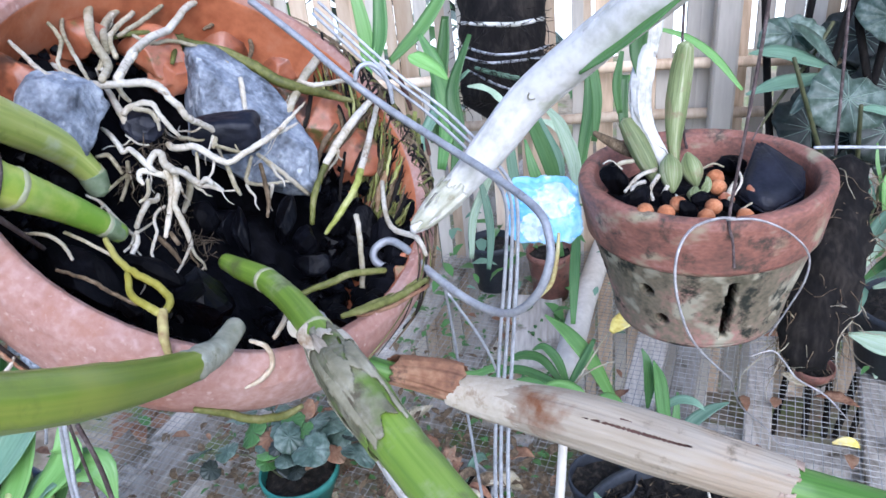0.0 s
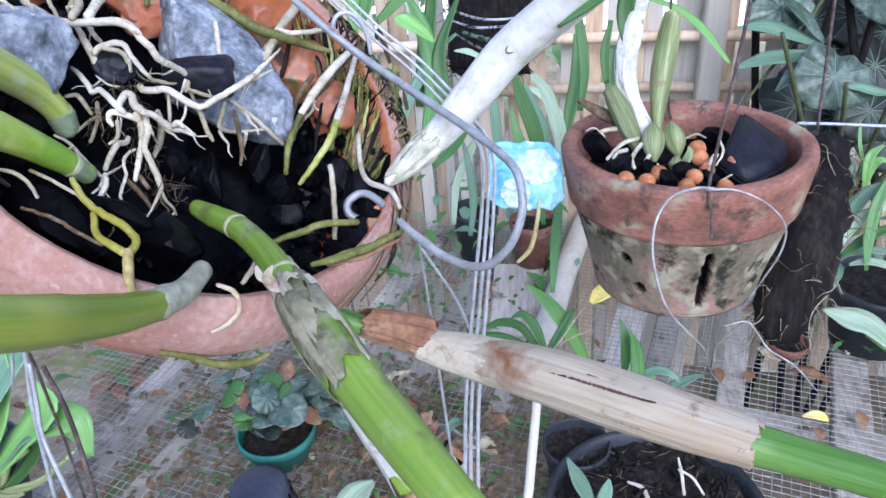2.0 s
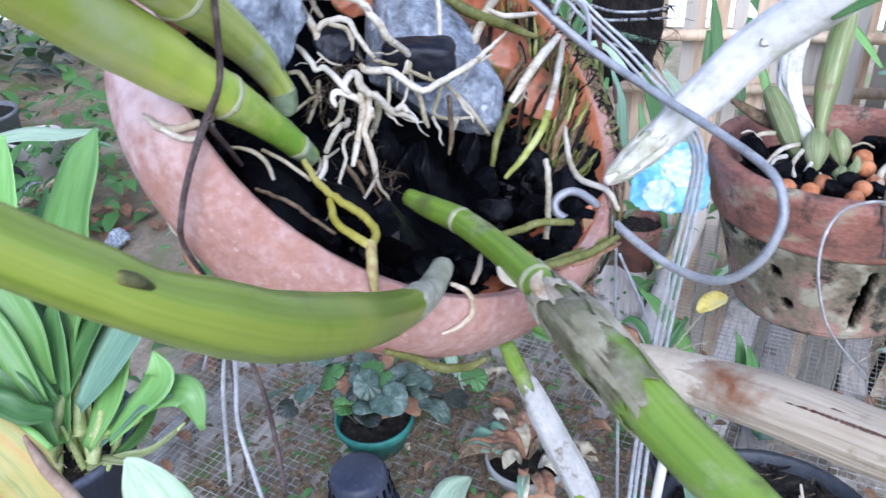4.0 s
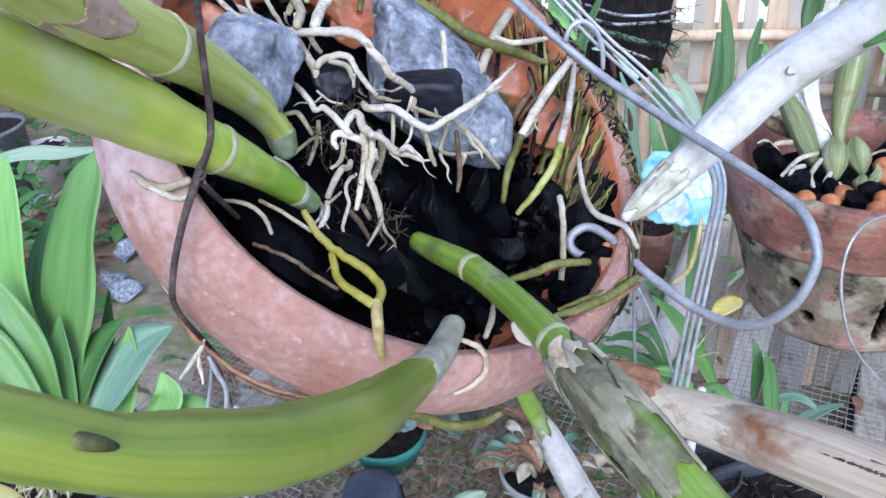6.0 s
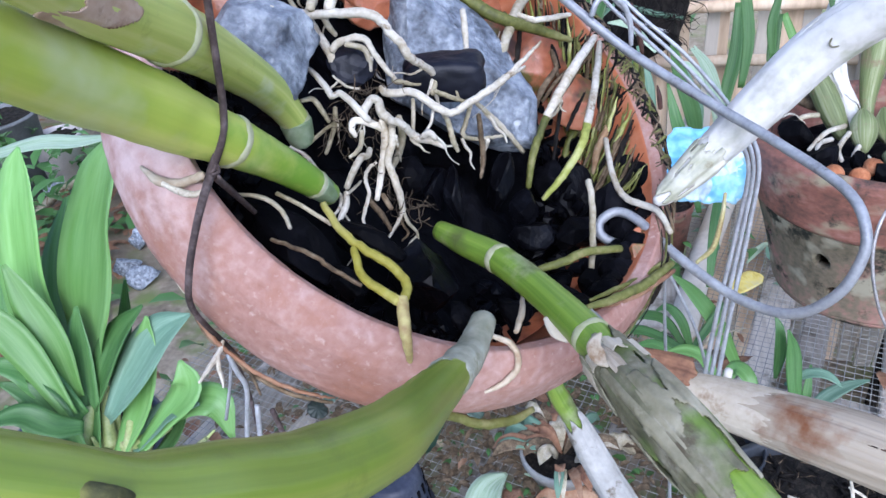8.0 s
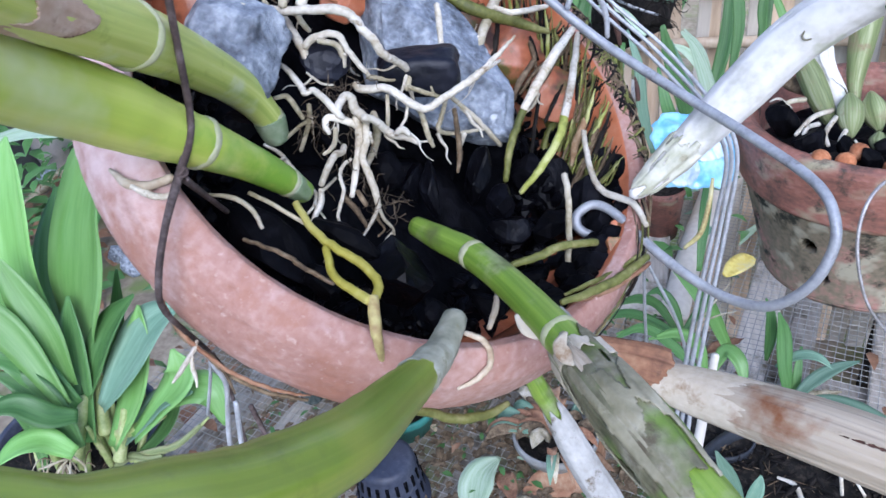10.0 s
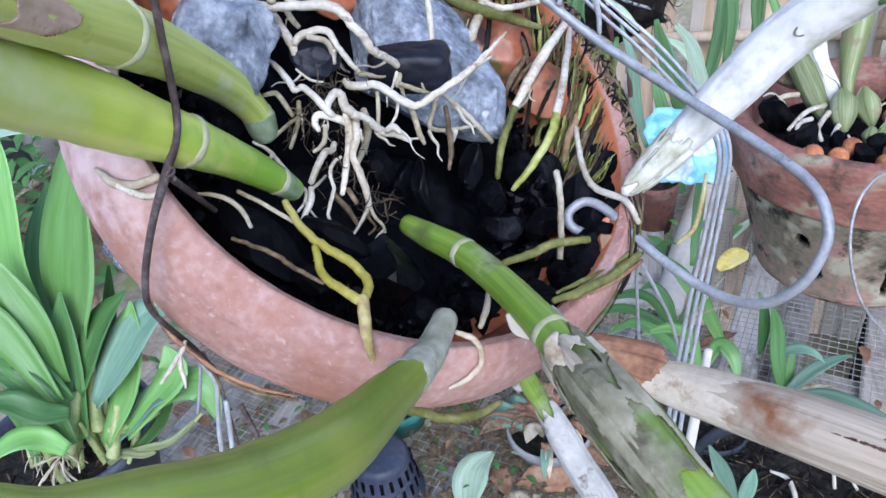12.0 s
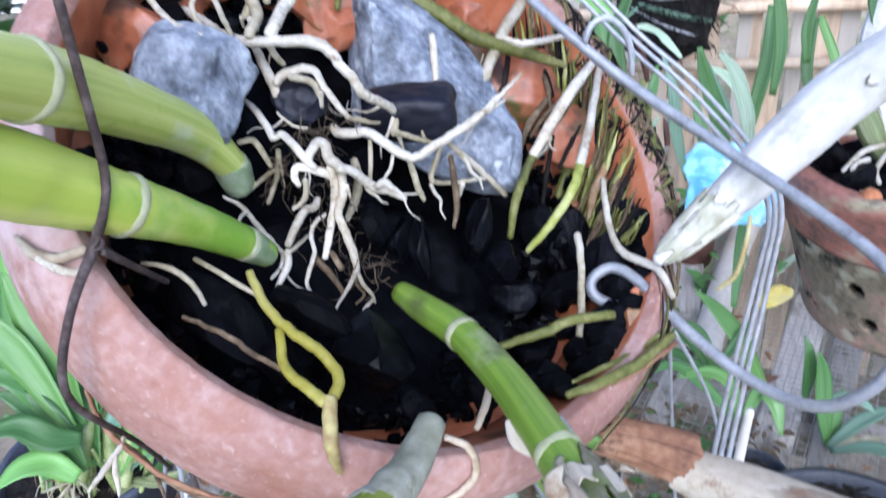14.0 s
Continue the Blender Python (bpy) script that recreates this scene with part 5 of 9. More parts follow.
torn("sheath", [(-0.0053, 0.2713, 0.8952, 0.00247), (-0.0009, 0.2747, 0.8977, 0.00364), (0.0058, 0.2809, 0.9025, 0.00484), (0.0100, 0.2846, 0.9055, 0.00536)], M_CANE_PALE, orchid, seed=61, thr=-.25, puff=1.10, folds=.14, edge=.004, long=.012, sides=60, per=10)
L("leaf", [(0.0538, 0.2806, 0.9456, 0.00054), (0.0642, 0.2760, 0.9535, 0.00314), (0.0721, 0.2719, 0.9609, 0.00370), (0.0810, 0.2685, 0.9692, 0.00323), (0.0942, 0.2620, 0.9814, 0.00227)], M_LEAF, orchid)
T("cane", [(-0.0360, 0.2500, 0.8388, 0.00276), (-0.0327, 0.2505, 0.8295, 0.00338), (-0.0290, 0.2492, 0.8227, 0.00322), (-0.0203, 0.2445, 0.8074, 0.00383), (-0.0104, 0.2395, 0.7914, 0.00388), (-0.0023, 0.2345, 0.7777, 0.00391)], M_CANE_DARK, orchid)
torn("sheath", [(-0.0309, 0.2500, 0.8271, 0.00320), (-0.0271, 0.2482, 0.8205, 0.00417), (-0.0222, 0.2453, 0.8119, 0.00495), (-0.0164, 0.2423, 0.8019, 0.00538), (-0.0094, 0.2392, 0.7905, 0.00562), (-0.0023, 0.2345, 0.7777, 0.00547)], M_SHEATH_GREY, orchid, seed=31, thr=-.42, puff=1, folds=.05, edge=.008, long=.05)
torn("bract", [(-0.0934, 0.1758, 0.9849, 0.00659), (-0.0924, 0.1700, 0.9887, 0.00645), (-0.0901, 0.1613, 0.9933, 0.00609), (-0.0881, 0.1553, 0.9966, 0.00573)], M_BROWN_PALE, orchid, seed=52, thr=-.55, puff=1, folds=.05, edge=.010, long=.03)

T("root", [(-0.1252, 0.2738, 0.9610, 0.00104), (-0.1161, 0.2683, 0.9591, 0.00120), (-0.1090, 0.2641, 0.9574, 0.00127), (-0.1005, 0.2611, 0.9566, 0.00124), (-0.0921, 0.2602, 0.9570, 0.00131), (-0.0824, 0.2597, 0.9566, 0.00137), (-0.0786, 0.2592, 0.9545, 0.00127), (-0.0764, 0.2582, 0.9516, 0.00118), (-0.0731, 0.2573, 0.9486, 0.00117), (-0.0719, 0.2572, 0.9457, 0.00117), (-0.0698, 0.2607, 0.9421, 0.00109), (-0.0683, 0.2645, 0.9384, 0.00101), (-0.0681, 0.2654, 0.9365, 0.00074)], M_ROOT, orchid)
T("root", [(-0.1048, 0.2690, 0.9537, 0.00089), (-0.1028, 0.2676, 0.9511, 0.00108), (-0.0983, 0.2623, 0.9482, 0.00125), (-0.0953, 0.2591, 0.9455, 0.00123), (-0.0952, 0.2585, 0.9419, 0.00085)], M_ROOT, orchid)
T("root", [(-0.0945, 0.2585, 0.9471, 0.00104), (-0.0924, 0.2607, 0.9488, 0.00113), (-0.0862, 0.2625, 0.9492, 0.00103), (-0.0833, 0.2609, 0.9458, 0.00084), (-0.0799, 0.2595, 0.9417, 0.00083), (-0.0772, 0.2587, 0.9386, 0.00064)], M_ROOT, orchid)
T("root", [(-0.0897, 0.2576, 0.9492, 0.00074), (-0.0859, 0.2600, 0.9472, 0.00084), (-0.0849, 0.2611, 0.9435, 0.00084), (-0.0849, 0.2610, 0.9402, 0.00056)], M_ROOT2, orchid)
T("root", [(-0.0996, 0.2678, 0.9539, 0.00078), (-0.0978, 0.2667, 0.9513, 0.00087), (-0.0965, 0.2676, 0.9484, 0.00068)], M_ROOT2, orchid)
T("root", [(-0.1029, 0.2571, 0.9432, 0.00058), (-0.0986, 0.2541, 0.9418, 0.00085), (-0.0941, 0.2503, 0.9392, 0.00093), (-0.0922, 0.2482, 0.9378, 0.00083)], M_ROOT, orchid)
T("root", [(-0.0924, 0.2485, 0.9377, 0.00074), (-0.0900, 0.2491, 0.9385, 0.00092), (-0.0857, 0.2462, 0.9370, 0.00099), (-0.0822, 0.2446, 0.9341, 0.00107), (-0.0810, 0.2448, 0.9323, 0.00081)], M_ROOT, orchid)
T("root", [(-0.0816, 0.2576, 0.9364, 0.00111), (-0.0790, 0.2577, 0.9348, 0.00120), (-0.0737, 0.2588, 0.9349, 0.00119), (-0.0700, 0.2576, 0.9340, 0.00118), (-0.0661, 0.2573, 0.9312, 0.00118), (-0.0620, 0.2581, 0.9289, 0.00109), (-0.0581, 0.2608, 0.9302, 0.00109), (-0.0543, 0.2647, 0.9316, 0.00109), (-0.0506, 0.2689, 0.9329, 0.00110), (-0.0472, 0.2726, 0.9348, 0.00092), (-0.0433, 0.2768, 0.9380, 0.00065), (-0.0399, 0.2808, 0.9409, 0.00030)], M_ROOT, orchid)
T("root", [(-0.0508, 0.2729, 0.9324, 0.00074), (-0.0487, 0.2783, 0.9319, 0.00075), (-0.0456, 0.2848, 0.9320, 0.00038)], M_ROOT, orchid)
T("root", [(-0.0558, 0.2715, 0.9302, 0.00037), (-0.0516, 0.2737, 0.9309, 0.00047), (-0.0468, 0.2744, 0.9340, 0.00037)], M_ROOT, orchid)
T("root", [(-0.0826, 0.2444, 0.9338, 0.00090), (-0.0817, 0.2462, 0.9361, 0.00108), (-0.0803, 0.2477, 0.9375, 0.00117), (-0.0788, 0.2478, 0.9367, 0.00116), (-0.0781, 0.2469, 0.9341, 0.00134), (-0.0763, 0.2473, 0.9319, 0.00134), (-0.0751, 0.2471, 0.9299, 0.00098)], M_ROOT, orchid)
T("root", [(-0.0848, 0.2426, 0.9289, 0.00063), (-0.0857, 0.2429, 0.9311, 0.00090), (-0.0848, 0.2439, 0.9329, 0.00099), (-0.0820, 0.2453, 0.9317, 0.00099), (-0.0792, 0.2473, 0.9294, 0.00108), (-0.0775, 0.2484, 0.9266, 0.00081)], M_ROOT, orchid)
T("root", [(-0.0754, 0.2454, 0.9324, 0.00106), (-0.0733, 0.2476, 0.9304, 0.00107), (-0.0718, 0.2504, 0.9263, 0.00117), (-0.0695, 0.2507, 0.9244, 0.00117), (-0.0655, 0.2497, 0.9245, 0.00116), (-0.0621, 0.2498, 0.9223, 0.00071)], M_ROOT, orchid)
T("root", [(-0.0684, 0.2483, 0.9259, 0.00071), (-0.0659, 0.2481, 0.9275, 0.00097), (-0.0640, 0.2480, 0.9260, 0.00071)], M_ROOT, orchid)
T("root", [(-0.0784, 0.2472, 0.9317, 0.00099), (-0.0783, 0.2477, 0.9265, 0.00127), (-0.0793, 0.2471, 0.9217, 0.00118), (-0.0796, 0.2444, 0.9186, 0.00100), (-0.0795, 0.2407, 0.9152, 0.00090), (-0.0800, 0.2380, 0.9119, 0.00072)], M_ROOT, orchid)
T("root", [(-0.0760, 0.2476, 0.9296, 0.00099), (-0.0763, 0.2466, 0.9247, 0.00108), (-0.0775, 0.2447, 0.9208, 0.00108), (-0.0761, 0.2435, 0.9161, 0.00108), (-0.0750, 0.2430, 0.9104, 0.00109), (-0.0749, 0.2428, 0.9062, 0.00082)], M_ROOT, orchid)
T("root", [(-0.0744, 0.2419, 0.9071, 0.00054), (-0.0729, 0.2404, 0.9035, 0.00054), (-0.0705, 0.2395, 0.9013, 0.00045), (-0.0701, 0.2396, 0.8985, 0.00030)], M_ROOT2, orchid)
T("root", [(-0.0746, 0.2416, 0.9072, 0.00045), (-0.0750, 0.2413, 0.9026, 0.00046), (-0.0738, 0.2418, 0.8989, 0.00037), (-0.0747, 0.2383, 0.8985, 0.00030)], M_FIBRE, orchid)
T("root", [(-0.0828, 0.2459, 0.9234, 0.00082), (-0.0825, 0.2429, 0.9230, 0.00090), (-0.0833, 0.2399, 0.9238, 0.00099), (-0.0848, 0.2366, 0.9213, 0.00098), (-0.0864, 0.2340, 0.9177, 0.00081)], M_ROOT, orchid)
T("root", [(-0.0825, 0.2422, 0.9308, 0.00062), (-0.0837, 0.2425, 0.9265, 0.00072), (-0.0856, 0.2429, 0.9240, 0.00064), (-0.0871, 0.2410, 0.9233, 0.00045)], M_ROOT2, orchid)
T("root", [(-0.0814, 0.2453, 0.9197, 0.00046), (-0.0828, 0.2419, 0.9191, 0.00054), (-0.0825, 0.2386, 0.9178, 0.00054), (-0.0810, 0.2357, 0.9151, 0.00054), (-0.0813, 0.2320, 0.9122, 0.00053), (-0.0817, 0.2306, 0.9098, 0.00044), (-0.0815, 0.2309, 0.9066, 0.00045)], M_ROOT, orchid)
T("root", [(-0.1019, 0.2369, 0.9284, 0.00037), (-0.0983, 0.2376, 0.9254, 0.00055), (-0.0958, 0.2375, 0.9210, 0.00064), (-0.0923, 0.2366, 0.9169, 0.00064), (-0.0894, 0.2355, 0.9141, 0.00064)], M_ROOT, orchid)
T("root", [(-0.0887, 0.2349, 0.9144, 0.00063), (-0.0884, 0.2319, 0.9130, 0.00045), (-0.0887, 0.2276, 0.9127, 0.00036)], M_ROOT, orchid)
T("root", [(-0.0865, 0.2337, 0.9167, 0.00072), (-0.0868, 0.2328, 0.9132, 0.00090), (-0.0878, 0.2302, 0.9109, 0.00081), (-0.0883, 0.2280, 0.9097, 0.00054)], M_ROOT, orchid)
T("root", [(-0.0858, 0.2424, 0.9151, 0.00037), (-0.0858, 0.2374, 0.9158, 0.00045), (-0.0860, 0.2329, 0.9164, 0.00045)], M_ROOT2, orchid)
T("root", [(-0.0731, 0.2595, 0.9325, 0.00055), (-0.0730, 0.2575, 0.9279, 0.00064), (-0.0732, 0.2559, 0.9236, 0.00046)], M_ROOT2, orchid)
T("root", [(-0.0672, 0.2590, 0.9300, 0.00046), (-0.0678, 0.2570, 0.9265, 0.00046), (-0.0692, 0.2549, 0.9244, 0.00036)], M_ROOT, orchid)
T("root", [(-0.0776, 0.2579, 0.9279, 0.00093), (-0.0768, 0.2567, 0.9230, 0.00121), (-0.0781, 0.2548, 0.9178, 0.00112), (-0.0802, 0.2524, 0.9135, 0.00075)], M_ROOT2, orchid)
T("root", [(-0.0650, 0.2616, 0.9277, 0.00055), (-0.0639, 0.2608, 0.9245, 0.00083), (-0.0629, 0.2602, 0.9195, 0.00083), (-0.0620, 0.2607, 0.9156, 0.00056)], M_ROOT2, orchid)
T("root", [(-0.0598, 0.2716, 0.9253, 0.00066), (-0.0609, 0.2686, 0.9212, 0.00075), (-0.0619, 0.2675, 0.9175, 0.00076), (-0.0597, 0.2723, 0.9140, 0.00067), (-0.0554, 0.2776, 0.9121, 0.00058), (-0.0513, 0.2800, 0.9117, 0.00049)], M_ROOT2, orchid)
T("root", [(-0.0588, 0.2742, 0.9251, 0.00067), (-0.0547, 0.2771, 0.9187, 0.00086), (-0.0511, 0.2807, 0.9118, 0.00088), (-0.0479, 0.2865, 0.9027, 0.00080)], M_ROOT2, orchid)
T("root", [(-0.0582, 0.2738, 0.9214, 0.00076), (-0.0578, 0.2730, 0.9143, 0.00086), (-0.0574, 0.2716, 0.9080, 0.00087), (-0.0578, 0.2685, 0.9027, 0.00048)], M_FIBRE, orchid)
T("root", [(-0.0679, 0.2665, 0.9361, 0.00084), (-0.0648, 0.2676, 0.9345, 0.00074), (-0.0626, 0.2669, 0.9324, 0.00046), (-0.0615, 0.2661, 0.9295, 0.00037)], M_ROOT2, orchid)
T("root", [(-0.0796, 0.2630, 0.9367, 0.00066), (-0.0736, 0.2645, 0.9349, 0.00075), (-0.0681, 0.2652, 0.9358, 0.00083), (-0.0680, 0.2621, 0.9327, 0.00074)], M_ROOT2, orchid)
T("root", [(-0.0672, 0.2614, 0.9341, 0.00064), (-0.0639, 0.2638, 0.9314, 0.00074), (-0.0596, 0.2662, 0.9287, 0.00055)], M_ROOT2, orchid)
T("root", [(-0.0945, 0.2562, 0.9408, 0.00030), (-0.0919, 0.2554, 0.9390, 0.00037), (-0.0897, 0.2550, 0.9378, 0.00037), (-0.0871, 0.2558, 0.9371, 0.00030)], M_ROOT, orchid)
T("root", [(-0.1012, 0.2470, 0.9372, 0.00056), (-0.0986, 0.2494, 0.9366, 0.00075), (-0.0961, 0.2485, 0.9337, 0.00075), (-0.0939, 0.2469, 0.9311, 0.00056)], M_ROOT2, orchid)
T("root", [(-0.0925, 0.2496, 0.9342, 0.00065), (-0.0929, 0.2485, 0.9299, 0.00074), (-0.0943, 0.2465, 0.9259, 0.00065), (-0.0952, 0.2436, 0.9229, 0.00056)], M_ROOT2, orchid)
T("root", [(-0.0931, 0.2495, 0.9300, 0.00056), (-0.0964, 0.2467, 0.9282, 0.00056), (-0.0993, 0.2439, 0.9262, 0.00047)], M_ROOT2, orchid)
T("root", [(-0.0822, 0.2373, 0.9125, 0.00081), (-0.0791, 0.2377, 0.9072, 0.00081), (-0.0770, 0.2380, 0.9014, 0.00055)], M_FIBRE, orchid)
T("root", [(-0.0784, 0.2388, 0.9133, 0.00072), (-0.0762, 0.2381, 0.9091, 0.00072)], M_FIBRE, orchid)
T("root", [(-0.0628, 0.2839, 0.9497, 0.00087), (-0.0620, 0.2813, 0.9451, 0.00096), (-0.0613, 0.2784, 0.9397, 0.00076)], M_ROOT, orchid)
T("root", [(-0.1078, 0.2733, 0.9585, 0.00100), (-0.1068, 0.2762, 0.9614, 0.00111)], M_ROOT2, orchid)
T("root", [(-0.0985, 0.2695, 0.9564, 0.00088), (-0.0979, 0.2720, 0.9590, 0.00098), (-0.0953, 0.2735, 0.9607, 0.00098), (-0.0937, 0.2752, 0.9628, 0.00088)], M_ROOT, orchid)
T("root", [(-0.0937, 0.2602, 0.9585, 0.00147), (-0.0968, 0.2795, 0.9625, 0.00156), (-0.0964, 0.2921, 0.9638, 0.00144), (-0.0951, 0.3042, 0.9641, 0.00150), (-0.0942, 0.3176, 0.9680, 0.00135), (-0.0918, 0.3281, 0.9696, 0.00119)], M_ROOT, orchid)
T("root", [(-0.0284, 0.3321, 0.9253, 0.00116), (-0.0334, 0.3145, 0.9221, 0.00167), (-0.0375, 0.2988, 0.9175, 0.00161), (-0.0405, 0.2909, 0.9132, 0.00127)], M_ROOT, orchid)
T("root", [(-0.0404, 0.2922, 0.9135, 0.00127), (-0.0422, 0.2856, 0.9087, 0.00126), (-0.0438, 0.2806, 0.9042, 0.00125), (-0.0448, 0.2763, 0.8954, 0.00094)], M_OLIVE, orchid)
T("root", [(-0.0272, 0.3300, 0.9236, 0.00104), (-0.0271, 0.3068, 0.9154, 0.00131), (-0.0281, 0.2938, 0.9091, 0.00138)], M_ROOT, orchid)
T("root", [(-0.0281, 0.2950, 0.9095, 0.00139), (-0.0293, 0.2873, 0.9051, 0.00137), (-0.0342, 0.2792, 0.8983, 0.00125), (-0.0402, 0.2760, 0.8914, 0.00084)], M_YEL2, orchid)
T("root", [(-0.0230, 0.3027, 0.8997, 0.00091), (-0.0190, 0.2864, 0.8933, 0.00100), (-0.0141, 0.2790, 0.8907, 0.00110), (-0.0054, 0.2744, 0.8898, 0.00108), (-0.0010, 0.2675, 0.8864, 0.00082)], M_ROOT, orchid)
T("root", [(-0.0255, 0.2709, 0.9016, 0.00100), (-0.0239, 0.2656, 0.8957, 0.00100), (-0.0233, 0.2603, 0.8852, 0.00101), (-0.0233, 0.2529, 0.8718, 0.00085)], M_ROOT2, orchid)
T("root", [(-0.1005, 0.3037, 0.9604, 0.00147), (-0.0853, 0.3130, 0.9534, 0.00216), (-0.0724, 0.3155, 0.9461, 0.00219), (-0.0600, 0.3147, 0.9380, 0.00220), (-0.0458, 0.3207, 0.9307, 0.00180), (-0.0363, 0.3234, 0.9263, 0.00091)], M_OLIVE, orchid)
T("root", [(-0.0567, 0.3038, 0.9287, 0.00151), (-0.0549, 0.3222, 0.9363, 0.00180), (-0.0510, 0.3397, 0.9417, 0.00187), (-0.0461, 0.3547, 0.9455, 0.00145)], M_ROOT2, orchid)
T("root", [(-0.1220, 0.3017, 0.9780, 0.00184), (-0.1124, 0.2816, 0.9683, 0.00155), (-0.1021, 0.2705, 0.9611, 0.00151), (-0.0988, 0.2597, 0.9586, 0.00127)], M_ROOT2, orchid)
T("root", [(-0.1070, 0.2790, 0.9628, 0.00136), (-0.1144, 0.2947, 0.9691, 0.00142), (-0.1143, 0.3138, 0.9729, 0.00149), (-0.1140, 0.3267, 0.9745, 0.00133)], M_ROOT2, orchid)
T("root", [(-0.1027, 0.2771, 0.9612, 0.00096), (-0.1100, 0.2892, 0.9662, 0.00100), (-0.1100, 0.3076, 0.9699, 0.00105)], M_ROOT2, orchid)
T("root", [(-0.0842, 0.2153, 0.9240, 0.00089), (-0.0781, 0.2092, 0.9208, 0.00103), (-0.0722, 0.2057, 0.9187, 0.00107), (-0.0651, 0.2035, 0.9159, 0.00116), (-0.0598, 0.2004, 0.9130, 0.00115), (-0.0589, 0.1957, 0.9120, 0.00112)], M_YEL, orchid)
T("root", [(-0.0735, 0.2051, 0.9182, 0.00096), (-0.0691, 0.1978, 0.9160, 0.00103), (-0.0631, 0.1949, 0.9139, 0.00112), (-0.0595, 0.1934, 0.9131, 0.00121)], M_YEL, orchid)
T("root", [(-0.0591, 0.1944, 0.9131, 0.00136), (-0.0572, 0.1892, 0.9096, 0.00140), (-0.0567, 0.1875, 0.9046, 0.00106), (-0.0582, 0.1911, 0.8949, 0.00045)], M_YEL3, orchid)
T("root", [(-0.1133, 0.1928, 0.9454, 0.00043), (-0.1087, 0.1908, 0.9433, 0.00106), (-0.1035, 0.1908, 0.9428, 0.00105), (-0.0982, 0.1926, 0.9439, 0.00094)], M_ROOT_TAN, orchid)
T("root", [(-0.1006, 0.2053, 0.9318, 0.00040), (-0.0940, 0.2049, 0.9315, 0.00059), (-0.0895, 0.2042, 0.9287, 0.00059), (-0.0882, 0.2043, 0.9236, 0.00050)], M_ROOT2, orchid)
T("root", [(-0.0929, 0.2024, 0.9215, 0.00049), (-0.0833, 0.2017, 0.9185, 0.00059), (-0.0782, 0.2010, 0.9153, 0.00059), (-0.0723, 0.2026, 0.9095, 0.00049)], M_FIBRE, orchid)
T("root", [(-0.0953, 0.2137, 0.9274, 0.00054), (-0.0879, 0.2122, 0.9247, 0.00054), (-0.0824, 0.2135, 0.9192, 0.00055)], M_ROOT2, orchid)
T("root", [(-0.0416, 0.2037, 0.8961, 0.00064), (-0.0375, 0.2042, 0.8937, 0.00080), (-0.0353, 0.2019, 0.8897, 0.00080), (-0.0380, 0.1991, 0.8862, 0.00080), (-0.0427, 0.1960, 0.8849, 0.00040)], M_ROOT_TAN, orchid)
T("root", [(-0.0384, 0.2259, 0.8915, 0.00053), (-0.0372, 0.2178, 0.8918, 0.00092), (-0.0374, 0.2105, 0.8921, 0.00070)], M_ROOT_TAN, orchid)
T("root", [(-0.0403, 0.2408, 0.8874, 0.00095), (-0.0306, 0.2456, 0.8890, 0.00127), (-0.0242, 0.2521, 0.8886, 0.00129), (-0.0153, 0.2610, 0.8841, 0.00117)], M_OLIVE, orchid)
T("root", [(-0.0004, 0.2587, 0.8815, 0.00098), (-0.0072, 0.2450, 0.8838, 0.00141), (-0.0141, 0.2348, 0.8862, 0.00128), (-0.0214, 0.2268, 0.8883, 0.00088)], M_OLIVE, orchid)
T("root", [(0.0003, 0.2583, 0.8794, 0.00066), (-0.0064, 0.2468, 0.8811, 0.00095), (-0.0129, 0.2384, 0.8823, 0.00085), (-0.0183, 0.2321, 0.8847, 0.00053)], M_BROWN, orchid)
T("root", [(-0.0030, 0.2595, 0.8812, 0.00066), (-0.0090, 0.2502, 0.8817, 0.00088), (-0.0154, 0.2422, 0.8831, 0.00078), (-0.0216, 0.2349, 0.8845, 0.00046)], M_OLIVE, orchid)
T("root", [(-0.0577, 0.1917, 0.8804, 0.00082), (-0.0513, 0.1969, 0.8742, 0.00126), (-0.0455, 0.2009, 0.8685, 0.00130), (-0.0396, 0.2065, 0.8648, 0.00133), (-0.0345, 0.2117, 0.8645, 0.00090)], M_OLIVE, orchid)
L("leaf", [(-0.1518, 0.1848, 0.8261, 0.00084), (-0.1494, 0.1847, 0.8224, 0.00462), (-0.1462, 0.1843, 0.8153, 0.00849), (-0.1402, 0.1833, 0.8017, 0.01041), (-0.1335, 0.1811, 0.7851, 0.00891)], M_LEAF_PALE, orchid, fold=0.2)
L("leaf", [(-0.1905, 0.1692, 0.8537, 0.00419), (-0.1828, 0.1692, 0.8430, 0.00840), (-0.1757, 0.1682, 0.8330, 0.01012), (-0.1702, 0.1672, 0.8209, 0.00855), (-0.1647, 0.1655, 0.8063, 0.00437)], M_LEAF_OLD, orchid, fold=0.25, wave=0.08)
T("stem", [(-0.1741, 0.1727, 0.8444, 0.00062), (-0.1709, 0.1711, 0.8398, 0.00144), (-0.1665, 0.1691, 0.8340, 0.00186), (-0.1618, 0.1688, 0.8264, 0.00208), (-0.1551, 0.1679, 0.8142, 0.00211)], M_BROWN_PALE, orchid)
T("root", [(-0.1118, 0.1917, 0.9148, 0.00028), (-0.1081, 0.1868, 0.9100, 0.00044), (-0.1035, 0.1842, 0.9052, 0.00054), (-0.0995, 0.1835, 0.9015, 0.00049), (-0.0945, 0.1831, 0.8971, 0.00054), (-0.0884, 0.1840, 0.8923, 0.00054), (-0.0825, 0.1861, 0.8880, 0.00044), (-0.0783, 0.1885, 0.8853, 0.00022)], M_BROWN, orchid)
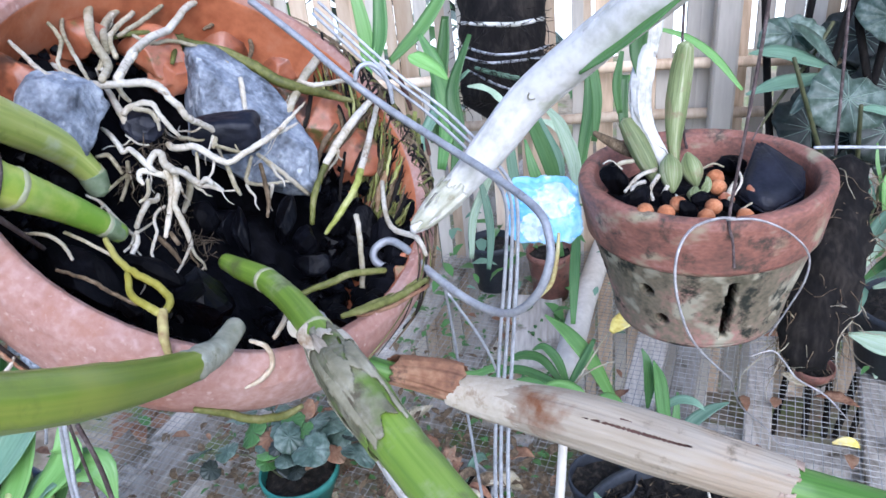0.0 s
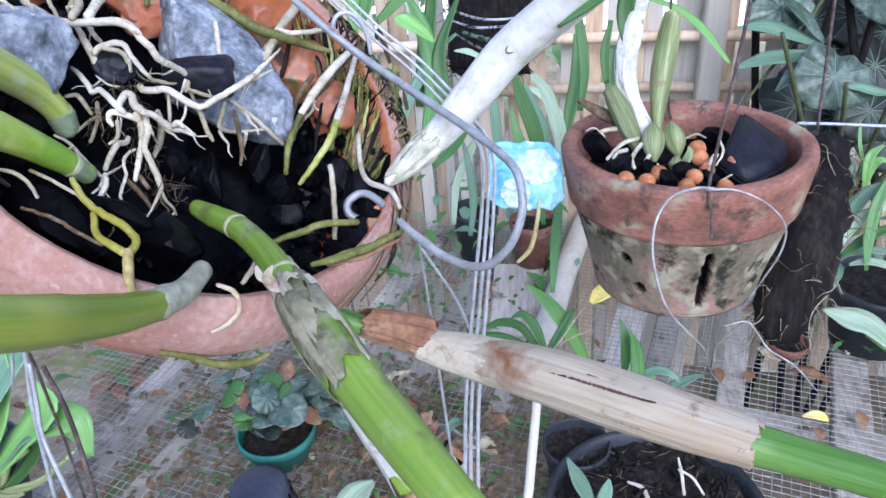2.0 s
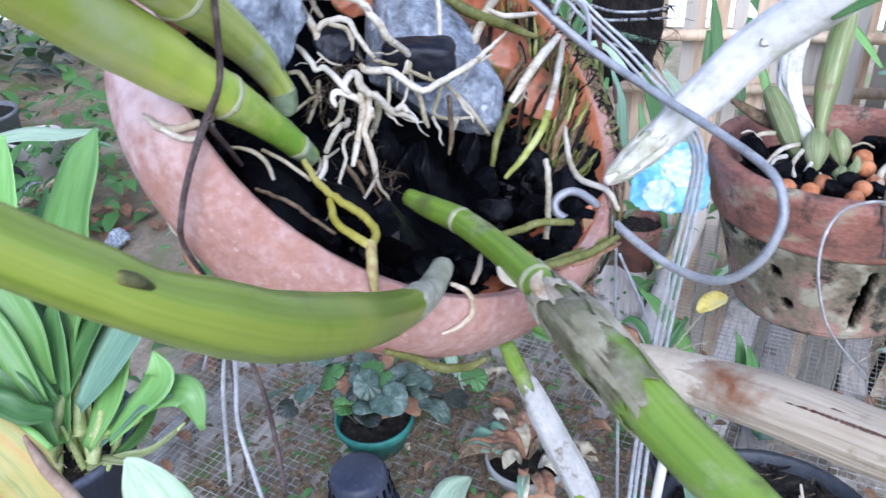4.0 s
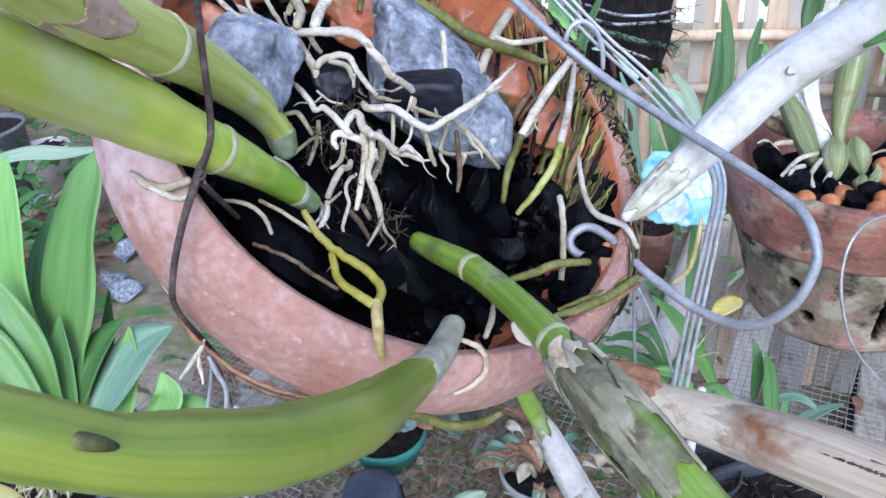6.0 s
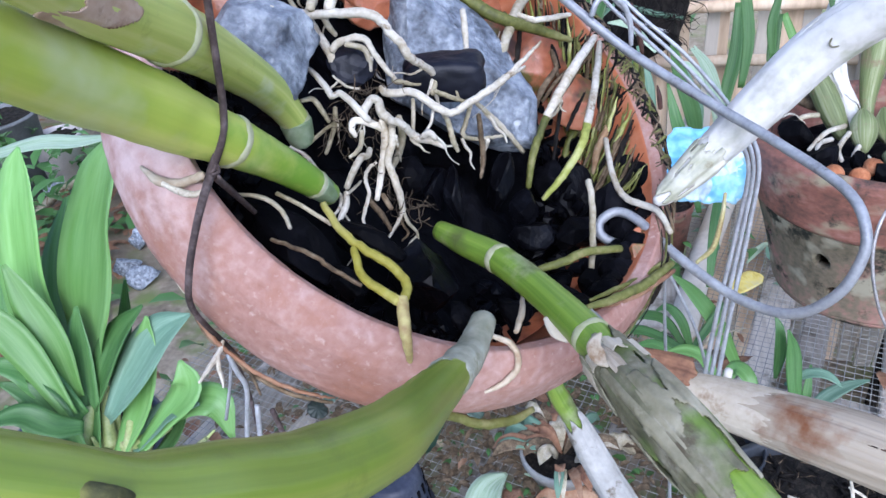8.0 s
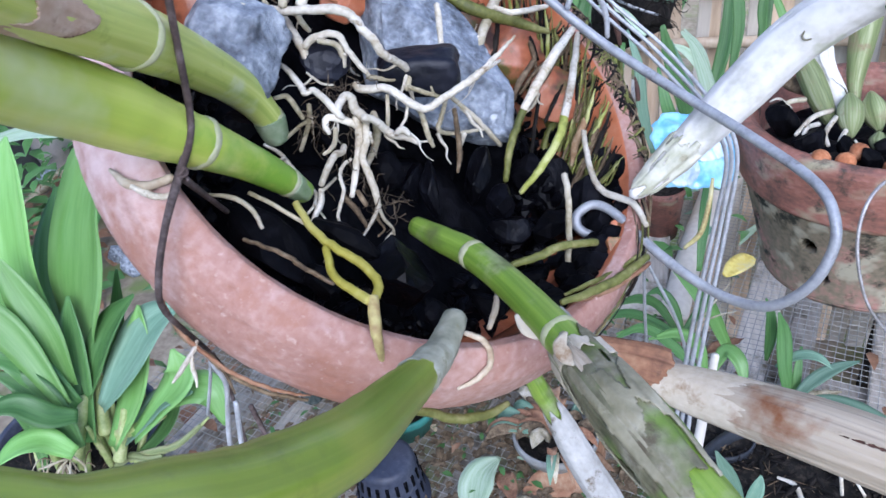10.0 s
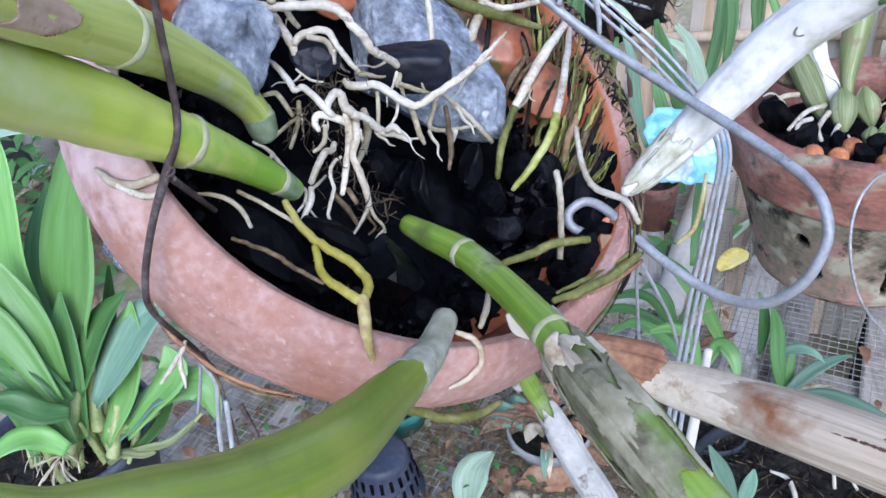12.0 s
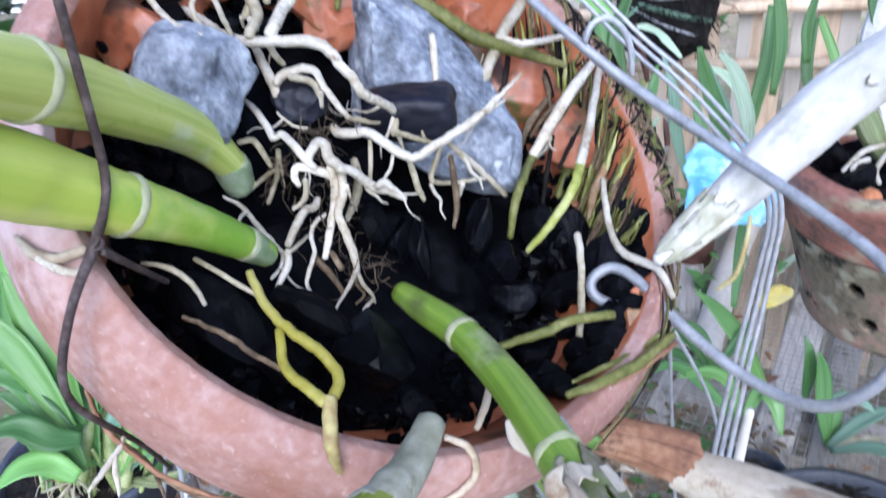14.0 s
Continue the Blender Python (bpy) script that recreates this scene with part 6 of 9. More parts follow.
T("root", [(-0.1110, 0.1895, 0.9100, 0.00028), (-0.1064, 0.1858, 0.9048, 0.00048), (-0.1017, 0.1852, 0.9006, 0.00055), (-0.0949, 0.1839, 0.8944, 0.00055), (-0.0871, 0.1852, 0.8882, 0.00055), (-0.0796, 0.1889, 0.8831, 0.00042)], M_FIBRE, orchid)
T("root", [(-0.1007, 0.1849, 0.9010, 0.00027), (-0.0980, 0.1845, 0.8986, 0.00041), (-0.0952, 0.1828, 0.8956, 0.00041), (-0.0925, 0.1802, 0.8924, 0.00027)], M_FIBRE, orchid)
T("root", [(-0.1016, 0.1851, 0.9039, 0.00041), (-0.1015, 0.1828, 0.9029, 0.00061), (-0.1019, 0.1794, 0.9021, 0.00061), (-0.1022, 0.1766, 0.9015, 0.00054), (-0.1027, 0.1740, 0.9009, 0.00027)], M_ROOT, orchid)
T("root", [(-0.1015, 0.1816, 0.9026, 0.00047), (-0.1006, 0.1794, 0.9010, 0.00054), (-0.0993, 0.1777, 0.8994, 0.00047), (-0.0984, 0.1760, 0.8980, 0.00020)], M_ROOT, orchid)
L("scrap", [(-0.1148, 0.1922, 0.9162, 0.00042), (-0.1130, 0.1922, 0.9147, 0.00154), (-0.1109, 0.1919, 0.9128, 0.00181), (-0.1089, 0.1909, 0.9108, 0.00056)], M_CREAM, orchid, fold=0.6, wave=0.2)

T("wire", [(-0.0815, 0.1943, 1.0079, 0.00074), (-0.0870, 0.1972, 0.9884, 0.00080), (-0.0894, 0.1981, 0.9784, 0.00080), (-0.0913, 0.1981, 0.9654, 0.00080), (-0.0923, 0.1973, 0.9562, 0.00082), (-0.0928, 0.1948, 0.9513, 0.00083), (-0.0962, 0.1925, 0.9446, 0.00100), (-0.0959, 0.1830, 0.9386, 0.00082), (-0.0980, 0.1774, 0.9285, 0.00079), (-0.1023, 0.1801, 0.9167, 0.00072), (-0.1038, 0.1889, 0.8981, 0.00060), (-0.1030, 0.1928, 0.8857, 0.00045)], M_RUSTWIRE, rust_wire)
T("wire", [(-0.1204, 0.2075, 0.8772, 0.00069), (-0.1197, 0.2078, 0.8707, 0.00076), (-0.1191, 0.2087, 0.8633, 0.00078), (-0.1222, 0.2085, 0.8513, 0.00075), (-0.1253, 0.2081, 0.8389, 0.00078), (-0.1284, 0.2073, 0.8196, 0.00077), (-0.1316, 0.2056, 0.7943, 0.00076)], M_WIRE, rust_wire)
T("wire", [(-0.0969, 0.1933, 0.9442, 0.00093), (-0.0976, 0.2003, 0.9349, 0.00075), (-0.0991, 0.2081, 0.9253, 0.00067)], M_RUSTWIRE, rust_wire)
T("hook", [(-0.0698, 0.3230, 0.9683, 0.00140), (-0.0496, 0.3150, 0.9541, 0.00138), (-0.0333, 0.3063, 0.9425, 0.00143), (-0.0159, 0.3002, 0.9303, 0.00150), (0.0073, 0.2859, 0.9202, 0.00150), (0.0261, 0.2687, 0.9150, 0.00145), (0.0398, 0.2532, 0.9108, 0.00143), (0.0436, 0.2440, 0.9054, 0.00138), (0.0433, 0.2406, 0.8976, 0.00140), (0.0390, 0.2394, 0.8875, 0.00144), (0.0304, 0.2428, 0.8784, 0.00145), (0.0175, 0.2521, 0.8756, 0.00147), (0.0018, 0.2634, 0.8803, 0.00154), (-0.0103, 0.2740, 0.8858, 0.00152), (-0.0174, 0.2776, 0.8869, 0.00155), (-0.0224, 0.2754, 0.8843, 0.00156), (-0.0217, 0.2729, 0.8807, 0.00156), (-0.0161, 0.2727, 0.8780, 0.00156), (-0.0102, 0.2751, 0.8787, 0.00148)], M_WIRE, hook_wire)
T("strand", [(-0.0457, 0.3265, 0.9628, 0.00062), (-0.0192, 0.3221, 0.9368, 0.00063), (-0.0009, 0.3216, 0.9198, 0.00064), (0.0163, 0.3194, 0.9009, 0.00075), (0.0254, 0.3172, 0.8853, 0.00077), (0.0249, 0.3162, 0.8584, 0.00081), (0.0207, 0.3090, 0.8159, 0.00087), (0.0160, 0.2942, 0.7636, 0.00093), (0.0144, 0.2793, 0.6925, 0.00102)], M_WIRE, hook_wire)
T("strand", [(-0.0453, 0.3304, 0.9644, 0.00062), (-0.0173, 0.3251, 0.9367, 0.00064), (0.0017, 0.3248, 0.9195, 0.00065), (0.0187, 0.3221, 0.9000, 0.00076), (0.0275, 0.3197, 0.8844, 0.00077), (0.0272, 0.3185, 0.8569, 0.00082), (0.0234, 0.3112, 0.8143, 0.00088), (0.0191, 0.2963, 0.7617, 0.00094), (0.0178, 0.2812, 0.6902, 0.00103)], M_WIRE, hook_wire)
T("strand", [(-0.0461, 0.3231, 0.9619, 0.00061), (-0.0207, 0.3186, 0.9363, 0.00063), (-0.0026, 0.3181, 0.9193, 0.00064), (0.0145, 0.3160, 0.9005, 0.00075), (0.0236, 0.3142, 0.8856, 0.00076), (0.0227, 0.3140, 0.8597, 0.00081), (0.0180, 0.3068, 0.8176, 0.00087), (0.0137, 0.2923, 0.7655, 0.00093), (0.0119, 0.2775, 0.6947, 0.00102)], M_WIRE, hook_wire)
T("thin_wire", [(-0.0017, 0.2960, 0.8564, 0.00059), (-0.0000, 0.2963, 0.8251, 0.00063), (0.0042, 0.2886, 0.7784, 0.00068), (0.0075, 0.2867, 0.7226, 0.00074)], M_WIRE, hook_wire)
T("thin_wire", [(-0.0001, 0.2938, 0.8528, 0.00059), (0.0114, 0.3029, 0.8204, 0.00064), (0.0180, 0.3054, 0.7950, 0.00068)], M_WIRE, hook_wire)
T("root", [(-0.0181, 0.3425, 0.9120, 0.00142), (-0.0179, 0.3296, 0.9047, 0.00159), (-0.0187, 0.3197, 0.8965, 0.00157), (-0.0190, 0.3112, 0.8857, 0.00137)], M_OLIVE, orchid)
T("root", [(-0.0154, 0.3413, 0.9093, 0.00142), (-0.0152, 0.3299, 0.9025, 0.00159), (-0.0149, 0.3210, 0.8937, 0.00138), (-0.0163, 0.3138, 0.8842, 0.00119)], M_OLIVE, orchid)
T("root", [(-0.0191, 0.3285, 0.9094, 0.00137), (-0.0177, 0.3177, 0.9017, 0.00154), (-0.0183, 0.3082, 0.8949, 0.00133), (-0.0190, 0.3033, 0.8856, 0.00096)], M_ROOT2, orchid)
T("root", [(-0.0319, 0.3245, 0.8985, 0.00141), (-0.0351, 0.3167, 0.8958, 0.00158), (-0.0374, 0.3105, 0.8902, 0.00138), (-0.0389, 0.3051, 0.8842, 0.00118)], M_OLIVE, orchid)
T("root", [(-0.0287, 0.3219, 0.8976, 0.00119), (-0.0310, 0.3153, 0.8932, 0.00138), (-0.0328, 0.3124, 0.8870, 0.00119)], M_OLIVE, orchid)
T("root", [(-0.0128, 0.3309, 0.9062, 0.00119), (-0.0113, 0.3227, 0.8994, 0.00137), (-0.0121, 0.3130, 0.8913, 0.00116), (-0.0131, 0.3084, 0.8851, 0.00097)], M_OLIVE, orchid)
T("root", [(-0.0228, 0.3218, 0.9061, 0.00117), (-0.0229, 0.3122, 0.9002, 0.00134), (-0.0262, 0.3060, 0.8927, 0.00134), (-0.0271, 0.3045, 0.8848, 0.00097)], M_RUST, orchid)
T("root", [(-0.0398, 0.3093, 0.9217, 0.00092), (-0.0436, 0.3022, 0.9170, 0.00109), (-0.0458, 0.2969, 0.9116, 0.00091), (-0.0475, 0.2930, 0.9035, 0.00073)], M_FIBRE, orchid)
T("root", [(-0.0311, 0.3313, 0.9247, 0.00097), (-0.0348, 0.3123, 0.9184, 0.00130), (-0.0399, 0.3012, 0.9135, 0.00109), (-0.0438, 0.2939, 0.9061, 0.00073)], M_FIBRE, orchid)
T("root", [(-0.0578, 0.3330, 0.9207, 0.00100), (-0.0583, 0.3249, 0.9156, 0.00119), (-0.0591, 0.3159, 0.9132, 0.00078)], M_FIBRE, orchid)
T("root", [(-0.0486, 0.3411, 0.9185, 0.00061), (-0.0458, 0.3343, 0.9137, 0.00061), (-0.0440, 0.3279, 0.9100, 0.00050)], M_FIBRE, orchid)
T("root", [(-0.0515, 0.3097, 0.9399, 0.00080), (-0.0465, 0.3111, 0.9375, 0.00097), (-0.0399, 0.3208, 0.9353, 0.00099), (-0.0369, 0.3258, 0.9344, 0.00067)], M_ROOT, orchid)
wall_roots()
tangle()

stone((-0.1071, 0.2463, 0.9515), (0.0132, 0.0140, 0.0070), (58, 23, -3), 3, M_STONE)
stone((-0.0713, 0.2964, 0.9276), (0.0320, 0.0176, 0.0112), (52, 38, -15), 8, M_STONE)
block_coal((-0.0670, 0.2714, 0.9345), (0.0116, 0.0064, 0.0060), (6, 5, 13), 21)
coal((-0.0901, 0.2614, 0.9427), (0.0070, 0.0066, 0.0052), (53, 14, 7), 22, M_CHAR_BLUE)
coal((-0.0637, 0.2214, 0.8979), (0.0125, 0.0110, 0.0094), (48, 30, -6), 23, M_CHAR_WET)
coal((-0.0784, 0.2238, 0.9071), (0.0140, 0.0059, 0.0069), (50, 26, -3), 24, M_CHAR)
coal((-0.0946, 0.2112, 0.9151), (0.0174, 0.0077, 0.0075), (46, 34, -11), 25, M_CHAR)
coal((-0.0521, 0.2696, 0.8993), (0.0040, 0.0112, 0.0061), (54, 13, 8), 26, M_CHAR_WET)
coal((-0.0637, 0.2576, 0.9023), (0.0033, 0.0100, 0.0053), (54, -5, 21), 27, M_CHAR_WET)
coal((-0.0700, 0.2605, 0.9032), (0.0039, 0.0084, 0.0049), (54, 9, 11), 28, M_CHAR_WET)
coal((-0.0447, 0.2652, 0.8942), (0.0049, 0.0060, 0.0044), (54, 11, 10), 29, M_CHAR_WET)
coal((-0.0421, 0.2610, 0.8879), (0.0077, 0.0051, 0.0051), (53, 14, 7), 30, M_CHAR_WET)
coal((-0.0333, 0.2979, 0.8796), (0.0107, 0.0126, 0.0093), (53, 14, 7), 31, M_CHAR_WET)
coal((-0.0218, 0.2673, 0.8728), (0.0088, 0.0053, 0.0057), (54, -10, 25), 32, M_CHAR)
coal((-0.0338, 0.2529, 0.8753), (0.0076, 0.0059, 0.0054), (54, 6, 13), 33, M_CHAR)
coal((-0.0788, 0.2594, 0.9076), (0.0075, 0.0075, 0.0060), (54, 6, 13), 34, M_CHAR)
coal((-0.1110, 0.2413, 0.9313), (0.0061, 0.0061, 0.0049), (54, 6, 13), 35, M_CHAR)
coal((-0.0553, 0.2535, 0.8883), (0.0067, 0.0050, 0.0047), (51, 22, 1), 36, M_CHAR)
coal((-0.0417, 0.2321, 0.8801), (0.0071, 0.0055, 0.0050), (51, 22, 1), 37, M_CHAR)
coal((-0.0938, 0.2562, 0.9220), (0.0077, 0.0048, 0.0050), (58, 23, -3), 38, M_CHAR)
coal((-0.1095, 0.3305, 0.9557), (0.0138, 0.0103, 0.0096), (58, 23, -3), 39, M_CHAR)
coal((-0.1298, 0.2684, 0.9595), (0.0086, 0.0067, 0.0061), (60, -12, 18), 40, M_CHAR)

wedge_coal([(0.1938, 0.6202, 0.7816), (0.1711, 0.5702, 0.7580), (0.1889, 0.5488, 0.7513), (0.2201, 0.5702, 0.7565), (0.2274, 0.6029, 0.7626), (0.2037, 0.6459, 0.7638), (0.2338, 0.6305, 0.7472), (0.1817, 0.6006, 0.7323), (0.2282, 0.6051, 0.7203)])
coal((0.0839, 0.5725, 0.7720), (0.0150, 0.0128, 0.0111), (60, 14, 3), 52, M_CHAR)
coal((0.0993, 0.5542, 0.7654), (0.0125, 0.0094, 0.0088), (60, 6, 8), 53, M_CHAR)
coal((0.1809, 0.6483, 0.7483), (0.0142, 0.0118, 0.0104), (58, 23, -3), 54, M_CHAR)
coal((0.1318, 0.5400, 0.7601), (0.0101, 0.0081, 0.0073), (58, 23, -3), 55, M_CHAR)
pellet((0.1018, 0.5360, 0.7634), (0.0063, 0.0059, 0.0061), (60, 6, 8), 61, M_BALL)
pellet((0.1166, 0.5348, 0.7623), (0.0063, 0.0059, 0.0061), (60, 6, 8), 62, M_BALL)
pellet((0.1262, 0.5464, 0.7629), (0.0063, 0.0059, 0.0061), (60, 6, 8), 63, M_BALL)
pellet((0.1445, 0.5355, 0.7580), (0.0062, 0.0058, 0.0060), (60, 6, 8), 64, M_BALL)
pellet((0.1516, 0.5492, 0.7590), (0.0063, 0.0059, 0.0061), (60, 6, 8), 65, M_BALL)
pellet((0.1598, 0.5803, 0.7593), (0.0066, 0.0062, 0.0064), (60, 6, 8), 66, M_BALL)
pellet((0.1730, 0.5442, 0.7532), (0.0063, 0.0059, 0.0061), (60, 6, 8), 67, M_BALL)
pellet((0.1597, 0.5931, 0.7614), (0.0068, 0.0063, 0.0065), (60, 6, 8), 68, M_BALL)
T("bulb", [(0.1251, 0.5672, 0.7629, 0.00191), (0.1242, 0.5732, 0.7695, 0.00726), (0.1238, 0.5803, 0.7779, 0.00805), (0.1235, 0.5873, 0.7841, 0.00231)], M_BULB, dendrobium, flute=1)
T("bulb", [(0.1438, 0.5784, 0.7617, 0.00193), (0.1417, 0.5843, 0.7685, 0.00735), (0.1396, 0.5901, 0.7753, 0.00737), (0.1383, 0.5957, 0.7814, 0.00234)], M_BULB, dendrobium, flute=1)
T("bulb", [(0.1389, 0.5594, 0.7588, 0.00263), (0.1399, 0.5628, 0.7623, 0.00527), (0.1410, 0.5666, 0.7665, 0.00227)], M_BULB, dendrobium, flute=1)
T("cane", [(0.1140, 0.5814, 0.7669, 0.00432), (0.1080, 0.5885, 0.7772, 0.00737), (0.0999, 0.5979, 0.7922, 0.00827), (0.0916, 0.6053, 0.8059, 0.00567)], M_BULB, dendrobium)
T("cane", [(0.1217, 0.5825, 0.7662, 0.00259), (0.1183, 0.5949, 0.7787, 0.00523), (0.1066, 0.6052, 0.8006, 0.00654), (0.1031, 0.6139, 0.8272, 0.00734), (0.1103, 0.6263, 0.8665, 0.00722), (0.1156, 0.6365, 0.9129, 0.00744)], M_WHITE, dendrobium)
torn("sheath", [(0.1183, 0.5949, 0.7787, 0.00567), (0.1066, 0.6052, 0.8006, 0.00654), (0.1031, 0.6139, 0.8272, 0.00734), (0.1103, 0.6263, 0.8665, 0.00722), (0.1156, 0.6365, 0.9129, 0.00744)], M_WHITE, dendrobium, seed=61, thr=-.35, puff=1.12, folds=.2, edge=.01, long=.03)
T("cane", [(0.1294, 0.5853, 0.7684, 0.00216), (0.1287, 0.6003, 0.7845, 0.00479), (0.1297, 0.6091, 0.8096, 0.00821), (0.1336, 0.6197, 0.8369, 0.00857), (0.1358, 0.6206, 0.8580, 0.00631)], M_BULB, dendrobium)
L("leaf", [(0.1061, 0.6116, 0.8322, 0.00428), (0.1009, 0.6186, 0.8564, 0.00637), (0.1054, 0.6237, 0.8840, 0.00625), (0.1130, 0.6308, 0.9140, 0.00409)], M_LEAF, dendrobium)
T("cane", [(0.1247, 0.6063, 0.7760, 0.00443), (0.0946, 0.6090, 0.7808, 0.00536), (0.0685, 0.6167, 0.7931, 0.00225)], M_FIBRE, dendrobium)
T("root", [(0.1136, 0.5806, 0.7758, 0.00171), (0.1004, 0.5715, 0.7748, 0.00170), (0.0894, 0.5595, 0.7677, 0.00126)], M_ROOT, dendrobium)
T("root", [(0.1151, 0.5740, 0.7740, 0.00170), (0.1081, 0.5632, 0.7677, 0.00168), (0.1095, 0.5546, 0.7626, 0.00125)], M_ROOT, dendrobium)
T("root", [(0.1045, 0.5700, 0.7707, 0.00170), (0.0957, 0.5624, 0.7708, 0.00168), (0.0943, 0.5525, 0.7641, 0.00125)], M_ROOT, dendrobium)
T("root", [(0.1206, 0.5660, 0.7683, 0.00168), (0.1166, 0.5566, 0.7637, 0.00167), (0.1212, 0.5496, 0.7601, 0.00103)], M_ROOT, dendrobium)
T("root", [(0.0972, 0.5862, 0.7809, 0.00173), (0.0865, 0.5836, 0.7801, 0.00173), (0.0822, 0.5797, 0.7749, 0.00130)], M_ROOT2, dendrobium)
T("root", [(0.1704, 0.5741, 0.7652, 0.00210), (0.1651, 0.5645, 0.7607, 0.00250), (0.1671, 0.5547, 0.7530, 0.00165)], M_ROOT2, dendrobium)

T("wire", [(0.1579, 0.4967, 0.7388, 0.00096), (0.1572, 0.5043, 0.7543, 0.00095), (0.1549, 0.5116, 0.7699, 0.00114), (0.1600, 0.5182, 0.8141, 0.00110), (0.1679, 0.5304, 0.8733, 0.00124), (0.1727, 0.5379, 0.9254, 0.00118)], M_RUSTWIRE, pot_wire)
T("wire", [(0.2583, 0.6346, 0.7588, 0.00113), (0.2591, 0.6480, 0.8123, 0.00132), (0.2587, 0.6566, 0.8580, 0.00128), (0.2571, 0.6647, 0.9132, 0.00124)], M_RUSTWIRE, pot_wire)
T("wire", [(0.1506, 0.6801, 0.7499, 0.00124), (0.1475, 0.6841, 0.7666, 0.00123), (0.1436, 0.6899, 0.8241, 0.00118), (0.1433, 0.6933, 0.8864, 0.00113)], M_RUSTWIRE, pot_wire)
T("wire", [(0.1572, 0.5051, 0.7720, 0.00105), (0.1457, 0.5017, 0.7741, 0.00105), (0.1285, 0.4934, 0.7717, 0.00104), (0.1180, 0.4809, 0.7598, 0.00104), (0.1173, 0.4705, 0.7357, 0.00104), (0.1282, 0.4603, 0.7042, 0.00090), (0.1547, 0.4590, 0.6725, 0.00077)], M_WIRE_OLD, pot_wire)
T("wire", [(0.1547, 0.4590, 0.6725, 0.00046), (0.1634, 0.4592, 0.6495, 0.00047), (0.1830, 0.4618, 0.6268, 0.00048), (0.1907, 0.4579, 0.6174, 0.00048), (0.2052, 0.4584, 0.6132, 0.00064)], M_WIRE_OLD, pot_wire)
T("wire", [(0.1516, 0.5039, 0.7719, 0.00090), (0.1720, 0.5068, 0.7699, 0.00090), (0.1922, 0.5055, 0.7607, 0.00075), (0.2065, 0.5048, 0.7444, 0.00076), (0.2059, 0.5005, 0.7269, 0.00077), (0.1971, 0.4981, 0.7054, 0.00063), (0.1859, 0.4950, 0.6835, 0.00064)], M_WIRE_OLD, pot_wire)
T("wire", [(0.1766, 0.5024, 0.6590, 0.00050), (0.1929, 0.5068, 0.6609, 0.00066), (0.2010, 0.5042, 0.6537, 0.00066), (0.2109, 0.4990, 0.6413, 0.00066), (0.2311, 0.4957, 0.6285, 0.00066), (0.2472, 0.4891, 0.6115, 0.00033)], M_WIRE_OLD, pot_wire)

wrapper()
T("stem", [(0.0400, 0.5480, 0.7400, 0.00120), (0.0385, 0.5370, 0.7270, 0.00170), (0.0340, 0.5270, 0.7090, 0.00190), (0.0240, 0.5233, 0.6980, 0.00140)], M_YEL3, flower_stem)
T("stick", [(0.0435, 0.4423, 0.6742, 0.00247), (0.0422, 0.4439, 0.6423, 0.00295), (0.0396, 0.4394, 0.6030, 0.00345), (0.0364, 0.4310, 0.5586, 0.00358), (0.0352, 0.4265, 0.5184, 0.00372), (0.0405, 0.4754, 0.3360, 0.00468)], M_POST, white_stick)

teal_pot((-0.2747, 0.6482, 0.3750), 0.0474)
navy_pot((-0.2541, 0.5430, 0.4000), 0.0388)
black_pot((0.0781, 0.6335, 0.3950), 0.0369)
soil_tub((0.1536, 0.5468, 0.4000), 0.1075)
orchid_pot((-0.5900, 0.4970, 0.4320), 0.0910)
black_pot((-0.0820, 1.1120, 0.4200), 0.0385)
clay_saucer((0.0137, 1.0793, 0.4200), 0.0372)
black_pot((0.4700, 0.9112, 0.4300), 0.0623)
grey_pot((-1.8863, 1.7086, 0.2600), 0.1128)
white_pot((-1.7515, 1.7536, 0.1800), 0.0784)
clay_saucer((0.3597, 0.8753, 0.3550), 0.0263)
grey_tub((-0.0883, 0.6284, 0.3720), 0.0470)
L("leaf", [(-0.5690, 0.4993, 0.4900, 0.00884), (-0.5797, 0.5131, 0.5355, 0.01815), (-0.5914, 0.5307, 0.6089, 0.02677), (-0.5878, 0.5538, 0.6810, 0.02735), (-0.5841, 0.5726, 0.7267, 0.01683), (-0.5813, 0.5806, 0.7478, 0.00200)], M_LEAF_BRIGHT, left_orchid)
L("leaf", [(-0.5498, 0.4961, 0.4960, 0.00944), (-0.5417, 0.5209, 0.5481, 0.02147), (-0.5265, 0.5352, 0.6035, 0.03609), (-0.5110, 0.5579, 0.6690, 0.03502), (-0.4904, 0.5727, 0.7226, 0.02607), (-0.4793, 0.5859, 0.7564, 0.00321)], M_LEAF_BRIGHT, left_orchid)
L("leaf", [(-0.5748, 0.5145, 0.4947, 0.00672), (-0.5889, 0.5460, 0.5676, 0.01473), (-0.5879, 0.5736, 0.6274, 0.01525), (-0.5745, 0.6015, 0.6814, 0.00215)], M_LEAF, left_orchid)
L("leaf", [(-0.5368, 0.4806, 0.5292, 0.00833), (-0.5493, 0.4955, 0.5772, 0.01504), (-0.5687, 0.5047, 0.6204, 0.01481), (-0.5856, 0.5127, 0.6606, 0.00265)], M_LEAF_BRIGHT, left_orchid)
L("leaf", [(-0.5291, 0.4844, 0.5108, 0.00775), (-0.5115, 0.5045, 0.5513, 0.01735), (-0.4920, 0.5180, 0.5816, 0.01641), (-0.4666, 0.5311, 0.6082, 0.00202)], M_LEAF, left_orchid)
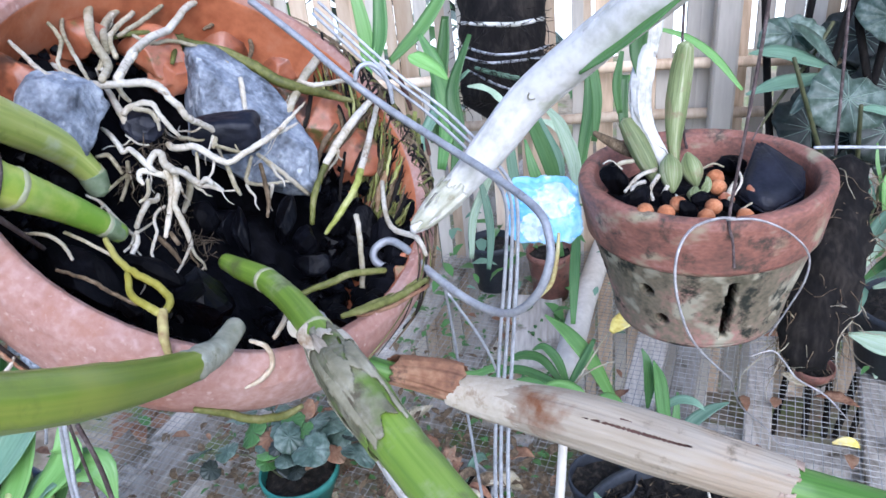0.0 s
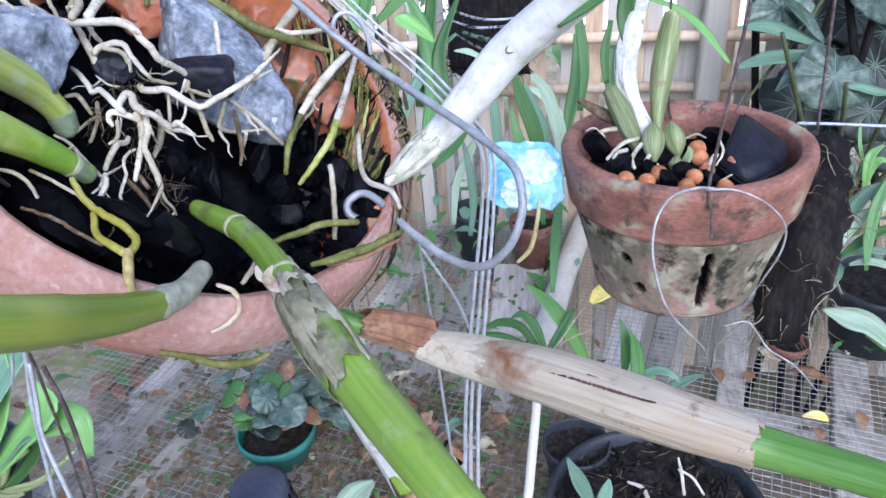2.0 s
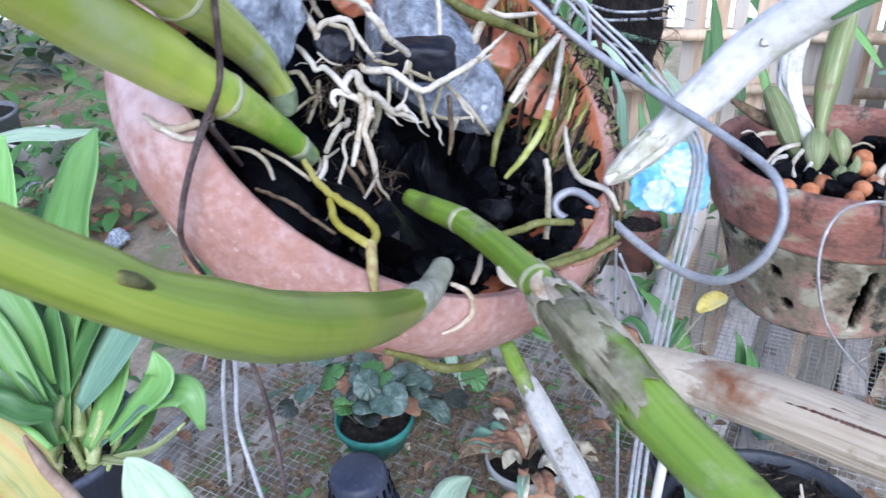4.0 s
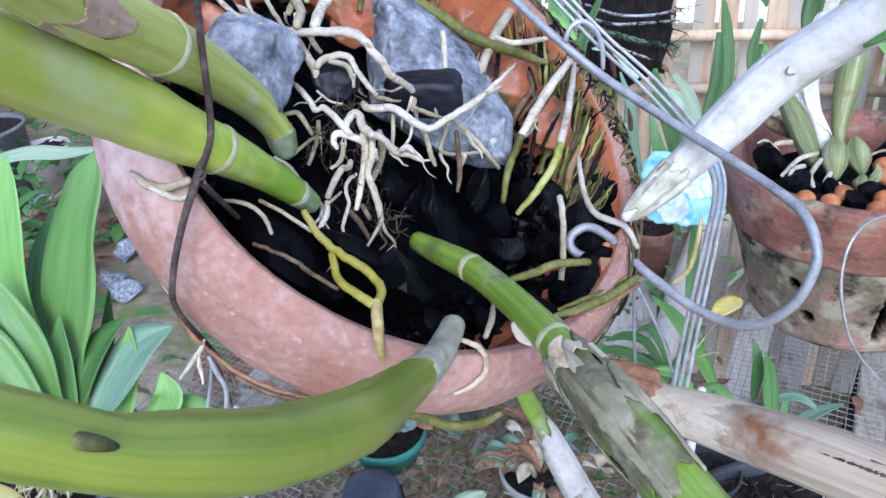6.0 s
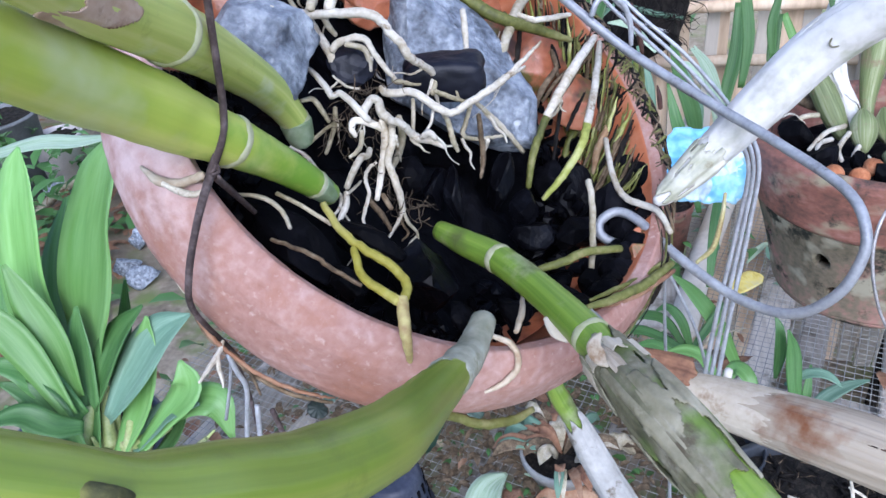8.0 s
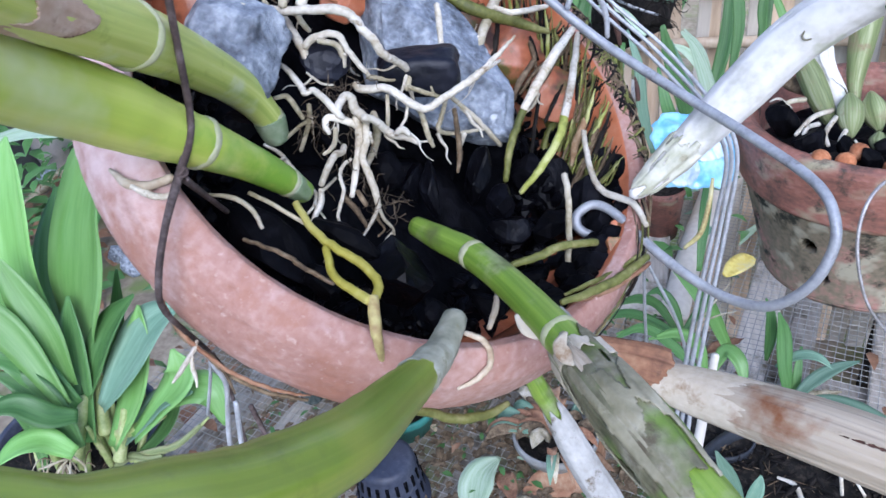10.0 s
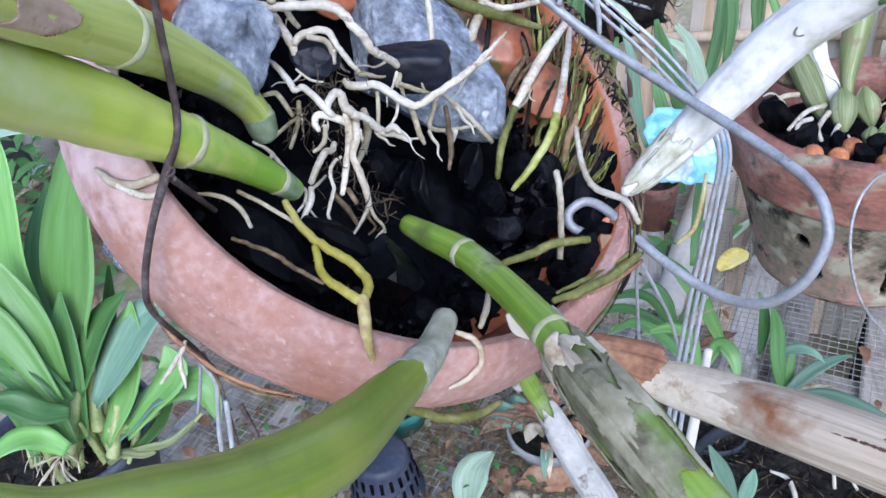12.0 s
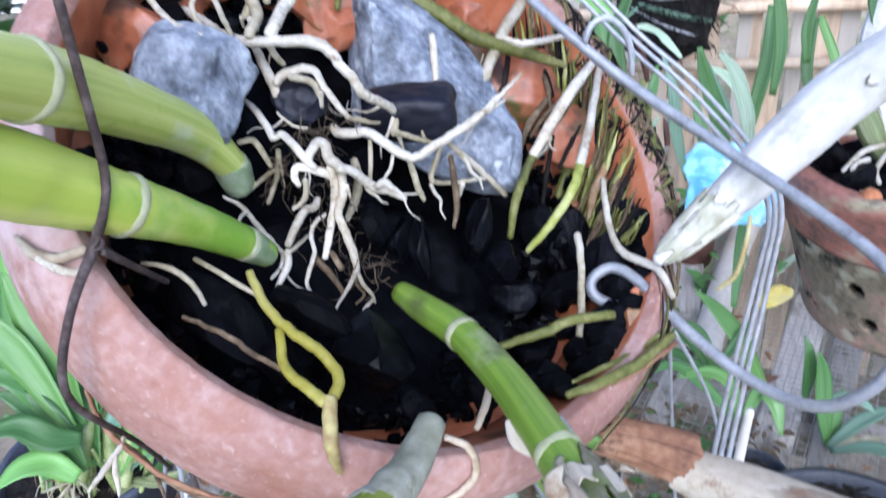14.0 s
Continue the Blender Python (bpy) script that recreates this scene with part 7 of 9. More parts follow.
L("leaf", [(-0.5065, 0.4758, 0.5072, 0.00763), (-0.4771, 0.4986, 0.5460, 0.02256), (-0.4482, 0.5191, 0.5815, 0.02357), (-0.4197, 0.5338, 0.5998, 0.00200)], M_LEAF_BLUE, left_orchid)
L("leaf", [(-0.4757, 0.4664, 0.4784, 0.00694), (-0.4438, 0.4855, 0.5104, 0.01367), (-0.4201, 0.4988, 0.5382, 0.01885), (-0.4265, 0.5078, 0.5654, 0.00200)], M_LEAF_BRIGHT, left_orchid)
L("leaf", [(-0.4658, 0.4785, 0.4909, 0.00694), (-0.4285, 0.4957, 0.5176, 0.01504), (-0.3936, 0.4980, 0.5239, 0.01549), (-0.3809, 0.4866, 0.4918, 0.00271)], M_LEAF_BRIGHT, left_orchid)
L("leaf", [(-0.5306, 0.4711, 0.5124, 0.00694), (-0.5555, 0.4721, 0.5464, 0.01504), (-0.5737, 0.4683, 0.5699, 0.01347), (-0.6008, 0.4558, 0.5854, 0.00332)], M_LEAF, left_orchid)
L("leaf", [(-0.5332, 0.4624, 0.5211, 0.00684), (-0.5638, 0.4770, 0.5776, 0.01481), (-0.5872, 0.4804, 0.6144, 0.01459), (-0.6082, 0.4772, 0.6421, 0.00326)], M_LEAF_BRIGHT, left_orchid)
L("leaf", [(-0.5143, 0.4531, 0.5184, 0.00673), (-0.5319, 0.4405, 0.5290, 0.01193), (-0.5534, 0.4321, 0.5495, 0.01173), (-0.5787, 0.4117, 0.5525, 0.00321)], M_LEAF, left_orchid)
L("leaf", [(-0.5628, 0.6805, 0.7098, 0.00303), (-0.6145, 0.6846, 0.6993, 0.00856), (-0.6738, 0.6889, 0.6945, 0.01039), (-0.7481, 0.6819, 0.6791, 0.00739)], M_LEAF_PALE, left_orchid)
T("stem", [(-0.5479, 0.4719, 0.4598, 0.00813), (-0.5506, 0.4910, 0.4889, 0.00697), (-0.5437, 0.5047, 0.5164, 0.00634)], M_STEM, left_orchid)
T("stem", [(-0.5183, 0.4750, 0.4698, 0.00744), (-0.5251, 0.4895, 0.4942, 0.00630), (-0.5233, 0.5016, 0.5220, 0.00511)], M_STEM, left_orchid)
T("stem", [(-0.5705, 0.4693, 0.4673, 0.00697), (-0.5662, 0.4869, 0.4907, 0.00581), (-0.5606, 0.5036, 0.5232, 0.00461)], M_STEM, left_orchid)
T("stem", [(-0.4993, 0.4713, 0.4770, 0.00620), (-0.4747, 0.4773, 0.4827, 0.00672), (-0.4501, 0.4872, 0.4959, 0.00500)], M_STEM, left_orchid)
L("leaf", [(0.0942, 0.7722, 0.3831, 0.00587), (0.0670, 0.7759, 0.4396, 0.01005), (0.0406, 0.7797, 0.4756, 0.00852), (0.0160, 0.7786, 0.5026, 0.00140)], M_LEAF_BRIGHT, bench_plant)
L("leaf", [(0.0397, 0.7458, 0.4170, 0.00237), (0.0139, 0.7510, 0.4553, 0.00562), (-0.0084, 0.7431, 0.4696, 0.00602), (-0.0304, 0.7287, 0.4724, 0.00137)], M_LEAF, bench_plant)
L("leaf", [(0.0430, 0.7463, 0.4167, 0.00237), (0.0304, 0.7533, 0.4536, 0.00562), (0.0144, 0.7553, 0.4728, 0.00512), (0.0015, 0.7478, 0.4743, 0.00116)], M_LEAF, bench_plant)
L("leaf", [(0.0398, 0.7380, 0.4237, 0.00281), (0.0076, 0.7338, 0.4480, 0.00555), (-0.0208, 0.7251, 0.4630, 0.00549), (-0.0488, 0.7083, 0.4638, 0.00136)], M_LEAF, bench_plant)
L("leaf", [(0.0399, 0.7285, 0.4276, 0.00231), (0.0207, 0.7196, 0.4390, 0.00503), (-0.0043, 0.7114, 0.4538, 0.00498), (-0.0290, 0.6969, 0.4573, 0.00112)], M_LEAF_BRIGHT, bench_plant)
L("leaf", [(0.0397, 0.7458, 0.4170, 0.00237), (0.0601, 0.7656, 0.4443, 0.00521), (0.0739, 0.7810, 0.4664, 0.00237)], M_LEAF, bench_plant)
L("leaf", [(0.0649, 0.6854, 0.4213, 0.00295), (0.0540, 0.6932, 0.4537, 0.00748), (0.0329, 0.6877, 0.4725, 0.00615), (0.0048, 0.6699, 0.4779, 0.00121)], M_LEAF_BRIGHT, bench_plant)
L("leaf", [(0.0707, 0.6868, 0.4207, 0.00295), (0.0830, 0.6965, 0.4457, 0.00748), (0.0967, 0.6851, 0.4418, 0.00738), (0.1037, 0.6692, 0.4175, 0.00164)], M_LEAF_BRIGHT, bench_plant)
L("leaf", [(0.0613, 0.6754, 0.4267, 0.00291), (0.0278, 0.6794, 0.4637, 0.00615), (-0.0014, 0.6753, 0.4879, 0.00526), (-0.0285, 0.6544, 0.4886, 0.00120)], M_LEAF, bench_plant)
L("leaf", [(0.1620, 0.7353, 0.3431, 0.00362), (0.1541, 0.7473, 0.3798, 0.00760), (0.1492, 0.7613, 0.4180, 0.00795), (0.1414, 0.7667, 0.4458, 0.00131)], M_LEAF, sword_plant)
L("leaf", [(0.1682, 0.7368, 0.3424, 0.00271), (0.1690, 0.7507, 0.3693, 0.00495), (0.1714, 0.7666, 0.3983, 0.00134)], M_LEAF, sword_plant)
L("leaf", [(0.1602, 0.7258, 0.3483, 0.00268), (0.1846, 0.7394, 0.3735, 0.00751), (0.2059, 0.7453, 0.3895, 0.00611), (0.2268, 0.7472, 0.4003, 0.00108)], M_LEAF_BLUE, sword_plant)
L("leaf", [(0.1615, 0.7170, 0.3533, 0.00265), (0.1931, 0.7138, 0.3700, 0.00647), (0.2236, 0.7012, 0.3745, 0.00715), (0.2575, 0.6826, 0.3697, 0.00492)], M_LEAF_BLUE, sword_plant)
L("leaf", [(0.0962, 0.5303, 0.3927, 0.00202), (0.0868, 0.5368, 0.4209, 0.00597), (0.0769, 0.5410, 0.4415, 0.00738), (0.0663, 0.5477, 0.4622, 0.00122)], M_LEAF_BLUE, seedling)
L("leaf", [(0.0972, 0.5305, 0.3925, 0.00202), (0.1019, 0.5372, 0.4152, 0.00647), (0.1053, 0.5427, 0.4287, 0.00543), (0.1069, 0.5474, 0.4371, 0.00098)], M_LEAF_BLUE, seedling)
T("root", [(0.1289, 0.5812, 0.3959, 0.00131), (0.1434, 0.5733, 0.3965, 0.00233), (0.1484, 0.5531, 0.3942, 0.00228), (0.1507, 0.5332, 0.3853, 0.00150)], M_ROOT, seedling)
T("root", [(0.1841, 0.5731, 0.3915, 0.00170), (0.1796, 0.5798, 0.4165, 0.00169), (0.1755, 0.5825, 0.4333, 0.00111)], M_ROOT, seedling)
T("root", [(0.1767, 0.5809, 0.4191, 0.00112), (0.1912, 0.5797, 0.4095, 0.00141), (0.2027, 0.5722, 0.3945, 0.00141)], M_ROOT, seedling)
L("leaf", [(-0.1633, 0.5308, 0.3370, 0.00885), (-0.1654, 0.5579, 0.3430, 0.01871), (-0.1615, 0.5806, 0.3480, 0.01535), (-0.1473, 0.6043, 0.3450, 0.00188)], M_LEAF_PALE, small_leaf)
L("leaf", [(-0.1156, 0.5685, 0.3370, 0.00302), (-0.0928, 0.5805, 0.3420, 0.01509), (-0.0631, 0.5834, 0.3440, 0.01497), (-0.0394, 0.5814, 0.3370, 0.00298)], M_DRYLEAF, dry_leaf)
L("leaf", [(0.1034, 0.9593, 0.3450, 0.00414), (0.1157, 0.9716, 0.3500, 0.01249), (0.1335, 0.9972, 0.3450, 0.01272), (0.1471, 1.0125, 0.3400, 0.00257)], M_YELLOW, yellow_leaf)
L("leaf", [(0.3480, 0.7480, 0.3400, 0.00120), (0.3600, 0.7458, 0.3450, 0.00560), (0.3700, 0.7435, 0.3440, 0.00500), (0.3760, 0.7422, 0.3400, 0.00100)], M_YELLOW, yellow_leaf)
L("leaf", [(0.3331, 0.7292, 0.5128, 0.00180), (0.3563, 0.7185, 0.5085, 0.01306), (0.3759, 0.7084, 0.5061, 0.01289), (0.3964, 0.6815, 0.4957, 0.00571)], M_LEAF_PALE, right_strap)

T("trunk", [(-0.0240, 1.1833, 1.0771, 0.05049), (-0.0291, 1.0964, 0.9075, 0.05320), (-0.0337, 1.0517, 0.8110, 0.05522), (-0.0395, 1.0000, 0.7050, 0.05330), (-0.0405, 0.9920, 0.6880, 0.04300)], M_TRUNK, fern_trunk, wobble=.18)
T("hanger", [(-0.0240, 1.1833, 1.0700, 0.00120), (-0.0240, 1.1900, 1.3000, 0.00120), (-0.0240, 1.2000, 1.6000, 0.00120)], M_RUSTWIRE, fern_trunk)
T("trunk", [(0.3115, 0.7509, 0.6985, 0.01623), (0.3047, 0.7356, 0.6640, 0.02724), (0.2950, 0.7141, 0.6199, 0.03291), (0.2821, 0.6864, 0.5660, 0.03037), (0.2694, 0.6666, 0.5258, 0.01946)], M_TRUNK, fern_slab, wobble=.25)
T("twine", [(-0.0784, 0.9566, 0.8077, 0.00205), (-0.0460, 0.9400, 0.8083, 0.00267), (-0.0131, 0.9446, 0.8050, 0.00300), (0.0192, 0.9731, 0.8028, 0.00273)], M_WHITE, fern_trunk)
T("twine", [(-0.0788, 0.9429, 0.7841, 0.00136), (-0.0399, 0.9232, 0.7770, 0.00167), (-0.0004, 0.9297, 0.7749, 0.00167), (0.0252, 0.9678, 0.7711, 0.00138)], M_WIRE, fern_trunk)
T("twine", [(-0.0756, 0.9366, 0.7719, 0.00136), (-0.0466, 0.9172, 0.7690, 0.00167), (-0.0203, 0.9216, 0.7676, 0.00167), (0.0216, 0.9604, 0.7595, 0.00138)], M_WIRE, fern_trunk)
T("twine", [(-0.0691, 0.9290, 0.7565, 0.00136), (-0.0339, 0.9057, 0.7446, 0.00167), (-0.0011, 0.9053, 0.7327, 0.00133)], M_WIRE, fern_trunk)
T("twine", [(-0.0599, 0.9120, 0.7646, 0.00267), (-0.0198, 0.9028, 0.7550, 0.00330), (0.0123, 0.9149, 0.7447, 0.00267)], M_LEAF_BLUE, fern_trunk)
L("leaf", [(-0.1377, 0.8162, 0.8038, 0.00601), (-0.1205, 0.8160, 0.8179, 0.00890), (-0.0978, 0.8208, 0.8387, 0.00996), (-0.0667, 0.8394, 0.8808, 0.00579)], M_LEAF_BRIGHT, strap_plant)
L("leaf", [(-0.1735, 0.8066, 0.7587, 0.00493), (-0.1639, 0.8255, 0.8087, 0.00791), (-0.1667, 0.8330, 0.8431, 0.00781), (-0.1751, 0.8423, 0.8824, 0.00475)], M_LEAF_BRIGHT, strap_plant)
L("leaf", [(-0.1581, 0.8203, 0.7976, 0.00487), (-0.1479, 0.8297, 0.8308, 0.00841), (-0.1469, 0.8492, 0.8848, 0.00594)], M_LEAF, strap_plant)
L("leaf", [(-0.0705, 0.7675, 0.7972, 0.00167), (-0.0835, 0.7666, 0.8089, 0.00828), (-0.0991, 0.7644, 0.8191, 0.00987), (-0.1073, 0.7656, 0.8233, 0.00219)], M_LEAF_BRIGHT, strap_plant)
L("leaf", [(-0.0939, 0.7876, 0.7219, 0.00481), (-0.0875, 0.8106, 0.7755, 0.00890), (-0.0808, 0.8234, 0.8130, 0.00703), (-0.0770, 0.8322, 0.8448, 0.00405)], M_LEAF, strap_plant)
L("leaf", [(-0.0860, 0.7665, 0.6997, 0.00481), (-0.0777, 0.7850, 0.7493, 0.00890), (-0.0869, 0.8004, 0.7995, 0.00820), (-0.1017, 0.8056, 0.8341, 0.00289)], M_LEAF, strap_plant)
L("leaf", [(-0.1142, 0.7720, 0.7028, 0.00361), (-0.1011, 0.7834, 0.7361, 0.00712), (-0.0769, 0.7989, 0.7731, 0.00586), (-0.0528, 0.8046, 0.7944, 0.00174)], M_LEAF_BLUE, strap_plant)
L("leaf", [(-0.0745, 0.7591, 0.6829, 0.00361), (-0.0663, 0.7777, 0.7328, 0.00712), (-0.0699, 0.7911, 0.7775, 0.00703), (-0.0504, 0.8129, 0.8290, 0.00231)], M_LEAF, strap_plant)
L("leaf", [(0.0143, 0.9223, 0.6914, 0.00316), (0.0299, 0.9215, 0.6836, 0.00568), (0.0494, 0.9117, 0.6622, 0.00631), (0.0606, 0.8879, 0.6255, 0.00442)], M_LEAF_PALE, strap_plant)
L("leaf", [(0.0590, 0.9064, 0.6165, 0.00388), (0.0654, 0.9252, 0.6562, 0.00702), (0.0723, 0.9435, 0.6951, 0.00757), (0.0724, 0.9670, 0.7438, 0.00437)], M_LEAF, strap_plant)
L("leaf", [(0.0374, 0.8975, 0.6138, 0.00388), (0.0324, 0.9060, 0.6446, 0.00830), (0.0216, 0.9089, 0.6704, 0.00757), (0.0108, 0.9152, 0.7007, 0.00249)], M_LEAF_BLUE, strap_plant)
L("leaf", [(0.1222, 0.9680, 0.6374, 0.00331), (0.1158, 0.9801, 0.6738, 0.00654), (0.1182, 1.0016, 0.7188, 0.00582)], M_LEAF, strap_plant)
L("leaf", [(0.1536, 0.9832, 0.6445, 0.00331), (0.1439, 0.9907, 0.6759, 0.00588), (0.1245, 1.0031, 0.7181, 0.00452)], M_LEAF_BRIGHT, strap_plant)
L("leaf", [(0.0339, 0.8264, 0.6405, 0.00452), (0.0251, 0.8319, 0.6734, 0.00894), (0.0104, 0.8394, 0.7118, 0.00757), (0.0021, 0.8442, 0.7434, 0.00249)], M_LEAF, strap_plant)
L("leaf", [(0.0562, 0.8296, 0.6383, 0.00323), (0.0504, 0.8387, 0.6765, 0.00766), (0.0354, 0.8461, 0.7148, 0.00631), (0.0205, 0.8437, 0.7361, 0.00187)], M_LEAF_PALE, strap_plant)
L("leaf", [(0.0773, 0.8995, 0.6712, 0.00338), (0.0810, 0.9139, 0.7153, 0.00602), (0.0748, 0.9264, 0.7594, 0.00595), (0.0686, 0.9318, 0.7913, 0.00196)], M_LEAF, strap_plant)
L("leaf", [(0.1078, 0.9207, 0.6975, 0.00338), (0.1043, 0.9272, 0.7304, 0.00535), (0.1108, 0.9381, 0.7673, 0.00264)], M_LEAF, strap_plant)
L("leaf", [(0.1458, 0.9152, 0.7969, 0.00252), (0.1783, 0.9040, 0.7865, 0.00499), (0.2068, 0.8864, 0.7666, 0.00554), (0.2326, 0.8633, 0.7379, 0.00183)], M_LEAF_BRIGHT, strap_plant)
L("leaf", [(-0.0798, 0.7614, 0.6634, 0.00361), (-0.0555, 0.7686, 0.6864, 0.00772), (-0.0379, 0.7808, 0.7193, 0.00586), (-0.0330, 0.7971, 0.7438, 0.00176)], M_LEAF, strap_plant)
dark_leaves()
roundleaf((0.3779, 0.9673, 0.6855), (0.0507, 0.0406, 0.0456), (59, 19, 0), 71, M_LEAF_DARK)
roundleaf((0.3270, 1.0500, 0.7450), (0.0428, 0.0286, 0.0357), (61, -3, 13), 72, M_LEAF_DARK)
roundleaf((0.4588, 1.0999, 0.7457), (0.0401, 0.0328, 0.0364), (58, 23, -3), 74, M_LEAF_DARK)
T("wire", [(0.2989, 0.8134, 0.6894, 0.00176), (0.3335, 0.8186, 0.6864, 0.00176), (0.3797, 0.8248, 0.6814, 0.00176), (0.4490, 0.8340, 0.6735, 0.00176)], M_WIRE, cross_wire)
T("wire", [(-0.1249, 0.2136, 0.8701, 0.00052), (-0.1281, 0.2130, 0.8592, 0.00054), (-0.1336, 0.2122, 0.8441, 0.00057)], M_WIRE, rust_wire)
T("wire", [(-0.1225, 0.2120, 0.8721, 0.00066), (-0.1246, 0.2157, 0.8529, 0.00063), (-0.1293, 0.2193, 0.8266, 0.00060), (-0.1347, 0.2235, 0.8013, 0.00056), (-0.1436, 0.2292, 0.7629, 0.00063)], M_RUSTWIRE, rust_wire)
T("wire", [(-0.1107, 0.2003, 0.8658, 0.00080), (-0.1119, 0.1982, 0.8534, 0.00076), (-0.1127, 0.1949, 0.8389, 0.00077), (-0.1083, 0.1901, 0.8206, 0.00079), (-0.1046, 0.1868, 0.8050, 0.00067)], M_WIRE, rust_wire)
T("wire", [(-0.1064, 0.2004, 0.8648, 0.00079), (-0.1023, 0.1976, 0.8498, 0.00081), (-0.0998, 0.1937, 0.8335, 0.00083), (-0.0980, 0.1895, 0.8168, 0.00075)], M_RUSTWIRE, rust_wire)
L("leaf", [(-0.5007, 0.4608, 0.4673, 0.00722), (-0.4771, 0.4883, 0.5131, 0.01641), (-0.4672, 0.5150, 0.5636, 0.01616), (-0.4633, 0.5282, 0.5986, 0.00212)], M_LEAF_BRIGHT, left_orchid)
L("leaf", [(-0.5302, 0.4646, 0.4661, 0.00676), (-0.5358, 0.4891, 0.5202, 0.01666), (-0.5382, 0.5100, 0.5682, 0.01532), (-0.5371, 0.5244, 0.6061, 0.00215)], M_LEAF, left_orchid)
L("leaf", [(-0.5250, 0.4476, 0.4790, 0.00656), (-0.5450, 0.4580, 0.5205, 0.01508), (-0.5633, 0.4586, 0.5481, 0.01326), (-0.5846, 0.4511, 0.5679, 0.00209)], M_LEAF, left_orchid)
L("leaf", [(-0.5221, 0.4376, 0.4833, 0.00646), (-0.5403, 0.4323, 0.5029, 0.01220), (-0.5561, 0.4172, 0.5103, 0.01147), (-0.5712, 0.3939, 0.5045, 0.00205)], M_LEAF_BRIGHT, left_orchid)
L("leaf", [(-0.4902, 0.4665, 0.4705, 0.00555), (-0.4580, 0.4862, 0.5022, 0.01367), (-0.4360, 0.4901, 0.5169, 0.01077), (-0.4091, 0.4917, 0.5265, 0.00159)], M_LEAF_BLUE, left_orchid)
T("stem", [(-0.5458, 0.4509, 0.4543, 0.00733), (-0.5391, 0.4658, 0.4801, 0.00616), (-0.5326, 0.4832, 0.5109, 0.00500)], M_STEM, left_orchid)
T("stem", [(-0.4988, 0.4586, 0.4532, 0.00672), (-0.4932, 0.4692, 0.4753, 0.00555), (-0.4885, 0.4833, 0.5009, 0.00441)], M_STEM, left_orchid)
T("stick", [(-1.7196, 1.5292, 0.0300, 0.01138), (-1.7177, 1.6578, 0.0400, 0.01358), (-1.6977, 1.7456, 0.0500, 0.01219)], M_ROOT2, twig)
T("stick", [(-1.6654, 1.4877, 0.0300, 0.00954), (-1.6680, 1.5636, 0.0300, 0.01145), (-1.6274, 1.6137, 0.0300, 0.00828)], M_FIBRE, twig)
rubble((-1.7686, 1.6897, 0.0300), (0.0519, 0.0389, 0.0363), (57, 7, 15), 91, M_STONE)
rubble((-1.3097, 1.4571, 0.0300), (0.0450, 0.0337, 0.0315), (57, 7, 15), 92, M_STONE)
rubble((-1.2807, 1.3444, 0.0200), (0.0429, 0.0322, 0.0300), (57, 7, 15), 93, M_STONE)
rubble((-1.5508, 1.4824, 0.0200), (0.0470, 0.0353, 0.0329), (57, 7, 15), 94, M_STONE)
rubble((-1.9124, 1.7541, 0.0200), (0.0541, 0.0406, 0.0379), (57, 7, 15), 95, M_STONE)
rubble((-1.4519, 1.1433, 0.0200), (0.0403, 0.0303, 0.0282), (57, 7, 15), 96, M_STONE)
rubble((-1.2034, 1.3034, 0.0200), (0.0417, 0.0313, 0.0292), (57, 7, 15), 97, M_STONE)
T("scar", [(-0.0514, 0.1005, 0.9664, 0.00015), (-0.0493, 0.1004, 0.9669, 0.00080), (-0.0474, 0.1008, 0.9664, 0.00085), (-0.0468, 0.1019, 0.9650, 0.00056), (-0.0468, 0.1029, 0.9636, 0.00013)], M_EYE, orchid)
T("scar", [(-0.0433, 0.1365, 0.9351, 0.00013), (-0.0422, 0.1365, 0.9351, 0.00037), (-0.0415, 0.1369, 0.9349, 0.00013)], M_EYE, orchid)
L("bract", [(-0.0290, 0.2051, 0.9016, 0.00052), (-0.0271, 0.2031, 0.9015, 0.00166), (-0.0252, 0.2008, 0.9011, 0.00189), (-0.0230, 0.1987, 0.9008, 0.00062)], M_CREAM, orchid)
L("bract", [(-0.0185, 0.2040, 0.9060, 0.00025), (-0.0171, 0.2017, 0.9057, 0.00086), (-0.0148, 0.1973, 0.9058, 0.00096), (-0.0134, 0.1950, 0.9056, 0.00047)], M_SHEATH_GREY, orchid)
L("bract", [(-0.0150, 0.1875, 0.9100, 0.00056), (-0.0124, 0.1842, 0.9097, 0.00144), (-0.0095, 0.1807, 0.9089, 0.00130), (-0.0077, 0.1777, 0.9076, 0.00043)], M_DRY, orchid)
T("bract", [(-0.0169, 0.3281, 0.9367, 0.00029), (-0.0157, 0.3271, 0.9310, 0.00106), (-0.0140, 0.3258, 0.9264, 0.00116), (-0.0128, 0.3249, 0.9208, 0.00068)], M_BROWN2, orchid)
T("bract", [(-0.0074, 0.3201, 0.9113, 0.00029), (-0.0065, 0.3182, 0.9079, 0.00088), (-0.0060, 0.3180, 0.9038, 0.00079)], M_BROWN2, orchid)
T("loop", [(-0.0277, 0.3032, 0.9407, 0.00089), (-0.0260, 0.3041, 0.9448, 0.00088), (-0.0222, 0.3061, 0.9458, 0.00088), (-0.0183, 0.3074, 0.9421, 0.00089), (-0.0163, 0.3088, 0.9359, 0.00090), (-0.0159, 0.3084, 0.9295, 0.00073)], M_WIRE, hook_wire)
T("hanger", [(0.1833, 0.5916, 0.7913, 0.00063), (0.1854, 0.5940, 0.7947, 0.00063), (0.1918, 0.6012, 0.8051, 0.00042)], M_RUSTWIRE, dendrobium)
coal((-0.0177, 0.2818, 0.8771), (0.0073, 0.0064, 0.0055), (53, 14, 7), 131, M_CHAR)
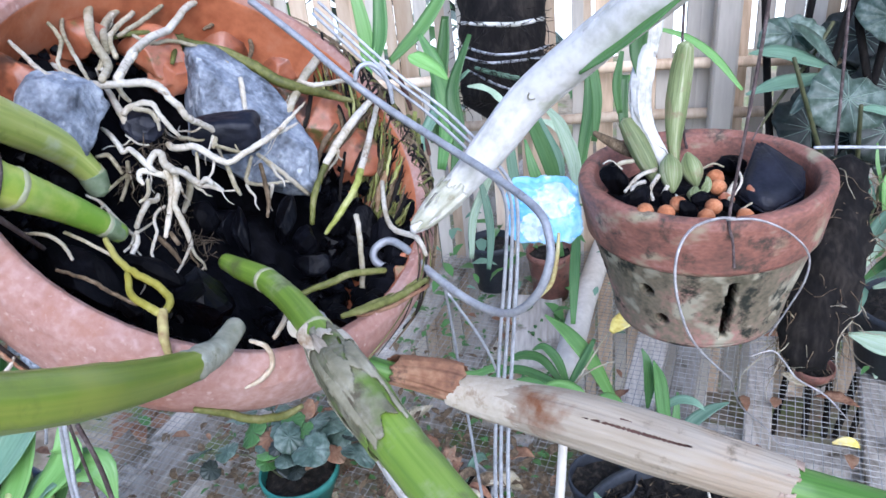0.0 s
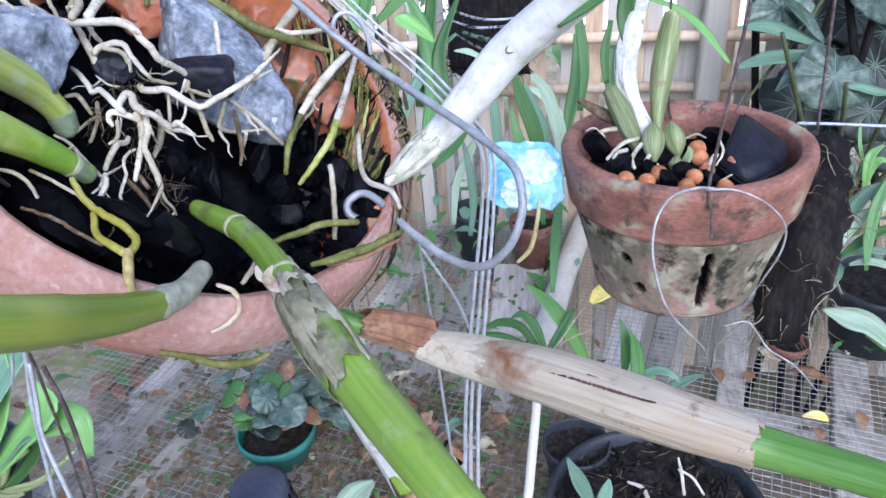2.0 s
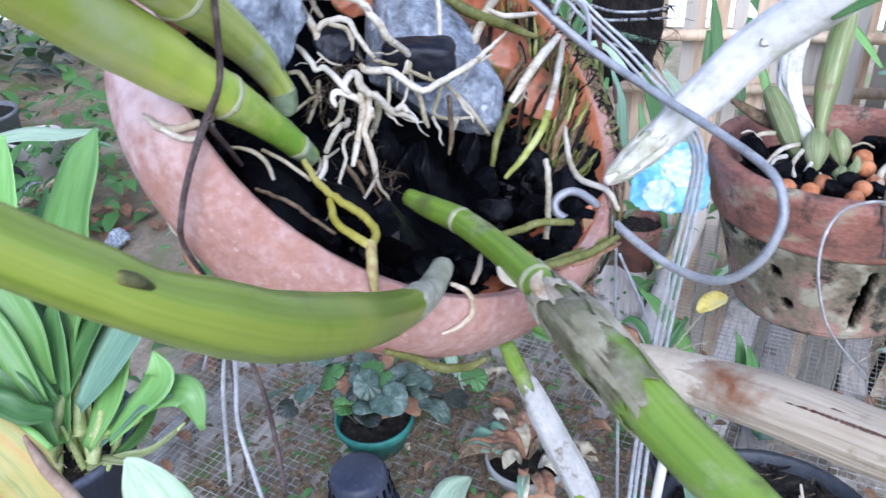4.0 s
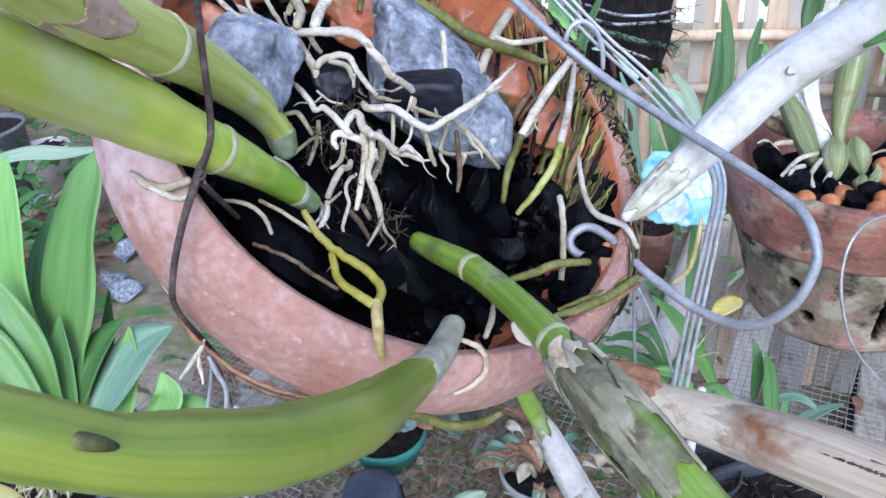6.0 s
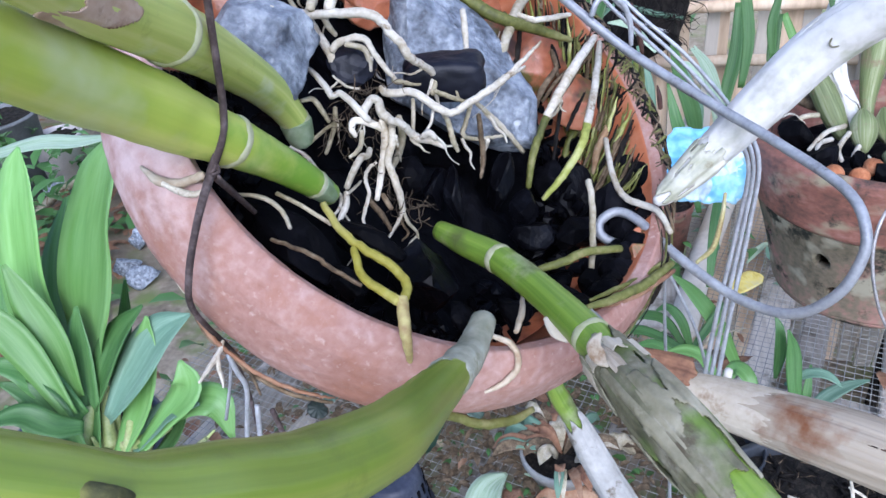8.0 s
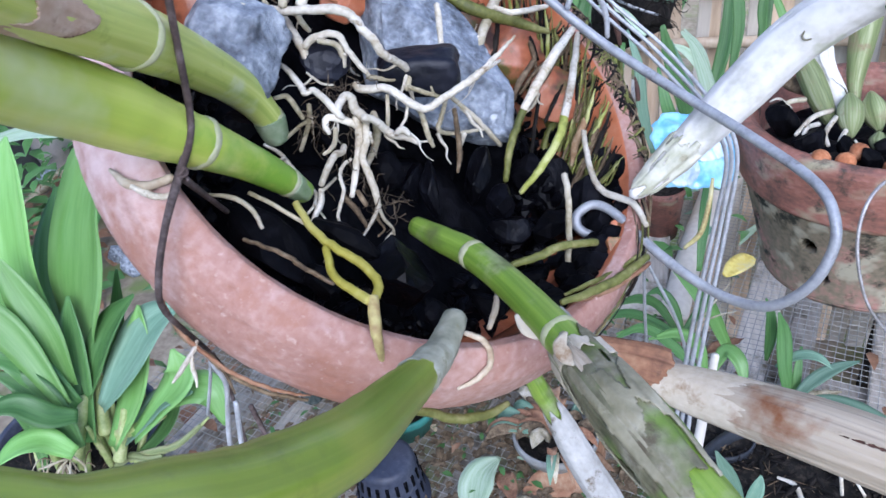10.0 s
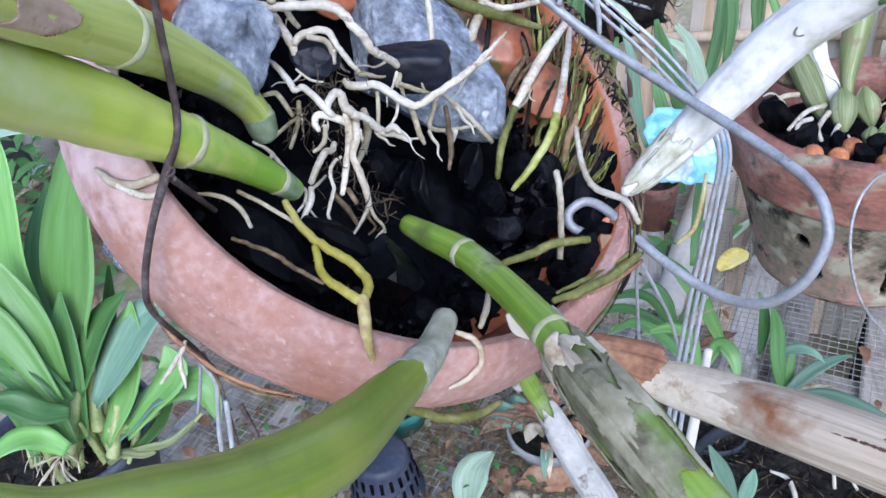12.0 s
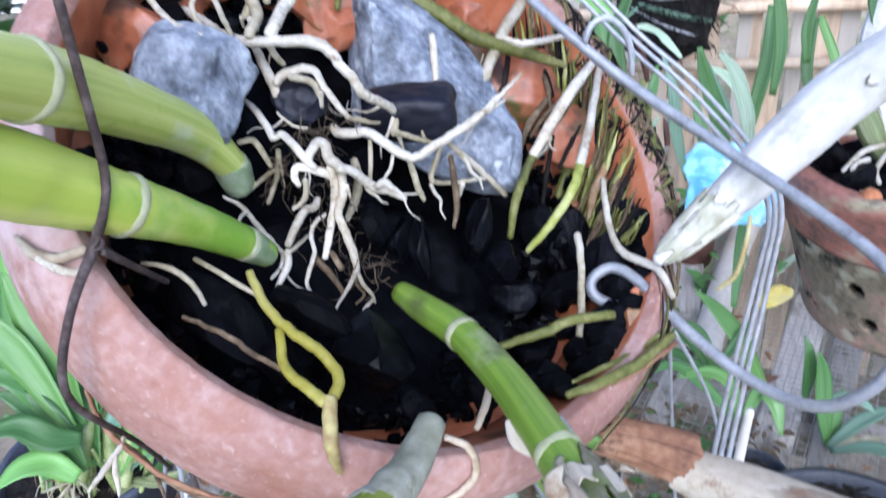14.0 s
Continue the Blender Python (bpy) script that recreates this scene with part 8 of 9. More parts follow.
coal((-0.0176, 0.3057, 0.8799), (0.0088, 0.0068, 0.0062), (48, 30, -6), 132, M_CHAR)
coal((-0.0110, 0.2752, 0.8732), (0.0063, 0.0054, 0.0047), (54, 6, 13), 133, M_CHAR)
coal((-0.0264, 0.2784, 0.8778), (0.0082, 0.0055, 0.0055), (54, 6, 13), 134, M_CHAR)
coal((-0.0395, 0.2905, 0.8904), (0.0065, 0.0074, 0.0056), (54, 6, 13), 135, M_CHAR)
coal((-0.0208, 0.2484, 0.8735), (0.0058, 0.0041, 0.0040), (54, 6, 13), 136, M_CHAR)
coal((-0.0522, 0.2147, 0.8912), (0.0057, 0.0036, 0.0037), (43, 37, -15), 137, M_CHAR)
coal((-0.0787, 0.2076, 0.9058), (0.0062, 0.0041, 0.0041), (48, 30, -6), 138, M_CHAR)
shard((-0.0076, 0.2717, 0.8812), (0.0061, 0.0052, 0.0028), (51, 22, 1), 139, M_CLAY_IN)
T("bulb", [(-0.5147, 0.4661, 0.4293, 0.00255), (-0.5216, 0.4825, 0.4522, 0.00454), (-0.5234, 0.4965, 0.4784, 0.00366), (-0.5230, 0.5109, 0.5040, 0.00196)], M_STEM, left_orchid)
T("bulb", [(-0.4982, 0.4700, 0.4273, 0.00227), (-0.4928, 0.4928, 0.4531, 0.00397), (-0.4907, 0.5042, 0.4744, 0.00338), (-0.4921, 0.5181, 0.5002, 0.00140)], M_STEM, left_orchid)
T("bulb", [(-0.5519, 0.4638, 0.4255, 0.00259), (-0.5578, 0.4806, 0.4485, 0.00402), (-0.5576, 0.4918, 0.4703, 0.00343), (-0.5565, 0.5065, 0.4961, 0.00142)], M_STEM, left_orchid)
T("bulb", [(-0.5692, 0.4497, 0.4316, 0.00227), (-0.5789, 0.4654, 0.4548, 0.00397), (-0.5806, 0.4759, 0.4766, 0.00310), (-0.5803, 0.4903, 0.5023, 0.00140)], M_STEM, left_orchid)
T("bulb", [(-0.5861, 0.4393, 0.4422, 0.00196), (-0.5931, 0.4572, 0.4670, 0.00364), (-0.5933, 0.4731, 0.4948, 0.00139)], M_STEM, left_orchid)
T("bulb", [(-0.4974, 0.4673, 0.4400, 0.00224), (-0.4650, 0.4770, 0.4467, 0.00278), (-0.4360, 0.4910, 0.4602, 0.00276), (-0.4155, 0.5046, 0.4767, 0.00137)], M_STEM, left_orchid)
T("root", [(-0.5410, 0.4408, 0.4664, 0.00108), (-0.5446, 0.4300, 0.4627, 0.00134), (-0.5479, 0.4175, 0.4570, 0.00080)], M_ROOT2, left_orchid)
T("root", [(-0.5384, 0.4414, 0.4661, 0.00108), (-0.5341, 0.4307, 0.4593, 0.00134), (-0.5247, 0.4230, 0.4542, 0.00080)], M_ROOT2, left_orchid)
T("root", [(-0.5411, 0.4415, 0.4672, 0.00108), (-0.5526, 0.4315, 0.4678, 0.00134), (-0.5614, 0.4228, 0.4690, 0.00080)], M_ROOT2, left_orchid)
T("root", [(-0.5359, 0.4437, 0.4679, 0.00108), (-0.5215, 0.4388, 0.4640, 0.00134), (-0.5148, 0.4304, 0.4591, 0.00080)], M_ROOT2, left_orchid)
L("leaf", [(0.1371, 0.7655, 0.3735, 0.00194), (0.1387, 0.7727, 0.4034, 0.00622), (0.1356, 0.7788, 0.4332, 0.00521), (0.1298, 0.7869, 0.4479, 0.00095)], M_LEAF, bench_plant)
L("leaf", [(0.1464, 0.7557, 0.3740, 0.00191), (0.1683, 0.7587, 0.3910, 0.00568), (0.1867, 0.7532, 0.3955, 0.00515), (0.2026, 0.7455, 0.3877, 0.00093)], M_LEAF_BLUE, bench_plant)
L("leaf", [(-0.1042, 0.7811, 0.4168, 0.00200), (-0.0746, 0.7740, 0.4153, 0.00494), (-0.0460, 0.7743, 0.4258, 0.00489), (-0.0211, 0.7684, 0.4276, 0.00097)], M_LEAF_BRIGHT, bench_plant)
T("stem", [(0.0464, 0.7389, 0.4231, 0.00100), (0.0631, 0.7466, 0.4511, 0.00099), (0.0794, 0.7540, 0.4786, 0.00098), (0.0893, 0.7619, 0.4889, 0.00065)], M_ROOT2, bench_plant)
T("stem", [(0.0431, 0.7384, 0.4234, 0.00100), (0.0597, 0.7412, 0.4428, 0.00099), (0.0760, 0.7444, 0.4530, 0.00099), (0.0952, 0.7464, 0.4600, 0.00065)], M_ROOT2, bench_plant)

T("pole", [(0.1108, 1.2483, 0.3450, 0.01935), (0.0775, 1.0984, 0.3450, 0.01856), (0.0555, 0.9850, 0.3450, 0.01890), (0.0368, 0.8746, 0.3450, 0.01899)], M_POST, bench_pole)
BOARD3 = [(-0.0087, 1.0660, 0.3420, 0.00459), (-0.0068, 0.8761, 0.3420, 0.00399)]
BOARD = [q[:3] for q in BOARD3]
board()
L("leaf", [(0.3885, 0.8612, 0.5925, 0.00194), (0.3799, 0.8657, 0.6118, 0.00642), (0.3715, 0.8684, 0.6281, 0.00639), (0.3637, 0.8731, 0.6378, 0.00160)], M_LEAF_BLUE, right_plant)
L("leaf", [(0.3902, 0.8400, 0.5963, 0.00189), (0.3889, 0.8441, 0.6223, 0.00437), (0.3928, 0.8482, 0.6374, 0.00496), (0.4039, 0.8507, 0.6477, 0.00123)], M_LEAF_BRIGHT, right_plant)
L("leaf", [(0.3869, 0.8462, 0.6073, 0.00158), (0.3858, 0.8532, 0.6282, 0.00220), (0.3810, 0.8595, 0.6492, 0.00218), (0.3819, 0.8712, 0.6677, 0.00094)], M_LEAF_BRIGHT, right_plant)
L("leaf", [(0.3932, 0.8438, 0.6015, 0.00158), (0.3971, 0.8497, 0.6195, 0.00376), (0.4042, 0.8511, 0.6292, 0.00437), (0.4135, 0.8507, 0.6259, 0.00125)], M_LEAF_BRIGHT, right_plant)
L("leaf", [(0.3616, 0.7920, 0.5658, 0.00246), (0.3695, 0.8005, 0.5963, 0.00669), (0.3831, 0.8031, 0.6156, 0.00661), (0.4081, 0.8038, 0.6287, 0.00237)], M_LEAF_BLUE, right_plant)
L("leaf", [(0.3558, 0.7847, 0.5558, 0.00185), (0.3697, 0.7909, 0.5808, 0.00548), (0.3864, 0.7924, 0.5975, 0.00601), (0.4144, 0.7920, 0.6082, 0.00237)], M_LEAF_PALE, right_plant)
L("leaf", [(0.3589, 0.7802, 0.5477, 0.00185), (0.3760, 0.7821, 0.5649, 0.00548), (0.3956, 0.7825, 0.5791, 0.00541), (0.4148, 0.7795, 0.5880, 0.00178)], M_LEAF, right_plant)
L("leaf", [(0.3690, 0.8170, 0.5656, 0.00189), (0.3749, 0.8279, 0.5813, 0.00568), (0.3872, 0.8362, 0.5912, 0.00505), (0.4027, 0.8400, 0.5928, 0.00126)], M_LEAF, right_plant)
L("leaf", [(0.3536, 0.7830, 0.5347, 0.00187), (0.3680, 0.7831, 0.5497, 0.00431), (0.3882, 0.7789, 0.5564, 0.00487), (0.4139, 0.7722, 0.5575, 0.00180)], M_LEAF_BLUE, right_plant)
L("leaf", [(0.3644, 0.7676, 0.5450, 0.00183), (0.3783, 0.7626, 0.5522, 0.00481), (0.3919, 0.7544, 0.5543, 0.00475), (0.4081, 0.7434, 0.5513, 0.00147)], M_LEAF_PALE, right_plant)
L("leaf", [(0.3785, 0.7578, 0.5445, 0.00180), (0.3788, 0.7727, 0.5777, 0.00597), (0.3850, 0.7881, 0.6101, 0.00594), (0.4021, 0.8092, 0.6392, 0.00178)], M_LEAF, right_plant)
hairs(fern_slab, 150, 0.035, 0.00045, M_FIBRE, seed=5)
hairs(fern_slab, 40, 0.05, 0.0006, M_ROOT2, seed=6)
hairs(fern_trunk, 420, 0.03, 0.0006, M_TRUNK, down=0.2, seed=7)
bench_litter()
L("leaf", [(-0.0616, 0.7584, 0.5941, 0.00252), (-0.0578, 0.7733, 0.6359, 0.00499), (-0.0418, 0.7861, 0.6709, 0.00493), (-0.0301, 0.8007, 0.6910, 0.00123)], M_LEAF_PALE, strap_plant)
L("leaf", [(-0.0427, 0.7543, 0.5821, 0.00252), (-0.0390, 0.7660, 0.6188, 0.00437), (-0.0428, 0.7761, 0.6552, 0.00431), (-0.0512, 0.7913, 0.6819, 0.00123)], M_LEAF_BLUE, strap_plant)
L("leaf", [(0.0382, 0.7720, 0.5875, 0.00252), (0.0253, 0.7879, 0.6357, 0.00686), (0.0097, 0.7996, 0.6779, 0.00616), (0.0000, 0.8179, 0.7099, 0.00123)], M_LEAF, strap_plant)
L("leaf", [(0.0563, 0.8159, 0.6145, 0.00258), (0.0522, 0.8368, 0.6681, 0.00511), (0.0422, 0.8495, 0.7103, 0.00442), (0.0234, 0.8505, 0.7363, 0.00125)], M_LEAF_PALE, strap_plant)
L("leaf", [(-0.0005, 0.7992, 0.6229, 0.00255), (-0.0131, 0.8119, 0.6658, 0.00568), (-0.0191, 0.8249, 0.7074, 0.00499), (-0.0321, 0.8429, 0.7400, 0.00125)], M_LEAF_BLUE, strap_plant)
L("leaf", [(-0.0135, 0.8422, 0.7335, 0.00187), (-0.0323, 0.8495, 0.7506, 0.00499), (-0.0466, 0.8426, 0.7626, 0.00493), (-0.0619, 0.8415, 0.7652, 0.00123)], M_LEAF_PALE, strap_plant)
L("leaf", [(0.0490, 0.7002, 0.5459, 0.00240), (0.0512, 0.7260, 0.5865, 0.00541), (0.0536, 0.7455, 0.6170, 0.00481), (0.0562, 0.7586, 0.6372, 0.00120)], M_LEAF, strap_plant)
coal((-0.0198, 0.2857, 0.8843), (0.0082, 0.0100, 0.0073), (53, 14, 7), 141, M_CHAR)
coal((-0.0141, 0.2802, 0.8816), (0.0081, 0.0081, 0.0064), (51, 22, 1), 142, M_CHAR)
coal((-0.0181, 0.2647, 0.8782), (0.0086, 0.0069, 0.0062), (52, -18, 31), 143, M_CHAR)
coal((-0.0101, 0.2875, 0.8834), (0.0073, 0.0082, 0.0062), (52, -18, 31), 144, M_CHAR)
coal((-0.0304, 0.2686, 0.8833), (0.0070, 0.0061, 0.0052), (53, 14, 7), 145, M_CHAR)
coal((-0.0222, 0.2547, 0.8769), (0.0059, 0.0059, 0.0047), (43, 37, -15), 146, M_CHAR)
coal((-0.0303, 0.2408, 0.8790), (0.0072, 0.0048, 0.0048), (54, -10, 25), 147, M_CHAR)
L("leaf", [(-0.6259, 0.4845, 0.4674, 0.00601), (-0.6327, 0.5159, 0.5347, 0.01187), (-0.6385, 0.5399, 0.5907, 0.01172), (-0.6385, 0.5646, 0.6448, 0.00231)], M_LEAF, left_orchid)
L("leaf", [(-0.5450, 0.5055, 0.4577, 0.00541), (-0.5323, 0.5352, 0.5128, 0.01068), (-0.5220, 0.5568, 0.5574, 0.00996), (-0.5190, 0.5758, 0.6019, 0.00174)], M_LEAF, left_orchid)
L("leaf", [(-0.5987, 0.4989, 0.4563, 0.00548), (-0.6176, 0.5276, 0.5258, 0.01022), (-0.6148, 0.5475, 0.5717, 0.01009), (-0.6065, 0.5715, 0.6207, 0.00176)], M_LEAF, left_orchid)
L("leaf", [(-0.5928, 0.5004, 0.4556, 0.00548), (-0.5826, 0.5333, 0.5167, 0.00902), (-0.5794, 0.5634, 0.5772, 0.00890), (-0.5690, 0.5912, 0.6307, 0.00176)], M_LEAF, left_orchid)
L("leaf", [(-0.5801, 0.4427, 0.4407, 0.00457), (-0.5853, 0.4585, 0.4813, 0.00958), (-0.5947, 0.4626, 0.5082, 0.00834), (-0.6084, 0.4589, 0.5263, 0.00165)], M_LEAF, left_orchid)
L("leaf", [(-0.4870, 0.4748, 0.4440, 0.00400), (-0.4598, 0.4879, 0.4672, 0.00845), (-0.4440, 0.4981, 0.4913, 0.00778), (-0.4341, 0.5097, 0.5199, 0.00165)], M_LEAF, left_orchid)
L("leaf", [(0.3781, 1.0350, 0.7010, 0.00357), (0.3430, 1.0259, 0.7152, 0.01271), (0.3051, 1.0163, 0.7292, 0.01328), (0.2682, 1.0023, 0.7361, 0.00207)], M_LEAF_BLUE, big_plant)
L("leaf", [(0.3815, 1.0374, 0.7038, 0.00357), (0.3566, 1.0372, 0.7293, 0.01271), (0.3357, 1.0335, 0.7481, 0.01188), (0.3187, 1.0284, 0.7635, 0.00207)], M_LEAF_DARK, big_plant)
L("leaf", [(0.3782, 1.0312, 0.6950, 0.00357), (0.3435, 1.0128, 0.6942, 0.01130), (0.3060, 0.9959, 0.6967, 0.01188), (0.2625, 0.9746, 0.6937, 0.00207)], M_LEAF_BLUE, big_plant)
L("leaf", [(0.3783, 1.0213, 0.6981, 0.00353), (0.3511, 0.9983, 0.6881, 0.00978), (0.3311, 0.9784, 0.6809, 0.00829), (0.3144, 0.9669, 0.6673, 0.00173)], M_LEAF_DARK, big_plant)
L("leaf", [(0.4446, 0.9634, 0.6640, 0.00338), (0.4258, 0.9615, 0.6663, 0.00744), (0.4056, 0.9617, 0.6720, 0.00676), (0.3889, 0.9602, 0.6742, 0.00135)], M_LEAF_BLUE, big_plant)
T("stalk", [(0.2843, 0.9842, 0.6462, 0.00178), (0.3186, 1.0136, 0.6834, 0.00214), (0.3530, 1.0411, 0.7176, 0.00250), (0.3803, 1.0677, 0.7522, 0.00250)], M_STALK, big_plant)
# Near-black leaves added behind the begonia; their colour stands for the shade there.
roundleaf((0.4230, 1.0599, 0.5956), (0.0498, 0.0421, 0.0460), (53, 28, -10), 171, M_LEAF_DARK_SHADE)
roundleaf((0.4828, 1.1245, 0.6438), (0.0508, 0.0430, 0.0469), (53, 28, -10), 172, M_LEAF_DARK_SHADE)
roundleaf((0.4027, 1.0914, 0.6322), (0.0503, 0.0426, 0.0464), (53, 28, -10), 173, M_LEAF_DARK_SHADE)
roundleaf((0.4542, 1.1684, 0.7022), (0.0513, 0.0434, 0.0473), (53, 28, -10), 174, M_LEAF_DARK_SHADE)
roundleaf((0.3727, 1.0708, 0.6078), (0.0503, 0.0426, 0.0464), (53, 28, -10), 175, M_LEAF_DARK_SHADE)
roundleaf((0.4834, 1.0330, 0.5745), (0.0488, 0.0413, 0.0451), (53, 28, -10), 176, M_LEAF_DARK_SHADE)
roundleaf((0.4521, 1.0298, 0.6158), (0.0479, 0.0405, 0.0442), (53, 28, -10), 177, M_LEAF_DARK_SHADE)
roundleaf((0.3997, 1.1568, 0.6987), (0.0434, 0.0276, 0.0355), (55, -22, 24), 181, M_LEAF_DARK_SHADE)
roundleaf((0.4511, 1.1527, 0.6592), (0.0438, 0.0279, 0.0358), (55, -22, 24), 182, M_LEAF_DARK_SHADE)
roundleaf((0.5015, 1.1622, 0.6794), (0.0434, 0.0276, 0.0355), (55, -22, 24), 183, M_LEAF_DARK_SHADE)
roundleaf((0.4092, 1.0190, 0.5725), (0.0413, 0.0263, 0.0338), (55, -22, 24), 184, M_LEAF_DARK_SHADE)
T("sheath", [(-0.0893, 0.2303, 0.9172, 0.00223), (-0.0900, 0.2279, 0.9203, 0.00335), (-0.0907, 0.2259, 0.9231, 0.00395)], M_TIP, orchid)
T("sheath", [(-0.1015, 0.2439, 0.9260, 0.00310), (-0.1019, 0.2436, 0.9292, 0.00383), (-0.1023, 0.2436, 0.9328, 0.00425)], M_TIP, orchid)
coal((-0.0149, 0.2557, 0.8792), (0.0066, 0.0058, 0.0050), (53, 14, 7), 151, M_CHAR)
coal((-0.0196, 0.2450, 0.8795), (0.0064, 0.0056, 0.0048), (48, 30, -6), 152, M_CHAR)
coal((-0.0102, 0.2680, 0.8795), (0.0060, 0.0060, 0.0048), (37, 44, -25), 153, M_CHAR)
coal((-0.0250, 0.2364, 0.8810), (0.0062, 0.0047, 0.0044), (51, 22, 1), 154, M_CHAR)
coal((-0.0087, 0.2772, 0.8827), (0.0053, 0.0070, 0.0049), (51, 22, 1), 155, M_CHAR)
T("root", [(-0.1068, 0.1898, 0.9432, 0.00058), (-0.1031, 0.1894, 0.9416, 0.00082), (-0.1000, 0.1898, 0.9408, 0.00070), (-0.0975, 0.1911, 0.9414, 0.00035)], M_ROOT, orchid)
shard((-0.1042, 0.3027, 0.9550), (0.0137, 0.0116, 0.0076), (58, 23, -3), 201, M_SHARD)
shard((-0.0640, 0.3213, 0.9219), (0.0150, 0.0173, 0.0097), (44, 47, -25), 202, M_SHARD)
shard((-0.0495, 0.3265, 0.9169), (0.0129, 0.0152, 0.0084), (23, 58, -53), 203, M_SHARD)
shard((-0.1259, 0.2537, 0.9619), (0.0099, 0.0108, 0.0062), (60, 14, 3), 204, M_SHARD)
shard((-0.0920, 0.3373, 0.9540), (0.0198, 0.0128, 0.0098), (59, 19, 0), 205, M_SHARD)
shard((-0.0706, 0.3411, 0.9399), (0.0166, 0.0119, 0.0085), (51, 39, -16), 206, M_SHARD)
shard((-0.1234, 0.2898, 0.9669), (0.0121, 0.0091, 0.0063), (60, 6, 8), 207, M_SHARD)
shard((-0.0345, 0.3173, 0.9063), (0.0103, 0.0126, 0.0069), (23, 58, -53), 208, M_SHARD)
shard((-0.0969, 0.2999, 0.9479), (0.0095, 0.0085, 0.0054), (58, 23, -3), 209, M_SHARD)
shard((-0.0068, 0.2721, 0.8820), (0.0052, 0.0060, 0.0034), (48, 30, -6), 210, M_SHARD)
L("bract", [(-0.0149, 0.1858, 0.9151, 0.00028), (-0.0160, 0.1842, 0.9128, 0.00154), (-0.0149, 0.1832, 0.9106, 0.00140), (-0.0133, 0.1827, 0.9092, 0.00028)], M_CREAM, orchid)
torn("stain", [(0.1069, 0.2167, 0.8348, 0.00831), (0.1128, 0.2147, 0.8345, 0.00794), (0.1175, 0.2130, 0.8342, 0.00766)], M_BROWN_PALE, orchid, seed=88, thr=-.05, puff=1.03, folds=.05, edge=.001, long=.008)
T("root", [(-0.1100, 0.2935, 0.9649, 0.00081), (-0.1046, 0.3078, 0.9680, 0.00094), (-0.1025, 0.3205, 0.9707, 0.00087), (-0.1002, 0.3315, 0.9725, 0.00067)], M_ROOT2, orchid)
T("root", [(-0.1290, 0.2816, 0.9770, 0.00058), (-0.1196, 0.2749, 0.9693, 0.00076), (-0.1139, 0.2617, 0.9640, 0.00064), (-0.1069, 0.2560, 0.9602, 0.00054)], M_ROOT2, orchid)
T("root", [(-0.1273, 0.2956, 0.9777, 0.00070), (-0.1213, 0.2800, 0.9712, 0.00077), (-0.1115, 0.2683, 0.9642, 0.00075), (-0.1022, 0.2576, 0.9594, 0.00063)], M_ROOT2, orchid)
T("root", [(-0.1300, 0.2625, 0.9739, 0.00064), (-0.1205, 0.2569, 0.9679, 0.00081), (-0.1130, 0.2525, 0.9641, 0.00071), (-0.1048, 0.2504, 0.9618, 0.00053)], M_ROOT, orchid)
T("root", [(-0.1053, 0.2954, 0.9643, 0.00061), (-0.0995, 0.2960, 0.9610, 0.00082), (-0.0943, 0.3018, 0.9599, 0.00083), (-0.0864, 0.3072, 0.9551, 0.00074), (-0.0773, 0.3076, 0.9489, 0.00053)], M_ROOT2, orchid)
T("root", [(-0.1121, 0.2920, 0.9648, 0.00081), (-0.1059, 0.3005, 0.9639, 0.00114), (-0.0971, 0.3077, 0.9603, 0.00116), (-0.0885, 0.3110, 0.9555, 0.00097)], M_OLIVE, orchid)
T("root", [(-0.0942, 0.2973, 0.9528, 0.00083), (-0.0953, 0.3043, 0.9562, 0.00105), (-0.0963, 0.3140, 0.9590, 0.00086)], M_OLIVE, orchid)
T("root", [(-0.0799, 0.3376, 0.9520, 0.00070), (-0.0766, 0.3302, 0.9480, 0.00103), (-0.0766, 0.3226, 0.9440, 0.00056)], M_FIBRE, orchid)
T("root", [(-0.0936, 0.3387, 0.9640, 0.00069), (-0.0898, 0.3360, 0.9612, 0.00114), (-0.0903, 0.3292, 0.9592, 0.00101), (-0.0918, 0.3235, 0.9585, 0.00055)], M_FIBRE, orchid)
T("root", [(-0.0463, 0.3325, 0.9244, 0.00059), (-0.0425, 0.3245, 0.9197, 0.00092), (-0.0404, 0.3187, 0.9146, 0.00057)], M_FIBRE, orchid)
T("root", [(0.1267, 0.5637, 0.7622, 0.00084), (0.1301, 0.5565, 0.7587, 0.00083), (0.1272, 0.5484, 0.7559, 0.00062)], M_ROOT, dendrobium)
T("root", [(0.1482, 0.5901, 0.7703, 0.00086), (0.1576, 0.5936, 0.7731, 0.00086), (0.1653, 0.5934, 0.7701, 0.00065)], M_ROOT2, dendrobium)
T("root", [(0.0886, 0.5817, 0.7762, 0.00086), (0.0802, 0.5837, 0.7826, 0.00086), (0.0742, 0.5818, 0.7813, 0.00065)], M_ROOT, dendrobium)
T("root", [(0.1077, 0.5572, 0.7636, 0.00084), (0.1031, 0.5504, 0.7616, 0.00083), (0.0979, 0.5457, 0.7613, 0.00062)], M_ROOT2, dendrobium)
T("root", [(0.1748, 0.5892, 0.7697, 0.00086), (0.1765, 0.5806, 0.7643, 0.00106), (0.1703, 0.5698, 0.7579, 0.00063)], M_ROOT, dendrobium)
T("root", [(0.1802, 0.5590, 0.7560, 0.00083), (0.1716, 0.5535, 0.7535, 0.00082), (0.1628, 0.5483, 0.7537, 0.00061)], M_ROOT2, dendrobium)
